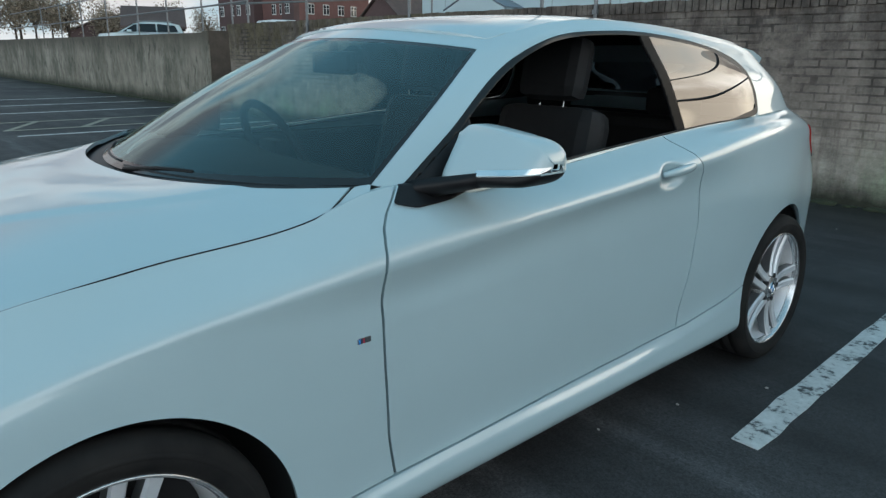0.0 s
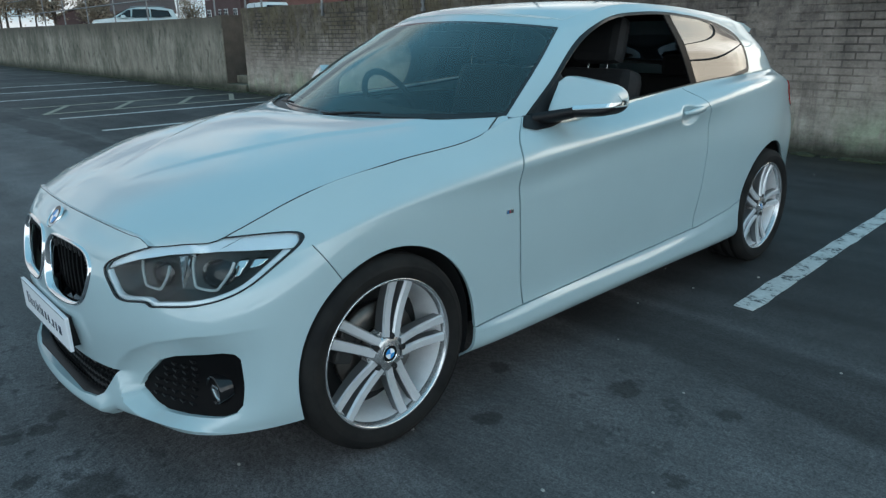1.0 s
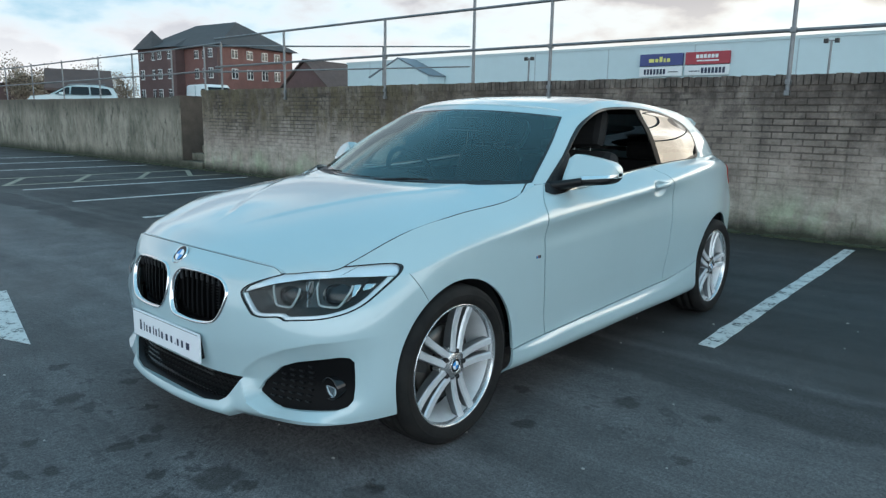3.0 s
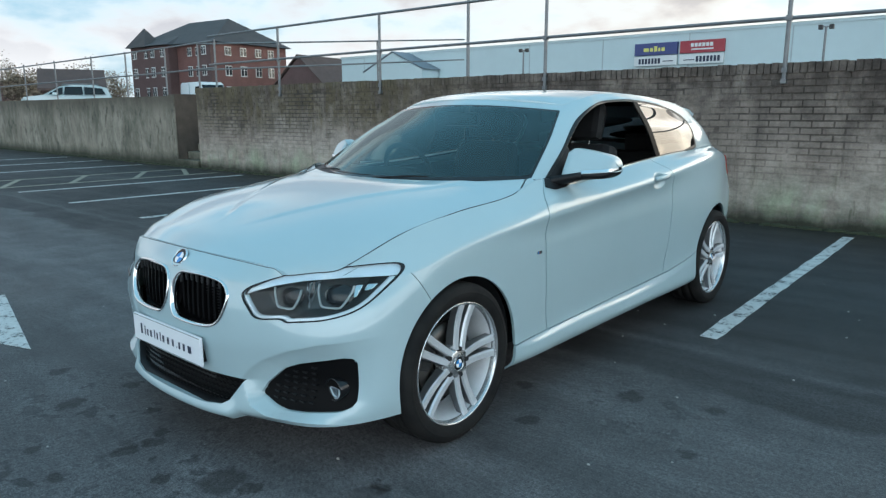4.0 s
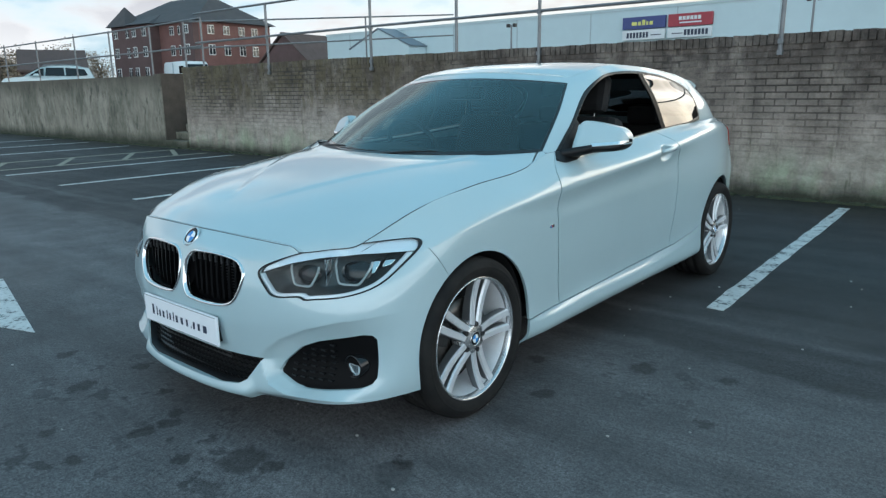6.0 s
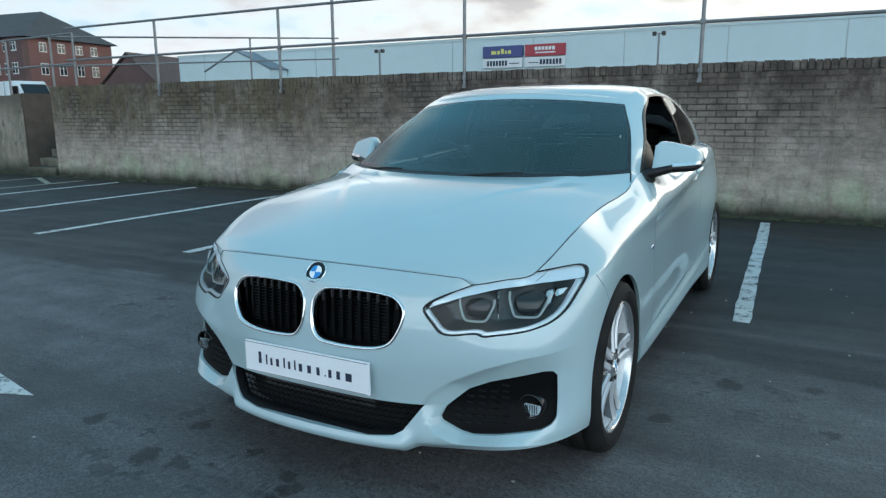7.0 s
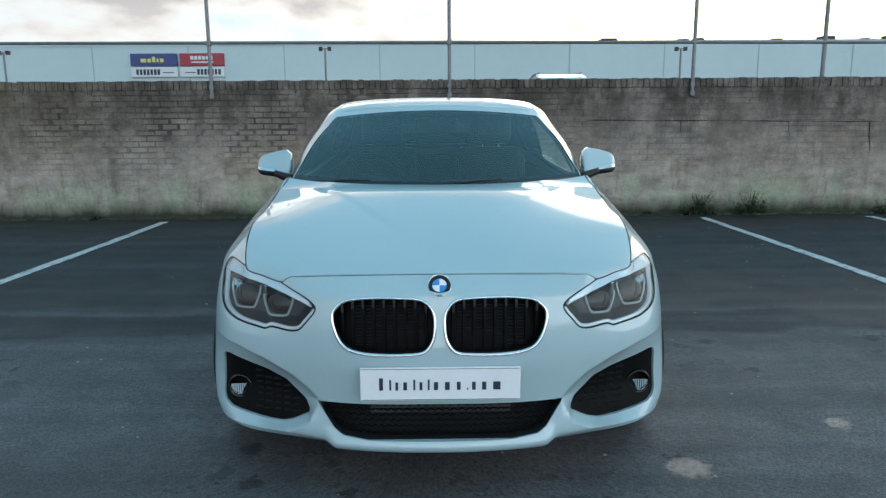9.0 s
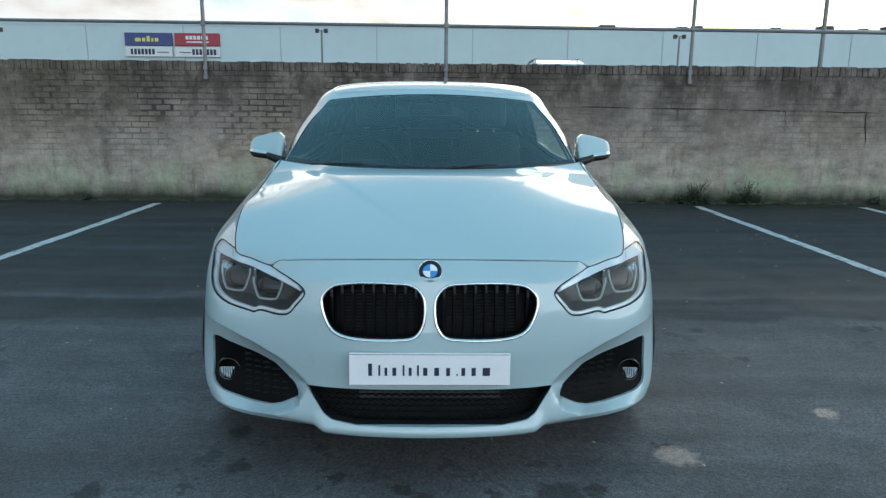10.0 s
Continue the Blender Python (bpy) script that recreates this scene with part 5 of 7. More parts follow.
INTAKE = [(-.417, .338), (.417, .338), (.39, .300), (.355, .250), (.324, .232), (.24, .222), (-.24, .222), (-.324, .232), (-.355, .250), (-.39, .300)]
ARCH_F, ARCH_R = (0.02, 0.312, 0.350), (WHEELBASE + 0.005, 0.316, 0.372)
SILL_Z = line_x([(.3, .293), (.62, .305), (1.05, .318), (1.6, .33), (1.95, .348), (2.2, .385), (2.4, .43)])
DOOR_FRONT = line_x([(.2, .63), (.31, .63), (.42, .612), (.6, .603), (.75, .600), (.83, .606), (.875, .617), (.907, .631), (.936, .657), (.96, .688), (.99, .72)])
DOOR_REAR = line_x([(.3, 1.90), (.36, 1.895), (.42, 1.905), (.56, 1.945), (.72, 1.97), (.90, 1.965), (.96, 1.93), (1.05, 1.86)])
BUMPER_EDGE = line_x([(.15, -.05), (.60, -.160), (.735, -.245), (1.0, -.40)])
GAP = 0.0027


def outside_circle(c, extra=0.0):
    return lambda v: np.hypot(v[:, 1] - c[0], v[:, 2] - c[1]) - c[2] - extra


def front_hole(poly, y_max=0.1, grow=0.0):
    def field(v):
        d = poly_sd(poly, v[:, [0, 2]]) - grow
        return np.where(v[:, 1] < y_max, d, 1.0)
    return field


def lamp_field(v):
    """Signed field of the headlight opening: its outline from the front, ended at the rear tip."""
    a, b = poly_sd(HEADLIGHT, v[:, [0, 2]]), (v[:, 1] + 0.243) * 0.538 - (v[:, 2] - 0.740) * 0.843
    d = np.maximum(a, b) + np.maximum(0.034 - np.abs(a - b), 0) ** 2 / 0.136
    return np.where((v[:, 1] < 0.1) & (v[:, 0] > 0), d, 1.0)




def seam_bw(v):
    """Positive on the bumper's side of its shut line, which ends at the tip of the headlight."""
    d = BUMPER_EDGE(v[:, 2]) - v[:, 1]
    return np.where((v[:, 0] > 0.58) & (v[:, 1] < 0.1) & (v[:, 2] > LAMP_TOP(v[:, 0]) - 0.012), -0.1, d)


body = shell.keep(outside_circle(ARCH_F)).keep(outside_circle(ARCH_R))
bumper = body.keep(lambda v: seam_bw(v) - 0.6 * GAP)
wing = body.keep(lambda v: -seam_bw(v) - 0.6 * GAP).keep(lambda v: DOOR_FRONT(v[:, 2]) - v[:, 1] - 1.35 * GAP).keep(lambda v: np.where(v[:, 1] > 0.1, v[:, 2] - SILL_Z(v[:, 1]) - GAP, 1))
side = body.keep(lambda v: v[:, 1] - DOOR_FRONT(v[:, 2]) - 1.35 * GAP)
door = side.keep(lambda v: DOOR_REAR(v[:, 2]) - v[:, 1] - GAP).keep(lambda v: v[:, 2] - SILL_Z(v[:, 1]) - GAP)
quarter = body.keep(lambda v: v[:, 1] - DOOR_REAR(v[:, 2]) - GAP).keep(lambda v: np.where(v[:, 1] < 2.45, v[:, 2] - SILL_Z(v[:, 1]) - GAP, 1))
skirt = body.keep(lambda v: np.where((v[:, 1] > 0.1) & (v[:, 1] < 2.45), SILL_Z(v[:, 1]) - v[:, 2] - GAP, -1))
bumper = bumper.keep(lamp_field).keep(front_hole(KIDNEY)).keep(front_hole(INTAKE)).keep(front_hole(FOG_POD))
wing = wing.keep(lamp_field)


def inward(p):
    """Unit vectors towards the car's inside, across the surface of the nose and sides."""
    ang = smooth((p[:, 1] + 0.62) / 0.42) * radians(84)
    return np.stack([-np.sin(ang), np.cos(ang), np.zeros(len(p))], 1)


def fold_in(depth):
    """Border edges turn inwards, towards the car's inside."""
    def lip(p):
        return inward(p) * depth
    return lip


car = thing("car", "pearl-white three-door hatchback with silver alloy wheels parked on asphalt", "car")


def both(name, sheet_or_bm, material, label="", smooth=True, parent=None, lip=0.014):
    bm = sheet_or_bm.bm(fold_in(lip) if lip else None) if isinstance(sheet_or_bm, Sheet) else sheet_or_bm
    bmesh.ops.recalc_face_normals(bm, faces=bm.faces)
    twin = mirrored(bm)
    return part(name, bm, material, parent or car, label, smooth), part(name, twin, material, parent or car, label, smooth)


def sharp(ob, angle=35):
    """Edges steeper than the angle shade as creases."""
    me = ob.data
    bm = bmesh.new()
    bm.from_mesh(me)
    for e in bm.edges:
        e.smooth = len(e.link_faces) == 2 and e.calc_face_angle(0) < radians(angle)
    bm.to_mesh(me)
    bm.free()
    return ob


b_left = bumper.bm(fold_in(0.02))
b_whole = merge(b_left.copy(), mirrored(b_left))
b_left.free()
bmesh.ops.remove_doubles(b_whole, verts=[v for v in b_whole.verts if abs(v.co.x) < 0.0008], dist=0.002)
bmesh.ops.recalc_face_normals(b_whole, faces=b_whole.faces)
sharp(part("front_bumper", b_whole, PAINT, car, "white front bumper with dark intakes", True))
for s_, n_ in ((wing, "front_wing"), (skirt, "side_skirt"), (quarter, "rear_quarter")):
    for o in both(n_, s_, PAINT):
        sharp(o)
door_l, door_r = both("door", door, PAINT, "closed white car door")
sharp(door_l), sharp(door_r)

# bonnet
BON_C = [(0, -.618, .760), (0, -.50, .812), (0, -.30, .871), (0, -.05, .930), (0, .05, .950), (0, .12, .961), (0, .20, .968), (0, .30, .971)]
seam = loft([SHOULDER, [(x, y, z + 0.01) for x, y, z in SHOULDER]], 300, 2)[:, 0]
BON_E = [(x - (0.0028 if s > 2.6 else 0.001), y + (0.001 if s > 2.9 else 0.005), z + 0.002) for x, y, z, s, _ in seam if 2.0 <= s < 6.15] + [(.7625, .532, .948), (.7525, .569, .967), (.742, .606, .989)]
BON_E = BON_E[:-3:5] + BON_E[-3:]


FOLD = line_x([(-.62, .03), (-.39, .085), (-.16, .235), (.2, .44), (.45, .52), (.7, .58)])


def bonnet_sheet():
    n, m = 80, 241
    c, e = curve(BON_C, n), curve(BON_E, n)
    g = np.zeros((n, m, 5))
    for j, u in enumerate(np.linspace(-1, 1, m)):
        a = abs(u)
        g[:, j, 0] = e[:, 0] * u
        g[:, j, 1] = c[:, 1] + (e[:, 1] - c[:, 1]) * a ** 2.3
        w = np.linspace(0, 1, n)
        lead = (1 - w) ** 5
        # two folds that run from the pillar feet together towards the badge
        fold = FOLD(g[:, j, 1])
        ridge = 0.005 * (1 - smooth((abs(g[:, j, 0]) - fold) / 0.05)) * smooth((g[:, j, 1] + 0.5) / 0.3)
        g[:, j, 2] = c[:, 2] + (e[:, 2] - c[:, 2]) * a ** 3.3 * (1 - lead) + (e[:, 2] - c[:, 2]) * (0.45 * a ** 2.6 + 0.55 * a ** 18) * lead + ridge
        g[:, j, 3], g[:, j, 4] = w, u
    return Sheet.grid(g)


bon = bonnet_sheet()
bm = bon.bm(lambda p: np.stack([np.zeros(len(p)), np.zeros(len(p)), np.full(len(p), -0.012)], 1))
bmesh.ops.recalc_face_normals(bm, faces=bm.faces)
sharp(part("bonnet", bm, PAINT, car, "white bonnet with two soft ridges", True))
liner = Sheet(bon.v * np.array([1.02, 1.0, 1, 1, 1]) + np.array([0, 0.0, -0.024, 0, 0]), bon.f)
part("bonnet_liner", liner.bm(), GROOVE, car, "", True)
seam = [tuple(q[:3] + np.array([0, 0, 0.0008])) for q in seam if q[3] < 6.15] + [(.7665, .535, .9485), (.7575, .572, .9675), (.7475, .612, .9905)]
seam_line = [(-x, y, z) for x, y, z in seam[:0:-1]] + seam
front_gap = [p for p in seam_line if abs(p[0]) < 0.545 and p[1] < -0.5]
part("bonnet_seal", tube(front_gap, 0.0010, 6), GROOVE, car, "dark gap in front of the bonnet", True)
side_gap = [p for p in seam if p[1] > -0.448 and p[0] > 0.65]
both("bonnet_seal", tube(side_gap, 0.0015, 6), GROOVE, "dark gap beside the bonnet")
lamp_gap = [p for p in seam if p[1] < -0.42 and p[0] > 0.53]
both("lamp_seal", tube(lamp_gap, 0.0018, 8), GLOSS_BLACK, "black seal between bonnet and headlight")
# the wing's inner corner between the bonnet's tail and the pillar foot
wing_edge = [q[:3] for q in loft([SHOULDER, [(x, y, z + 0.01) for x, y, z in SHOULDER]], 600, 2)[:, 0] if 6.08 < q[3] < 7.0]
corner_a, corner_b = curve(wing_edge[::6], 14), curve([(.7700, .478, .9345), (.7670, .535, .9465), (.758, .572, .9655), (.7485, .612, .9890), (.7465, .66, .9905)], 14)
corner = np.zeros((14, 5, 5))
for j in range(5):
    corner[:, j, :3] = corner_a + (corner_b - corner_a) * j / 4
both("wing_corner", Sheet.grid(corner), PAINT, lip=0)

# greenhouse: screens, pillars, side windows
BELT = [(0, .335, .968), (.40, .425, .976), (.738, .675, .985), (.772, .76, .960), (.752, 1.45, .978), (.747, 2.0, 1.018), (.736, 2.62, 1.048), (.685, 3.03, 1.06), (.56, 3.26, 1.055), (0, 3.34, 1.045)]
MIDDLE = [(0, .72, 1.172), (.37, .79, 1.172), (.665, .945, 1.165), (.708, 1.0, 1.15), (.690, 1.5, 1.19), (.685, 2.0, 1.21), (.672, 2.62, 1.20), (.64, 2.96, 1.18), (.54, 3.16, 1.17), (0, 3.24, 1.18)]
CANT = [(0, 1.075, 1.338), (.32, 1.105, 1.332), (.572, 1.180, 1.304), (.605, 1.26, 1.322), (.598, 1.58, 1.372), (.595, 2.0, 1.376), (.585, 2.5, 1.346), (.56, 2.80, 1.322), (.49, 3.0, 1.305), (0, 3.08, 1.312)]
TOP = [(0, 1.125, 1.355), (.315, 1.153, 1.349), (.545, 1.225, 1.322), (.567, 1.285, 1.339), (.558, 1.58, 1.386), (.555, 2.0, 1.390), (.545, 2.5, 1.360), (.525, 2.78, 1.336), (.46, 2.96, 1.322), (0, 3.03, 1.326)]
PIN, EDGE = ([tuple(np.array(a) + (np.array(b) - np.array(a)) * f) for a, b in zip(MIDDLE, CANT)] for f in (0.62, 0.87))
house = loft([BELT, MIDDLE, PIN, EDGE, TOP], 420, 90)
bend = int(np.argmin(np.abs(house[:, 0, 3] - 2.0)))
bow = (house[:bend, :, 0] / house[bend, :, 0]) ** 2      # the windscreen bows evenly from pillar to pillar
for c_ in (1, 2):
    house[:bend, :, c_] = house[0, :, c_] + bow * (house[bend, :, c_] - house[0, :, c_])
green = Sheet.grid(house)
green.v[:, 4] = np.interp(green.v[:, 4], (0, 1, 2, 3, 4), (0, 1, 1.62, 1.87, 2.15))
green_tree = BVHTree.FromPolygons([tuple(p) for p in green.v[:, :3]], green.f)
WINDOW = curve([(.715, .962), (.762, .992), (.911, 1.088), (1.05, 1.180), (1.21, 1.265), (1.35, 1.316), (1.5, 1.343), (1.68, 1.356), (1.87, 1.360), (2.08, 1.350), (2.30, 1.328), (2.48, 1.297),
                (2.60, 1.258), (2.655, 1.20), (2.660, 1.12), (2.635, 1.062), (2.59, 1.050), (2.19, 1.034), (1.65, 1.0), (1.2, .970), (.85, .955)], 150, True)
PILLAR = line_x([(.9, 2.02), (1.02, 1.985), (1.36, 1.90)])


def pane_hole(v):
    """The glass edge: a broad surround above, a thin seal along the belt."""
    low = np.interp(v[:, 1], (.7, 1.2, 1.65, 2.2, 2.6), (.955, .970, 1.0, 1.034, 1.05))
    inset = 0.006 + 0.008 * smooth((v[:, 2] - low - 0.012) / 0.03)
    inset = inset + 0.014 * smooth((v[:, 1] - 2.35) / 0.2)
    return side_hole(0.0)(v) + np.where((v[:, 3] > 2.05) & (v[:, 3] < 7.5), inset, 0)


def side_hole(grow=0.0):
    def field(v):
        d = poly_sd(WINDOW, v[:, 1:3]) - grow
        return np.where((v[:, 3] > 2.05) & (v[:, 3] < 7.5), d, 1.0)
    return field


SCREEN_S, HATCH_S = 1.985, 7.6
frame_sheet = green.keep(lambda v: np.maximum(v[:, 3] - SCREEN_S, 0.2 * (v[:, 4] - 1.93))).keep(side_hole()).keep(lambda v: np.where(v[:, 3] > HATCH_S, np.maximum(v[:, 3] - 99, np.maximum(0.25 - v[:, 4], v[:, 4] - 1.85)), 1.0))
for o in both("pillar_frame", frame_sheet, PAINT, lip=0.012):
    sharp(o)
trim = green.keep(lambda v: -side_hole()(v) - 0.0015).keep(lambda v: np.where(v[:, 3] > 2.05, pane_hole(v), -1))
both("window_trim", trim, SATIN_TRIM, "dark satin window surround", lip=0.006)
inner = green.keep(lambda v: -pane_hole(v))
sail_panel = inner.keep(lambda v: 0.985 - v[:, 1])
door_glass = inner.keep(lambda v: PILLAR(v[:, 2]) - 0.004 - v[:, 1]).keep(lambda v: v[:, 1] - 0.99)
pillar_strip = inner.keep(lambda v: v[:, 1] - PILLAR(v[:, 2])).keep(lambda v: PILLAR(v[:, 2]) + 0.055 - v[:, 1])
quarter_glass = inner.keep(lambda v: v[:, 1] - PILLAR(v[:, 2]) - 0.059)
# the left door's window is wound down, the right one is up
gl = mirrored(door_glass.bm())
part("door_window", gl, SIDE_GLASS, car, "clear side window", True).visible_shadow = False
both("door_pillar", pillar_strip, SLAT_BLACK, "black door pillar", lip=0.01)
both("quarter_window", quarter_glass, PRIVACY_GLASS, "dark tinted rear side window", lip=0)

screen = green.keep(lambda v: SCREEN_S - 0.004 - v[:, 3]).keep(lambda v: 1.92 - v[:, 4])


def whole(name, sheet, material, label="", lip=None):
    b = sheet.bm(lip)
    w = merge(b.copy(), mirrored(b))
    b.free()
    bmesh.ops.remove_doubles(w, verts=[v for v in w.verts if abs(v.co.x) < 0.0008], dist=0.002)
    bmesh.ops.recalc_face_normals(w, faces=w.faces)
    return part(name, w, material, car, label, True)


glass_in = screen.keep(lambda v: SCREEN_S - 0.06 - v[:, 3]).keep(lambda v: v[:, 4] - 0.075).keep(lambda v: 1.87 - v[:, 4])
band = screen.keep(lambda v: np.maximum(v[:, 3] - (SCREEN_S - 0.06), np.maximum(0.075 - v[:, 4], v[:, 4] - 1.87)))
o = whole("windscreen", glass_in, SCREEN_GLASS, "green-tinted windscreen reflecting the sky")
o.visible_shadow = False
whole("screen_border", band, GLOSS_BLACK, "black printed border of the windscreen")
hatch = green.keep(lambda v: v[:, 3] - HATCH_S).keep(lambda v: np.minimum(v[:, 4] - 0.25, 1.85 - v[:, 4]))
whole("rear_window", hatch, PRIVACY_GLASS, "dark tinted rear window")

# roof
ROOF_C = [(0, 1.125, 1.358), (0, 1.25, 1.387), (0, 1.55, 1.414), (0, 1.9, 1.420), (0, 2.3, 1.410), (0, 2.75, 1.374), (0, 3.03, 1.336)]


def roof_sheet():
    n, m = 70, 61
    edge = np.array(TOP[2:9]) + np.array([0, 0, 0.001])
    c, e = curve(ROOF_C, n), curve(edge, n)
    g = np.zeros((n, m, 5))
    for j, u in enumerate(np.linspace(-1, 1, m)):
        a = abs(u)
        g[:, j, 0] = e[:, 0] * u
        g[:, j, 1] = c[:, 1] + (e[:, 1] - c[:, 1]) * a ** 2.2
        g[:, j, 2] = c[:, 2] + (e[:, 2] - c[:, 2]) * (0.55 * a ** 2 + 0.45 * a ** 5)
    return Sheet.grid(g)


roof = roof_sheet()
bm = roof.bm(lambda p: np.stack([np.zeros(len(p)), np.zeros(len(p)), np.full(len(p), -0.012)], 1))
bmesh.ops.recalc_face_normals(bm, faces=bm.faces)
sharp(part("roof", bm, PAINT, car, "white roof", True))
part("headlining", Sheet(roof.v * np.array([0.97, 1, 1, 1, 1]) - np.array([0, 0, 0.03, 0, 0]), roof.f).bm(), LINING, car)

# underside, liners and cabin floor close the body
under = bmesh.new()
add_box(under, -0.62, 0.62, -0.40, 3.3, 0.17, 0.20)
part("underbody", under, GROOVE, car)
for sy, c in ((0, ARCH_F), (1, ARCH_R)):
    for sx in (-1, 1):
        b = lathe([(sx * 0.50, 0.02), (sx * 0.50, c[2] + 0.012), (sx * (0.815 if sy else 0.825), c[2] + 0.012)], "x", 48, (0, c[0], c[1]))
        bmesh.ops.delete(b, geom=[v for v in b.verts if v.co.z < 0.16], context="VERTS")
        part("arch_liner", b, GROOVE, car, "black wheel-arch liner", True)


def offset_poly(poly, d):
    """Moves a closed 2D outline outwards by d."""
    p = np.asarray(poly, float)
    a, b = np.roll(p, 1, 0), np.roll(p, -1, 0)
    t = b - a
    n = np.stack([t[:, 1], -t[:, 0]], 1) / (np.linalg.norm(t, axis=1)[:, None] + 1e-9)
    area = np.sum(p[:, 0] * b[:, 1] - b[:, 0] * p[:, 1])
    return p + n * d * (1 if area > 0 else -1)


def surround(poly, rows):
    """A moulding that follows an outline on the nose: rows of (offset outwards, depth behind the surface)."""
    bm = bmesh.new()
    rings = []
    base = [on_front(x, z) for x, z in poly]
    for off, depth in rows:
        ring = []
        for (x, z), b in zip(offset_poly(poly, off), base):
            ring.append(bm.verts.new((x, b.y + depth, z)))
        rings.append(ring)
    n = len(poly)
    for a, b in zip(rings, rings[1:]):
        for i in range(n):
            bm.faces.new((a[i], a[(i + 1) % n], b[(i + 1) % n], b[i]))
    bmesh.ops.recalc_face_normals(bm, faces=bm.faces)
    return bm


def patch(poly, depth, grow=0.0, axis=1):
    """The piece of the nose inside an outline, set back by depth."""
    s = shell.keep(lambda v: np.where(v[:, 1] < 0.1, -(poly_sd(poly, v[:, [0, 2]]) - grow), -1.0))
    v = s.v.copy()
    v[:, 1] += depth
    return Sheet(v, s.f)


# ---- kidney grilles ----
for sx in (1, -1):
    kid = surround(KIDNEY, [(0.0030, 0.004), (0.0030, -0.004), (0.0005, -0.0075), (-0.003, -0.008), (-0.007, -0.004), (-0.0095, 0.004), (-0.010, 0.014)])
    back = patch(KIDNEY, 0.055, 0.01).bm()
    slats, tips = [], []
    for i in range(9):
        x = 0.045 + i * 0.0345
        zs = [z for z in np.linspace(0.50, 0.71, 85) if poly_sd(KIDNEY, np.array([[x, z]]))[0] < -0.004]
        if not zs:
            continue
        z0, z1 = zs[0], zs[-1]
        b = bmesh.new()
        rows = []
        for k in range(9):
            z = z0 + (z1 - z0) * k / 8
            y = on_front(x, z).y + 0.012 + 0.030 * (1 - k / 8) ** 0.8 * (1 if k < 8 else 0)
            rows.append([b.verts.new(p) for p in ((x - 0.0045, y, z), (x + 0.0045, y + 0.002, z), (x + 0.006, y + 0.03, z), (x - 0.006, y + 0.03, z))])
        for r0, r1 in zip(rows, rows[1:]):
            for q in range(4):
                b.faces.new((r0[q], r0[(q + 1) % 4], r1[(q + 1) % 4], r1[q]))
        b.faces.new(rows[0][::-1]), b.faces.new(rows[-1])
        slats.append(b)
        yt = on_front(x, z1 - 0.012).y
        tips.append(box(x - 0.0045, x + 0.0045, yt + 0.008, yt + 0.02, z1 - 0.031, z1 - 0.006, 0.003))
    fins = bmesh.new()
    for i in range(13):
        z = 0.528 + i * 0.011
        add_box(fins, 0.06, 0.29, -0.668, -0.664, z, z + 0.0035)
    if sx < 0:
        kid, back, fins = mirrored(kid), mirrored(back), mirrored(fins)
        slats, tips = [mirrored(b) for b in slats], [mirrored(b) for b in tips]
    g = part("grille", back, SLAT_BLACK, car, "black kidney grille with a chrome surround", True)
    part("surround", kid, CHROME, g, "chrome surround", True)
    for b in slats:
        part("slat", b, SLAT_BLACK, g)
    for b in tips:
        part("slat_hook", b, HOOK_GREY, g, "dark grey hooked slat end")
    part("radiator", fins, BLACK_PLASTIC, g)

# ---- lower intake ----
mesh_back = merge(*[b for b in (lambda p: (p.copy(), mirrored(p)))(patch(INTAKE, 0.11, 0.02).bm())])
intake = part("lower_intake", mesh_back, GROOVE, car, "black lower air intake", True)
rows = []
for k in range(6):
    z = 0.236 + k * 0.0175
    half = 0.335 + 0.075 * (z - 0.232) / 0.1
    pts = []
    for i in range(60):
        x = -half + 2 * half * i / 59
        pts.append((x, on_front(x, z).y + 0.035, z + (0.0045 if i % 2 else -0.0045)))
    rows.append(tube(pts, 0.0038, 5))
for b in rows:
    part("mesh_strip", b, SLAT_BLACK, intake, "black mesh strip", True)
for z in (0.300, 0.316, 0.331):
    part("cooler_bar", box(-0.235, 0.235, -0.682, -0.672, z - 0.004, z + 0.004, 0.001), ALLOY_DARK, intake, "grey cooler bar")
lip_ring = surround(INTAKE, [(0.004, 0.002), (-0.004, 0.012), (-0.006, 0.05)])
part("edge", lip_ring, BLACK_PLASTIC, intake, "", True)

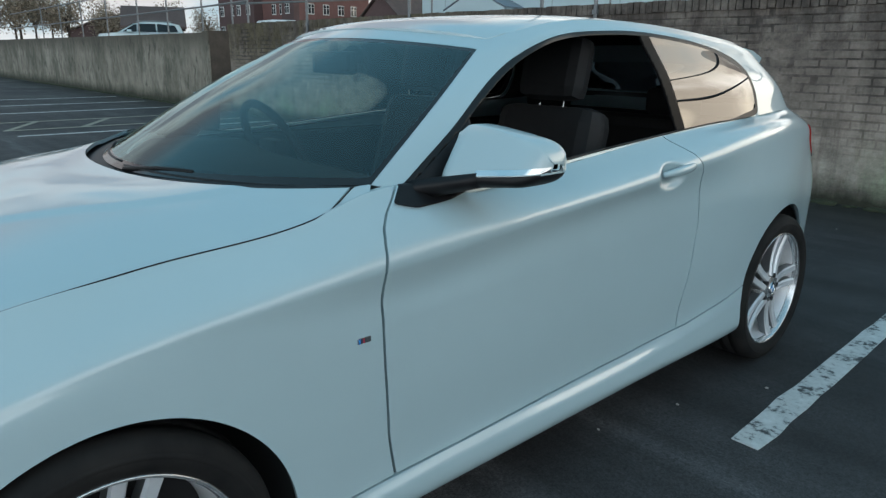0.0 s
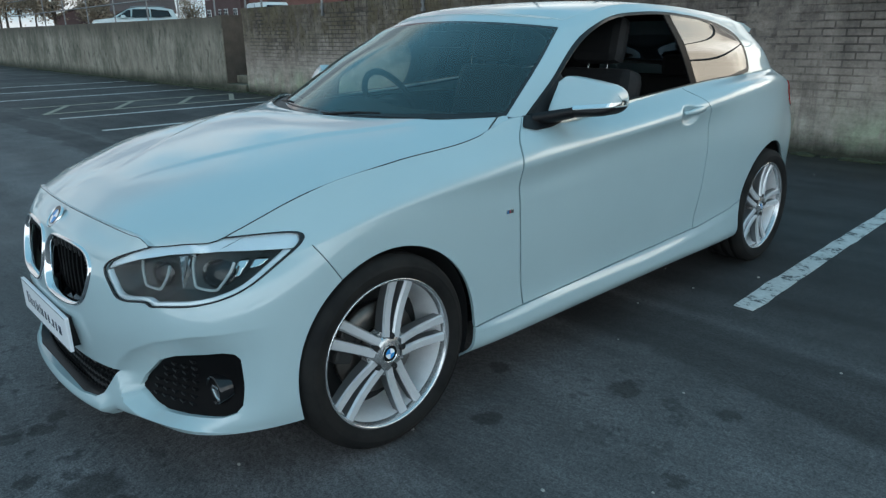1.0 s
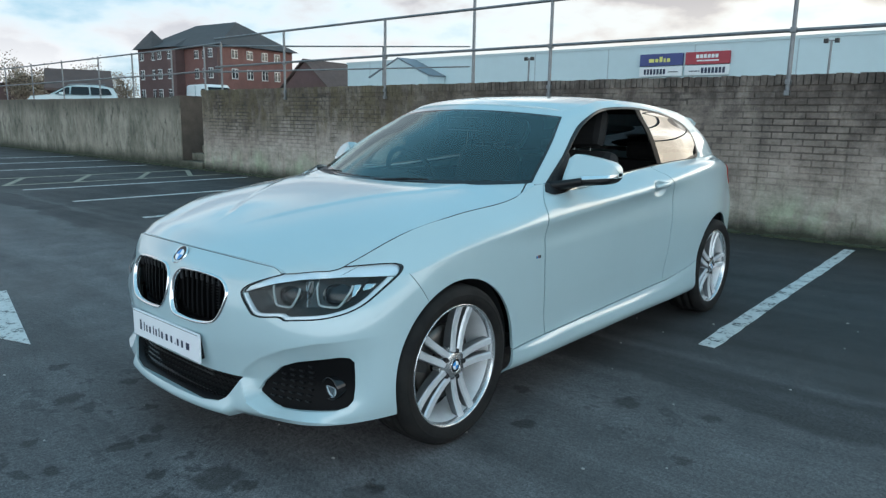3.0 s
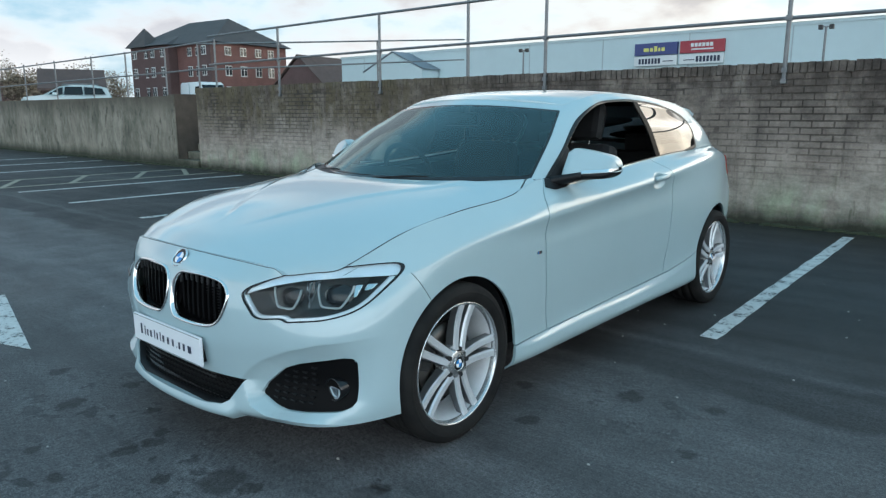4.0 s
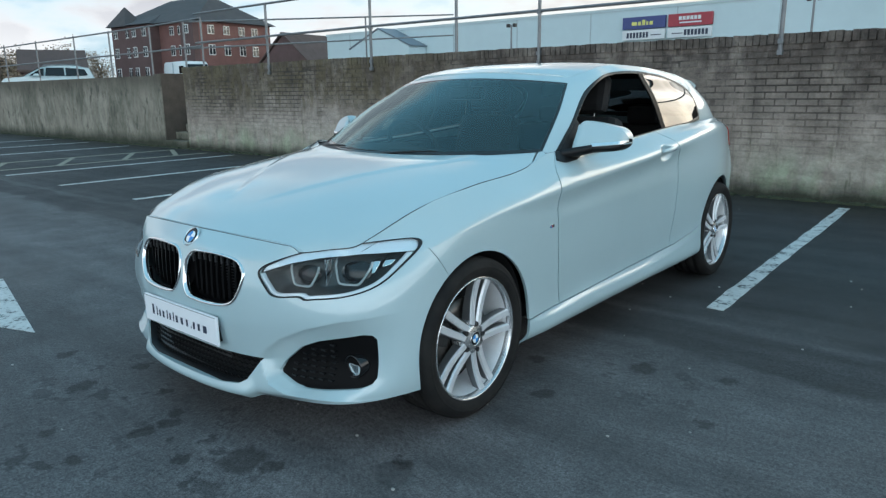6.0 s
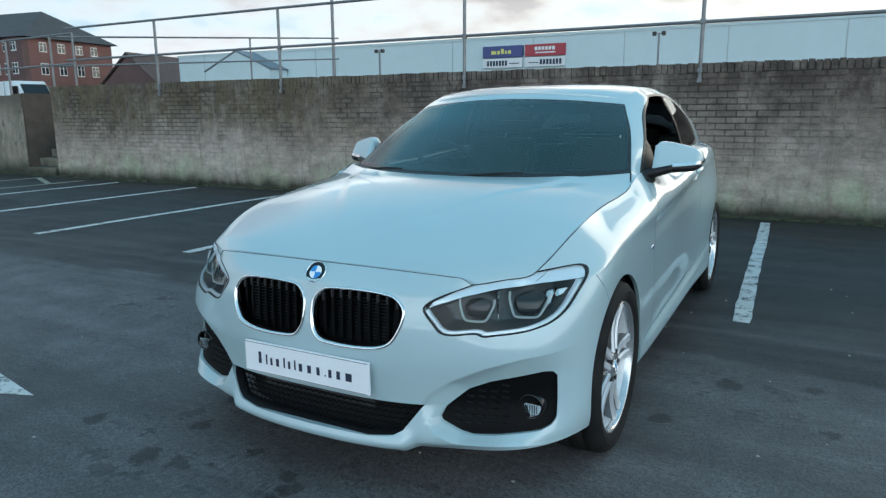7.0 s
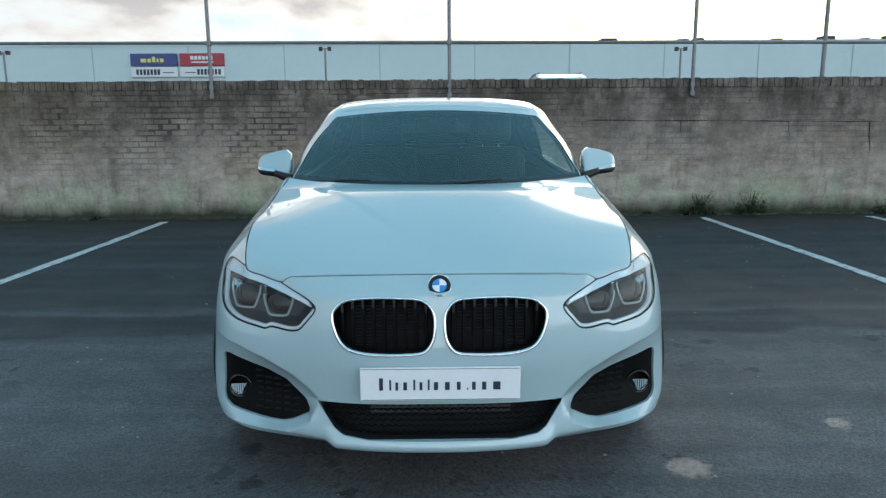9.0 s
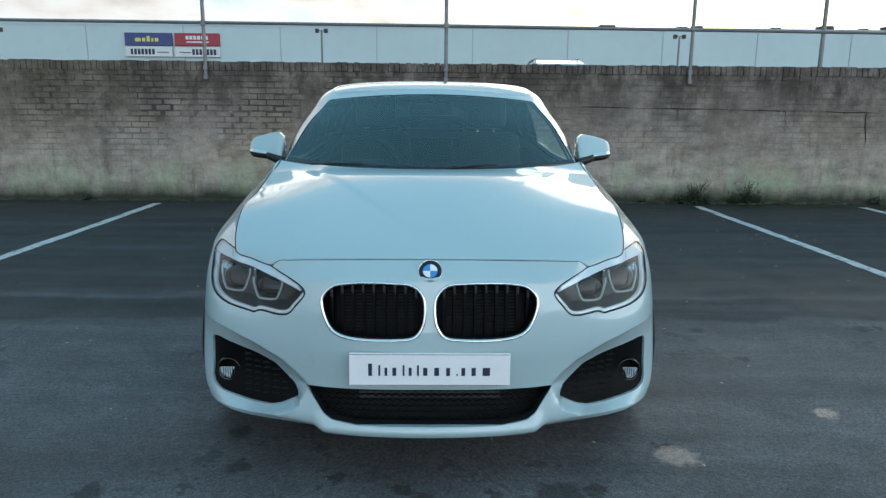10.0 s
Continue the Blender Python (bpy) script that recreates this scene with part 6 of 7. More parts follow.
# ---- fog-lamp pods ----
for sx in (1, -1):
    tw = (lambda b: mirrored(b)) if sx < 0 else (lambda b: b)
    pod = part("fog_light_pod", tw(patch(FOG_POD, 0.014, 0.004).bm()), SLAT_BLACK, car, "black textured fog-lamp panel", True)
    ribs = bmesh.new()
    for x in (0.50, 0.535, 0.57, 0.605, 0.64):
        for k in range(9):
            z = 0.25 + k * 0.021
            if poly_sd(FOG_POD, np.array([[x, z]]))[0] < -0.018:
                y = on_front(x, z).y + 0.014
                add_box(ribs, x - 0.012, x + 0.012, y - 0.006, y + 0.004, z - 0.003, z + 0.003)
    part("ribs", tw(ribs), BLACK_PLASTIC, pod)
    cx, cz = 0.718, 0.330
    cy = on_front(cx, cz).y + 0.003
    part("bezel", tw(lathe([(0.035, 0.044), (-0.002, 0.043), (-0.007, 0.040), (0.002, 0.036), (0.02, 0.032)], "y", 32, (cx, cy, cz))), GLOSS_BLACK, pod, "", True)
    def lower_half(b):
        bmesh.ops.bisect_plane(b, geom=[*b.verts, *b.edges, *b.faces], plane_co=(cx, cy, cz + 0.007), plane_no=(0, 0.1, 1), clear_outer=True)
        return b

    part("reflector", tw(lower_half(lathe([(0.004, 0.001), (0.003, 0.018), (0.000, 0.033)], "y", 28, (cx, cy, cz)))), SILVER, pod, "bright fog lamp reflector", True)
    for dx in (-0.020, -0.012, -0.004, 0.004, 0.012, 0.020):
        part("reflector_rib", tw(box(cx + dx - 0.0012, cx + dx + 0.0012, cy - 0.002, cy + 0.003, cz - 0.028 + abs(dx) * 0.35, cz + 0.006, 0.0005)), DARK_CHROME, pod)
    lens = part("lens", tw(lower_half(lathe([(-0.008, 0.001), (-0.007, 0.016), (-0.004, 0.028), (0.003, 0.035)], "y", 28, (cx, cy, cz)))), LENS_GLASS, pod, "clear lens", True)
    lens.visible_shadow = False

# ---- headlights ----
BROW = [(.422, .652), (.434, .672), (.535, .724), (.617, .75), (.694, .765), (.76, .77), (.86, .76), (.86, .716), (.79, .717), (.70, .718), (.60, .707), (.52, .689), (.45, .664)]
TURN = ([(.742, .688), (.762, .690), (.758, .652), (.742, .650)], [(.770, .690), (.796, .690), (.788, .674), (.770, .670)])
BROW_FOOT = line_x([(.40, .640), (.45, .660), (.52, .685), (.60, .703), (.70, .714), (.79, .713), (.86, .712)])
for sx in (1, -1):
    tw = (lambda b: mirrored(b)) if sx < 0 else (lambda b: b)
    bowl = shell.keep(lambda v: 0.006 - lamp_field(v))
    bowl = Sheet(bowl.v.copy(), bowl.f)
    depth = np.clip(-lamp_field(bowl.v) / 0.03, 0, 1)
    bowl.v[:, :3] += inward(bowl.v) * (0.008 + 0.062 * depth)[:, None]
    h = part("headlight", tw(bowl.bm()), LAMP_BLACK, car, "headlight with two ringed lamps behind a clear lens", True)
    brow = shell.keep(lambda v: np.where(v[:, 1] < 0.1, -poly_sd(BROW, v[:, [0, 2]]), -1.0)).keep(lambda v: -lamp_field(v) - 0.002)
    lift = np.clip(-poly_sd(HEADLIGHT, brow.v[:, [0, 2]]) / 0.04, 0, 1)
    brow.v[:, :3] += inward(brow.v) * (0.007 - 0.003 * lift)[:, None]
    part("brow", tw(brow.bm(fold_in(0.02))), SILVER, h, "bright silver eyebrow strip", True)
    chin = shell.keep(lambda v: -lamp_field(v) - 0.002).keep(lambda v: lamp_field(v) + 0.0105).keep(lambda v: BROW_FOOT(v[:, 0]) - v[:, 2])
    chin.v[:, :3] += inward(chin.v) * 0.007
    part("chin", tw(chin.bm(fold_in(0.012))), SILVER, h, "silver lower strip", True)
    for shape in TURN:
        turn = shell.keep(lambda v: np.where(v[:, 1] < 0.1, -poly_sd(shape, v[:, [0, 2]]), -1.0)).keep(lambda v: -lamp_field(v) - 0.016)
        turn.v[:, :3] += inward(turn.v) * 0.026
        part("turn_reflector", tw(turn.bm(fold_in(0.02))), CHROME, h, "chrome indicator reflector", True)
    for cx, cz, rx, rz in ((0.552, 0.643, 0.048, 0.042), (0.688, 0.654, 0.052, 0.047)):
        def at_lens(a, b, back):
            mid_ = on_front(cx, cz).y
            return (cx + rx * a, mid_ + 0.55 * (on_front(cx + rx * a, cz + rz * b).y - mid_) + back, cz + rz * b)

        guide = curve([at_lens(a, b, 0.030) for a, b in ((-1.10, 0.85), (-1.08, 0.45), (-1.0, 0.1), (-0.70, -0.66), (-0.58, -0.76), (0.58, -0.76), (0.70, -0.66), (1.0, 0.1), (1.08, 0.45), (1.10, 0.85))], 48)
        part("light_ring", tw(tube([tuple(p) for p in guide], 0.0042, 8)), LIGHT_GUIDE, h, "frosted light ring", True)
        dome = []
        for i_ in range(9):
            for k_ in range(24):
                a_ = k_ * math.tau / 24
                p_ = at_lens(i_ / 8 * 0.97 * math.cos(a_), i_ / 8 * 0.82 * math.sin(a_), 0.042 + 0.012 * (i_ / 8) ** 2)
                dome.append(p_)
        quads = [(i_ * 24 + k_, i_ * 24 + (k_ + 1) % 24, i_ * 24 + 24 + (k_ + 1) % 24, i_ * 24 + 24 + k_) for i_ in range(8) for k_ in range(24)]
        part("projector_lens", tw(bmesh_from(dome, quads)), LAMP_DOME, h, "dark bulging projector lens", True)
    part("divider", tw(box(0.602, 0.610, -0.52, -0.46, 0.605, 0.70, 0.002)), CHROME, h)
    seal = shell.keep(lambda v: 0.0018 - lamp_field(v)).keep(lambda v: lamp_field(v) + 0.0018)
    seal.v[:, :3] -= inward(seal.v) * 0.0015
    part("seal", tw(seal.bm(fold_in(0.006))), GLOSS_BLACK, h, "black seal", True)
    lens = part("lens", tw(shell.keep(lambda v: -lamp_field(v) - 0.003).bm()), LENS_GLASS, h, "clear headlight lens", True)
    lens.visible_shadow = False

# ---- number-plate board, badges, tow-eye cover ----
py = -0.745
plate = part("plate", box(-0.26, 0.26, py - 0.006, py + 0.006, 0.366, 0.477, 0.003), PLATE_WHITE, car, "white plastic plate board with a row of dark lettering bars")
part("plate_holder", box(-0.235, 0.235, py + 0.0065, -0.70, 0.372, 0.470, 0.004), BLACK_PLASTIC, plate)
part("border", merge(box(-0.257, 0.257, py - 0.0072, py - 0.0062, 0.4725, 0.4745), box(-0.257, 0.257, py - 0.0072, py - 0.0062, 0.3685, 0.3705)), GALV, plate)
tx = -0.200
for w, h in ((.026, .046), (.015, .040), (.020, .030), (.026, .030), (.015, .040), (.021, .030), (.015, .040), (.029, .030), (.031, .030), (.026, .030),
                      (.012, .007), (.026, .030), (.029, .030), (.047, .030)):
    part("lettering_bar", box(tx + 0.002, tx + 0.002 + (w - 0.004) * 0.55, py - 0.0073, py - 0.0063, 0.402, 0.402 + h * 0.9), INK, plate)
    tx += w * 1.17 + 0.0022


def roundel(parent, m, r, name="badge"):
    """Round enamel badge: dark ring, blue and white quarters, chrome rim. Faces local -y."""
    rim = part(name, lathe([(0.004, r * 1.0), (-0.003, r * 0.99), (-0.004, r * 0.95), (-0.001, r * 0.92)], "y", 36), CHROME, parent, "round blue, white and black badge", True)
    rim.matrix_local = m
    part("ring", lathe([(-0.0012, r * 0.93), (-0.002, r * 0.60), (0.0, r * 0.58)], "y", 36), GLOSS_BLACK, rim)
    for k in range(4):
        b = bmesh.new()
        c = b.verts.new((0, -0.0034, 0))
        arc = [b.verts.new((r * 0.59 * math.cos(a), -0.0024, r * 0.59 * math.sin(a))) for a in np.linspace(k * math.pi / 2, (k + 1) * math.pi / 2, 9)]
        for p, q in zip(arc, arc[1:]):
            b.faces.new((c, q, p))
        part("quarter", b, ROUNDEL_BLUE if k % 2 else ROUNDEL_WHITE, rim)
    return rim


bp = on_front(0.0, 0.729)
roundel(car, Matrix.Translation((0, bp.y - 0.004, 0.729)) @ Matrix.Rotation(radians(-38), 4, "X"), 0.040)
tow = [(-0.412 + 0.029 * math.cos(a), 0.430 + 0.029 * math.sin(a)) for a in np.linspace(0, math.tau, 40, endpoint=False)]
part("tow_eye_cover", surround(tow, [(0.0009, 0.0008), (0.0009, -0.0006), (-0.0009, -0.0006), (-0.0009, 0.0008)]), SHED_SEAM, car, "round tow-eye cover")
for sx in (1, -1):
    mp = on_side(0.545, 0.678)
    tag = part("wing_badge", box(mp.x - 0.004, mp.x + 0.003, 0.528, 0.564, 0.672, 0.686, 0.002) if sx > 0 else mirrored(box(mp.x - 0.004, mp.x + 0.003, 0.528, 0.564, 0.672, 0.686, 0.002)), CHROME, car, "small chrome wing badge with three stripes")
    for k, mt in enumerate((ROUNDEL_BLUE, INK, STRIPE_RED)):
        b = box(mp.x + 0.0032, mp.x + 0.0042, 0.531 + k * 0.0055, 0.535 + k * 0.0055, 0.6735, 0.6845)
        part("stripe", b if sx > 0 else mirrored(b), mt, tag)

# ---- mirrors ----
def mirror_sheet():
    nu, na = 30, 44
    g = np.zeros((nu, na, 5))
    for i, u in enumerate(np.concatenate([[0.0], np.linspace(0, 1, nu - 1)])):
        x = 0.792 + 0.206 * u
        shrink = math.sqrt(max(0.0, 1 - max(0, (u - 0.74) / 0.265) ** 2.4)) * (0.84 + 0.16 * smooth(np.array(u / 0.12)))
        shrink *= 0.01 if i == 0 else 1.0      # closes the inner end
        top = 1.122 - 0.036 * u ** 1.7 - 0.012 * max(0.0, 1 - u / 0.15)
        bot = 0.964 + 0.030 * u
        zc, hz = (top + bot) / 2 - 0.012 * u, (top - bot) / 2 * shrink
        yc, hy = 0.905 + 0.10 * u, 0.085 * shrink ** 0.7
        for j, a in enumerate(np.linspace(0, math.tau, na)):
            ca, sa = math.cos(a), math.sin(a)
            e = 0.52
            z = zc + hz * math.copysign(abs(sa) ** e, sa)
            rake = 0.62 * max(0.0, z - 0.99) * max(0.0, -ca) ** 0.7      # the face leans back
            g[i, j, :3] = (x, yc + hy * math.copysign(abs(ca) ** e, ca) + rake, z)
    return Sheet.grid(g)


ms_ = mirror_sheet()
for sx, dr in ((1, door_l), (-1, door_r)):
    tw = (lambda b: mirrored(b)) if sx < 0 else (lambda b: b)
    rise = lambda v: 0.996 + 0.018 * (v[:, 0] - 0.79) / 0.2
    cap = ms_.keep(lambda v: v[:, 2] - rise(v)).keep(lambda v: 0.983 + 0.11 * (v[:, 0] - 0.82) / 0.18 - v[:, 1])
    low = ms_.keep(lambda v: rise(v) - 0.002 - v[:, 2])
    rear = ms_.keep(lambda v: v[:, 1] - 0.985 - 0.11 * (v[:, 0] - 0.82) / 0.18).keep(lambda v: v[:, 2] - rise(v))
    m = part("door_mirror", tw(cap.bm(lambda p: np.stack([0 * p[:, 0], 0 * p[:, 0], np.full(len(p), -0.004)], 1))), PAINT, dr, "white door mirror with a black base", True)
    part("mirror_base", tw(low.bm()), BLACK_PLASTIC, m, "black lower shell", True)
    part("mirror_rim", tw(rear.bm()), BLACK_PLASTIC, m, "", True)
    led = ms_.keep(lambda v: v[:, 2] - rise(v) - 0.001).keep(lambda v: rise(v) + 0.014 - v[:, 2]).keep(lambda v: v[:, 0] - 0.872).keep(lambda v: 0.945 + 0.1 * (v[:, 0] - 0.82) / 0.18 - v[:, 1])
    led.v[:, 1] -= 0.0035
    led.v[:, 0] += 0.001
    part("indicator", tw(led.bm()), CHROME, m, "thin clear indicator strip", True)
    part("mirror_glass", tw(box(0.86, 0.93, 1.000, 1.004, 1.022, 1.075, 0.003)), CHROME, m, "mirror glass")
    arm = bmesh.new()
    rows_ = []
    for u in np.linspace(0, 1, 7):
        x_, ya, yb = 0.762 + 0.115 * u, 0.735 + 0.115 * u, 0.90 + 0.075 * u
        za, zb = 0.940 + 0.036 * u, 0.990 + 0.022 * u
        rows_.append([arm.verts.new(q) for q in ((x_, ya, (za + zb) / 2), (x_, ya + 0.02, zb), (x_, yb - 0.02, zb), (x_, yb, (za + zb) / 2), (x_, yb - 0.03, za), (x_, ya + 0.03, za))])
    for p_, q_ in zip(rows_, rows_[1:]):
        for i_ in range(6):
            arm.faces.new((p_[i_], p_[(i_ + 1) % 6], q_[(i_ + 1) % 6], q_[i_]))
    arm.faces.new(rows_[0][::-1]), arm.faces.new(rows_[-1])
    bmesh.ops.recalc_face_normals(arm, faces=arm.faces)
    part("arm", tw(arm), BLACK_PLASTIC, m, "black mirror arm", True)
both("mirror_sail", sail_panel, BLACK_PLASTIC, "black triangle at the window's front corner", lip=0.01)
low_sail = shell.keep(lambda v: np.where(v[:, 0] > 0.5, -poly_sd([(.685, .948), (.735, .992), (1.0, .99), (1.0, .957), (.85, .938), (.74, .934)], v[:, 1:3]), -1))
low_sail.v[:, 0] += 0.004
low_sail.v[:, 2] += 0.003
both("sail_foot", low_sail, BLACK_PLASTIC, "", lip=0.012)

# ---- door handles, sill strip, window seals ----
for sx, dr in ((1, door_l), (-1, door_r)):
    tw = (lambda b: mirrored(b)) if sx < 0 else (lambda b: b)
    hx = on_side(1.92, 0.922).x
    b = bmesh.new()
    rows = []
    for k in range(15):
        u = k / 14
        y, z = 1.705 + 0.195 * u, 0.917 + 0.012 * u
        out = 0.026 * math.sin(math.pi * min(1, max(0, u * 0.92 + 0.04))) ** 0.45
        hz = 0.0145 * (math.sin(math.pi * (0.06 + 0.88 * u)) ** 0.35)
        rows.append([b.verts.new((hx - 0.012 + out * f + 0.006, y, z + hz * q)) for f, q in ((0.35, -1), (0.9, -0.9), (1.1, 0.0), (0.9, 0.9), (0.35, 1))])
    for r0, r1 in zip(rows, rows[1:]):
        for q in range(4):
            b.faces.new((r0[q], r0[q + 1], r1[q + 1], r1[q]))
        b.faces.new((r0[4], r0[0], r1[0], r1[4]))
    b.faces.new(rows[0][::-1]), b.faces.new(rows[-1])
    bmesh.ops.recalc_face_normals(b, faces=b.faces)
    part("door_handle", tw(b), PAINT, dr, "white door handle", True)

# ---- cowl, wipers ----
n = 41
cw = bmesh.new()
r0, r1, r2 = [], [], []
for u in np.linspace(-1, 1, n):
    a = abs(u)
    x = 0.745 * u
    ye = BON_C[-1][1] + (BON_E[-1][1] - BON_C[-1][1]) * a ** 2.3
    ze = BON_C[-1][2] + (BON_E[-1][2] - BON_C[-1][2]) * a ** 2.6
    hit = green_tree.ray_cast(Vector((abs(x), -2, 0.992)), Vector((0, 1, 0)))[0]
    yb = hit.y if hit else 0.68
    r0.append(cw.verts.new((x, ye - 0.03, ze - 0.022)))
    r1.append(cw.verts.new((x, ye + 0.01, ze - 0.018)))
    r2.append(cw.verts.new((x, yb + 0.012, 0.990)))
for p, q in ((r0, r1), (r1, r2)):
    for i in range(n - 1):
        cw.faces.new((p[i], p[i + 1], q[i + 1], q[i]))
part("cowl", cw, BLACK_PLASTIC, car, "black plastic cowl below the windscreen", True)


def on_screen(x, z):
    h = green_tree.ray_cast(Vector((abs(x), -2, z)), Vector((0, 1, 0)))[0]
    return Vector((x, h.y, h.z))


for x0, x1, zt in ((-0.62, -0.02, 0.012), (0.02, 0.60, 0.008)):
    w = part("wiper", tube([tuple(on_screen(x0 + (x1 - x0) * k / 10, 0.985 + zt) + Vector((0, -0.03, -0.020))) for k in range(11)], 0.0060, 6), BLACK_PLASTIC, car, "black windscreen wiper", True)
    a = on_screen(x0 + 0.04, 0.992)
    b_ = on_screen((x0 + x1) / 2, 1.004)
    part("wiper_arm", tube([tuple(a + Vector((0, -0.045, -0.020))), tuple((a + b_) / 2 + Vector((0, -0.036, -0.014))), tuple(b_ + Vector((0, -0.03, -0.018)))], 0.006, 6), BLACK_PLASTIC, w, "", True)

# ---- tail: lamps, spoiler, fin ----
tl = shell.keep(lambda v: np.where(v[:, 1] > 2.8, -poly_sd([(3.10, .985), (3.42, .975), (3.5, .90), (3.5, .80), (3.30, .80), (3.16, .86)], v[:, 1:3]), -1))
tl.v[:, 0] += 0.004
tl.v[:, 1] += 0.004
both("tail_light", tl, RED_LENS, "red tail lamp", lip=0.01)
sp = bmesh.new()
rows = []
for u in np.linspace(-1, 1, 31):
    a = abs(u)
    x = 0.575 * u
    y1 = 3.15 - 0.20 * a ** 2.5
    y0 = 2.86 - 0.10 * a ** 2
    zt = 1.368 - 0.046 * (0.55 * a ** 2 + 0.45 * a ** 5)
    rows.append([sp.verts.new(p) for p in ((x, y0, zt - 0.006), (x, (y0 + y1) / 2, zt - 0.016), (x, y1, zt - 0.046), (x, y1 - 0.03, zt - 0.085), (x, y0, zt - 0.12))])
for p, q in zip(rows, rows[1:]):
    for k in range(5):
        sp.faces.new((p[k], p[(k + 1) % 5], q[(k + 1) % 5], q[k]))
sp.faces.new(rows[0]), sp.faces.new(rows[-1][::-1])
bmesh.ops.recalc_face_normals(sp, faces=sp.faces)
sharp(part("roof_spoiler", sp, PAINT, car, "white roof spoiler", True))
fin = bmesh.new()
rows = []
for k in range(8):
    u = k / 7
    hgt, wd = 0.045 * u ** 0.7 * (1 if u < 0.95 else 0.9), 0.028 * math.sin(math.pi * (0.12 + 0.8 * u))
    y = 2.60 + 0.15 * u
    z = 1.385 - 0.075 * max(0, y - 2.6)
    rows.append([fin.verts.new(p) for p in ((-wd, y, z - 0.004), (-wd * 0.3, y, z + hgt), (wd * 0.3, y, z + hgt), (wd, y, z - 0.004))])
for p, q in zip(rows, rows[1:]):
    for i in range(3):
        fin.faces.new((p[i], p[i + 1], q[i + 1], q[i]))
fin.faces.new(rows[-1]), fin.faces.new(rows[0][::-1])
part("aerial_fin", fin, PAINT, car, "small white aerial fin", True)

# ---- wheels ----
def make_wheel():
    """A wheel in its own axes: x outwards, centre plane at x = 0."""
    root = new("wheel", mesh_of("wheel", [], []))
    root["label"] = "silver five-twin-spoke alloy wheel with a low tyre"
    prof = [(-.100, .240), (-.112, .255), (-.117, .278), (-.113, .301), (-.098, .3155), (-.080, .3205), (-.062, .3215), (-.060, .314), (-.050, .314), (-.048, .322), (-.006, .3225), (-.004, .314), (.006, .314),
            (.008, .3225), (.048, .322), (.050, .314), (.060, .314), (.062, .3215), (.080, .3205), (.098, .3155), (.113, .301), (.1175, .278), (.1135, .260), (.106, .250), (.100, .243)]
    tyre = part("tyre", lathe(prof, "x", 72), TYRE, root, "black low-profile tyre", True)
    # moulded bands on the side wall
    part("sidewall_band", lathe([(.1155, .291), (.1178, .288), (.1186, .283), (.1172, .279)], "x", 72), TYRE, tyre, "", True)
    rim = part("rim", lathe([(-.095, .232), (-.100, .242), (-.096, .244), (.101, .2475), (.1065, .2465), (.1075, .2425), (.1035, .2385), (.096, .2355), (.080, .2325)], "x", 72), ALLOY, root, "silver rim", True)
    part("barrel", lathe([(.080, .2325), (.074, .2305), (.03, .218), (-.085, .212)], "x", 72), BARREL_GREY, root, "dull grey rim barrel", True)
    for k in range(5):
        th = radians(75 + 72 * k)
        for s in (-1, 1):
            b = bmesh.new()
            rows = []
            for i in range(9):
                u = i / 8
                r = 0.052 + (0.2355 - 0.052) * u
                off = s * (0.0185 + 0.0140 * u ** 0.9)
                w = 0.0142 + 0.0024 * u
                face = 0.092 - 0.010 * math.sin(math.pi * u) + 0.003 * u
                back = face - 0.045 + 0.012 * u
                rows.append([b.verts.new((x, off + t_, r)) for x, t_ in ((back, -w * 1.15), (face - 0.008, -w), (face, -w * 0.72 + s * 0.001), (face, w * 0.72 + s * 0.001), (face - 0.008, w), (back, w * 1.15))])
            for p, q in zip(rows, rows[1:]):
                for i in range(6):
                    b.faces.new((p[i], p[(i + 1) % 6], q[(i + 1) % 6], q[i]))
            b.faces.new(rows[0][::-1]), b.faces.new(rows[-1])
            bmesh.ops.recalc_face_normals(b, faces=b.faces)
            bmesh.ops.rotate(b, cent=(0, 0, 0), matrix=Matrix.Rotation(th - math.pi / 2, 3, "X"), verts=b.verts)
            spoke = part("spoke", b, SPOKE_SILVER, rim, "", False)
            # faces turned away from the front take the painted-in shade
            spoke.data.materials.append(SPOKE_SIDE_SHADE)
            for p in spoke.data.polygons:
                p.material_index = 0 if p.normal.x > 0.35 else 1
        a2 = th + radians(36)
        part("wheel_bolt", lathe([(.0925, .001), (.0935, .0085), (.0945, .0098), (.075, .0105)], "x", 14, (0, 0.056 * math.cos(th), 0.056 * math.sin(th))), GROOVE, rim, "dark bolt hole", True)
        wb = box(.045, .083, -0.010, 0.010, .045, .078, .004)
        bmesh.ops.rotate(wb, cent=(0, 0, 0), matrix=Matrix.Rotation(a2 - math.pi / 2, 3, "X"), verts=wb.verts)
        part("web", wb, ALLOY, rim)
    part("hub", lathe([(.094, .030), (.091, .042), (.084, .060), (.055, .066), (.03, .066)], "x", 40), ALLOY, rim, "", True)
    roundel(root, Matrix.Translation((.0955, 0, 0)) @ Matrix.Rotation(radians(90), 4, "Z"), 0.029, "centre_cap")
    part("brake_disc", lathe([(.012, .06), (.030, .075), (.030, .152), (.006, .152), (.006, .06)], "x", 48), DISC, root, "steel brake disc", True)
    cal = box(-.01, .052, -.055, .055, .105, .172, .012)
    bmesh.ops.rotate(cal, cent=(0, 0, 0), matrix=Matrix.Rotation(radians(70), 3, "X"), verts=cal.verts)
    part("brake_caliper", cal, ALLOY_DARK, root, "grey brake caliper")
    part("hub_shadow", lathe([(-.03, .005), (-.03, .214)], "x", 40), GROOVE, root)
    return root


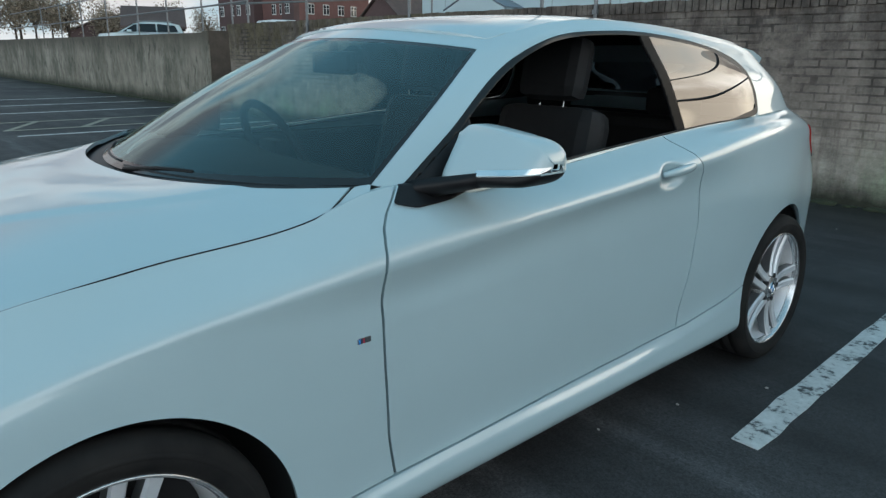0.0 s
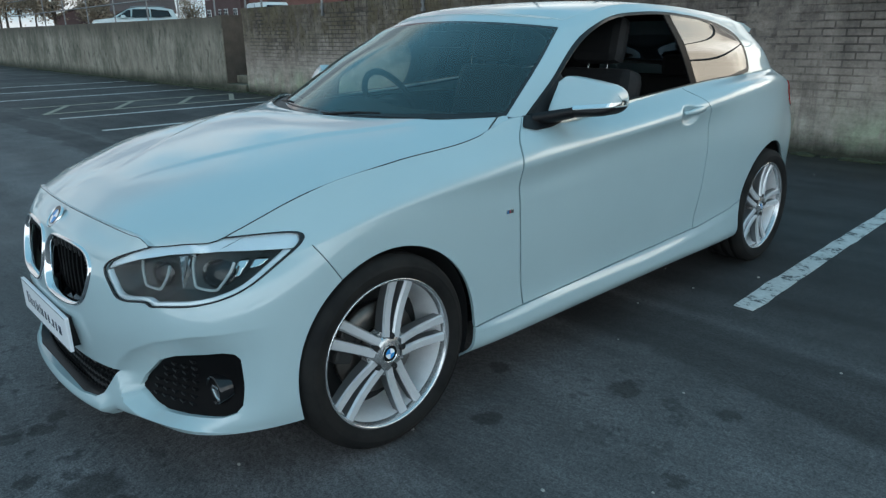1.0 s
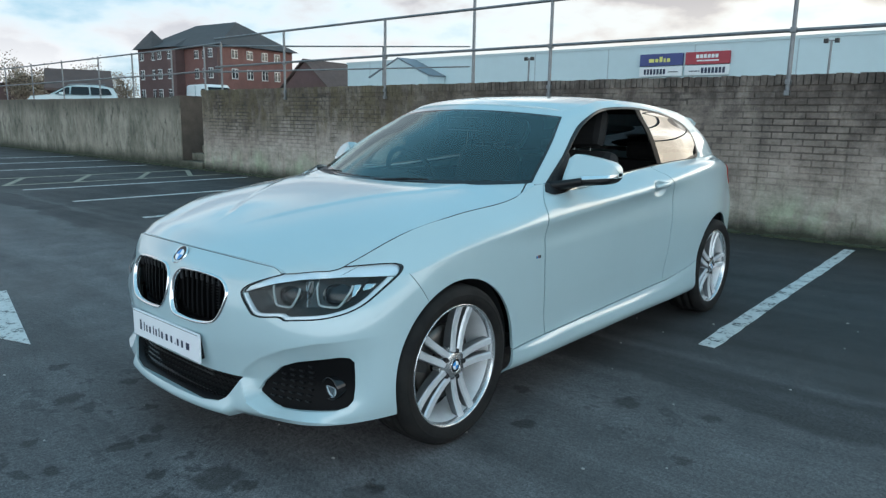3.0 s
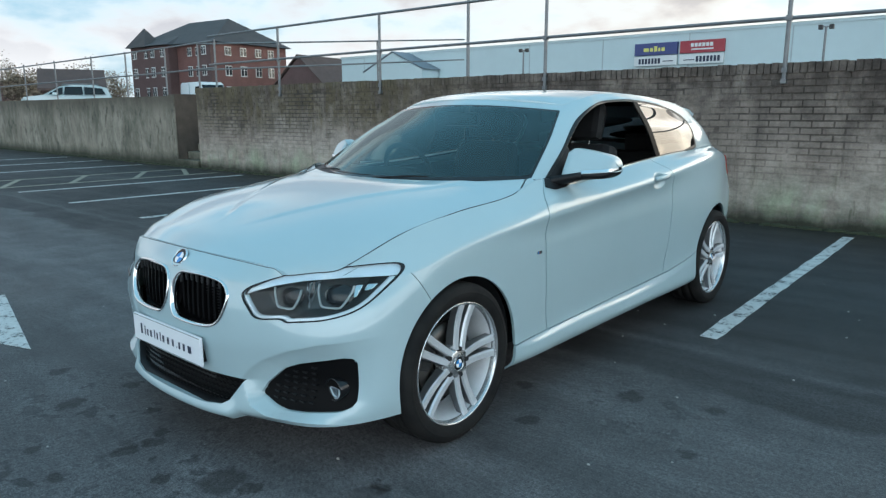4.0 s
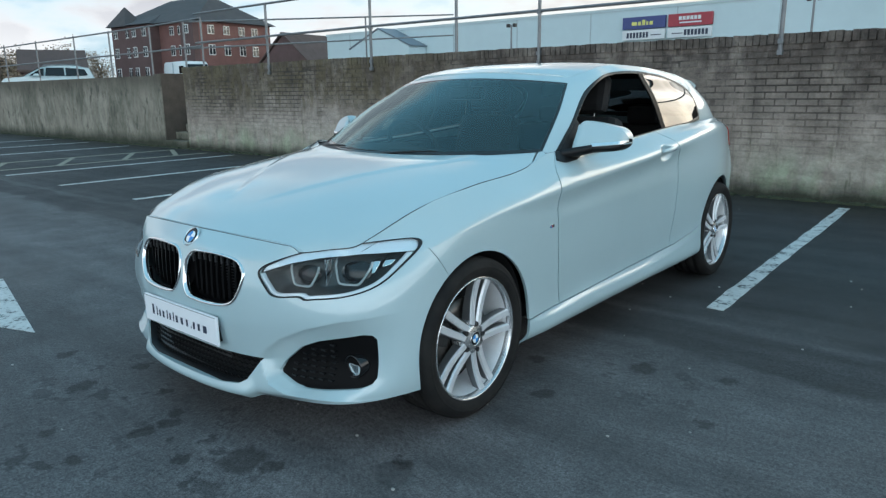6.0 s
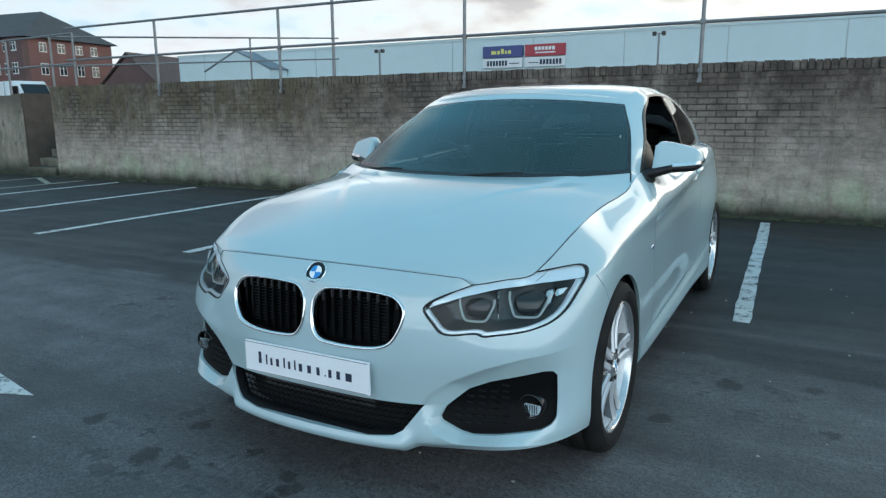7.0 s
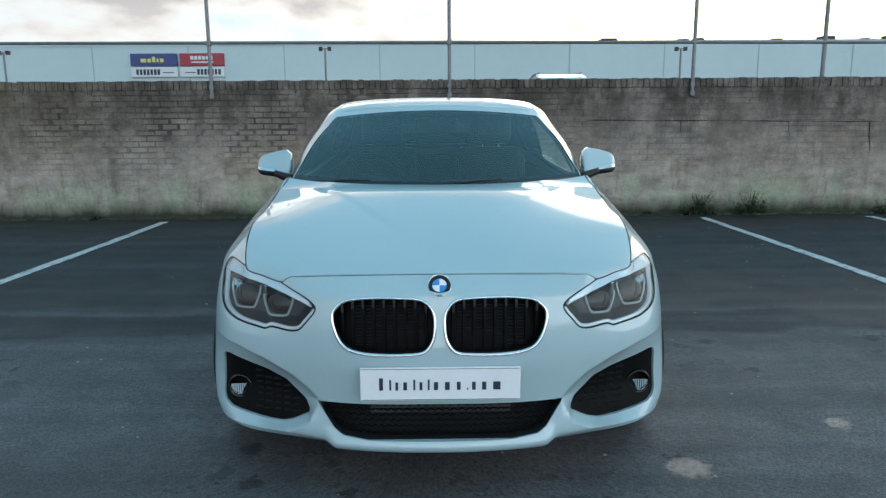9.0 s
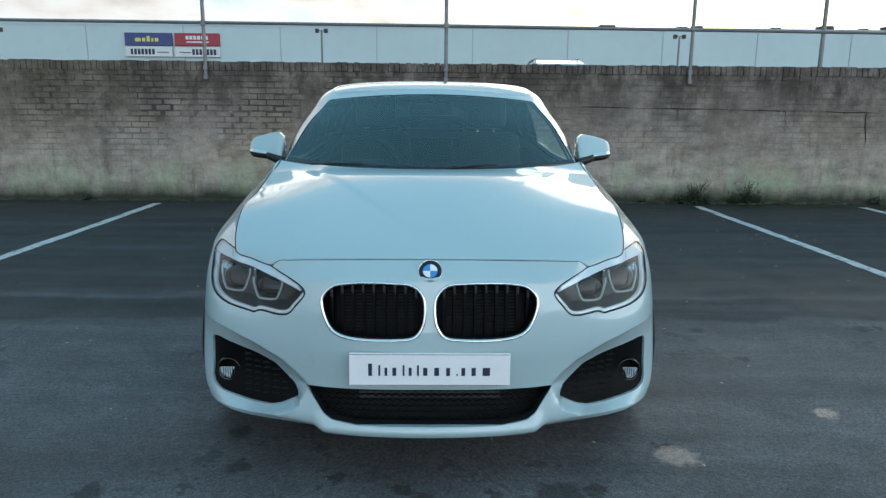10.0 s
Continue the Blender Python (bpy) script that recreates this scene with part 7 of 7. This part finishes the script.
def carry(ob, m):
    """Places a wheel under the car."""
    ob.parent = car
    ob.matrix_local = m
    return ob


wheel_fl = carry(make_wheel(), pose(0.766, 0, HUB))
for x, y, turn in ((-0.766, 0, 180), (0.772, WHEELBASE, 0), (-0.772, WHEELBASE, 180)):
    w = copy_thing(wheel_fl, pose(x, y, HUB, 0 if turn == 0 else 30, 0, turn))

# ---- cabin ----
cab = bmesh.new()
add_box(cab, -0.70, 0.70, 0.45, 3.1, 0.24, 0.29)
part("cabin_floor", cab, INTERIOR, car)
for sx in (-1, 1):
    part("door_card", box(sx * 0.735 - 0.025, sx * 0.735 + 0.025, 0.70, 2.75, 0.29, 0.945, 0.02), INTERIOR, car, "dark inner door trim")
inner_lining = Sheet(frame_sheet.v * np.array([0.965, 1, 1, 1, 1]) + np.array([0, 0, -0.008, 0, 0]), frame_sheet.f)
both("pillar_trim", inner_lining, LINING, "grey inner pillar trim", lip=0)
part("boot_wall", box(-0.68, 0.68, 3.0, 3.05, 0.29, 1.0), INTERIOR, car)
dash = bmesh.new()
rows = []
for u in np.linspace(-1, 1, 21):
    x, a = 0.70 * u, abs(u)
    y0 = 0.43 + 0.24 * a ** 2.2
    hood = 0.03 * math.exp(-((x + 0.37) / 0.16) ** 2)
    rows.append([dash.verts.new(p) for p in ((x, y0, 0.955), (x, y0 + 0.16, 0.962 + hood * 0.6), (x, 0.88, 0.945 + hood), (x, 0.95, 0.90), (x, 0.93, 0.60), (x, 0.86, 0.30))])
for p, q in zip(rows, rows[1:]):
    for i in range(5):
        dash.faces.new((p[i], q[i], q[i + 1], p[i + 1]))
bmesh.ops.recalc_face_normals(dash, faces=dash.faces)
part("dashboard", dash, INTERIOR, car, "black dashboard", True)
wheel_ring = [(-0.37 + 0.185 * math.cos(a), 1.02 - 0.185 * math.sin(a) * 0.42 , 0.93 + 0.185 * math.sin(a) * 0.90) for a in np.linspace(0, math.tau, 36, endpoint=False)]
st = part("steering_wheel", tube(wheel_ring, 0.016, 8, True), LEATHER, car, "black leather steering wheel", True)
part("steering_boss", box(-0.44, -0.30, 0.985, 1.04, 0.885, 0.965, 0.02), LEATHER, st)
for sx in (-1, 1):
    cx = 0.36 * sx
    seat = part("front_seat", box(cx - 0.25, cx + 0.25, 1.10, 1.62, 0.40, 0.58, 0.06), LEATHER, car, "black leather front seat")
    back = box(cx - 0.245, cx + 0.245, -0.07, 0.07, 0, 0.60, 0.06)
    for v in back.verts:
        k = v.co.z / 0.6
        v.co.x = cx + (v.co.x - cx) * (1.0 - 0.25 * max(0, k - 0.6))
    o = part("backrest", back, LEATHER, seat)
    o.matrix_local = pose(0, 1.62, 0.52, -16)
    hr = box(cx - 0.135, cx + 0.135, -0.05, 0.05, 0.635, 0.86, 0.045)
    o = part("headrest", hr, LEATHER, seat)
    o.matrix_local = pose(0, 1.62, 0.50, -12)
    for dx in (-0.055, 0.055):
        o = part("headrest_post", tube([(cx + dx, 0, 0.57), (cx + dx, 0, 0.68)], 0.0032, 8), DARK_CHROME, seat, "dark chrome headrest post")
        o.matrix_local = pose(0, 1.62, 0.51, -13)
part("rear_bench", merge(box(-0.62, 0.62, 2.05, 2.55, 0.40, 0.56, 0.05), box(-0.62, 0.62, 2.50, 2.66, 0.5, 1.02, 0.05)), LEATHER, car, "black rear bench")
for x in (-0.36, 0.36):
    part("rear_headrest", box(x - 0.12, x + 0.12, 2.56, 2.66, 1.02, 1.14, 0.03), LEATHER, car, "black rear headrest")
rv = part("interior_mirror", box(-0.12, 0.12, 1.04, 1.075, 1.21, 1.285, 0.017), BLACK_PLASTIC, car, "black interior mirror on its stalk")
part("stalk", box(-0.012, 0.012, 1.045, 1.07, 1.27, 1.325, 0.005), BLACK_PLASTIC, rv)
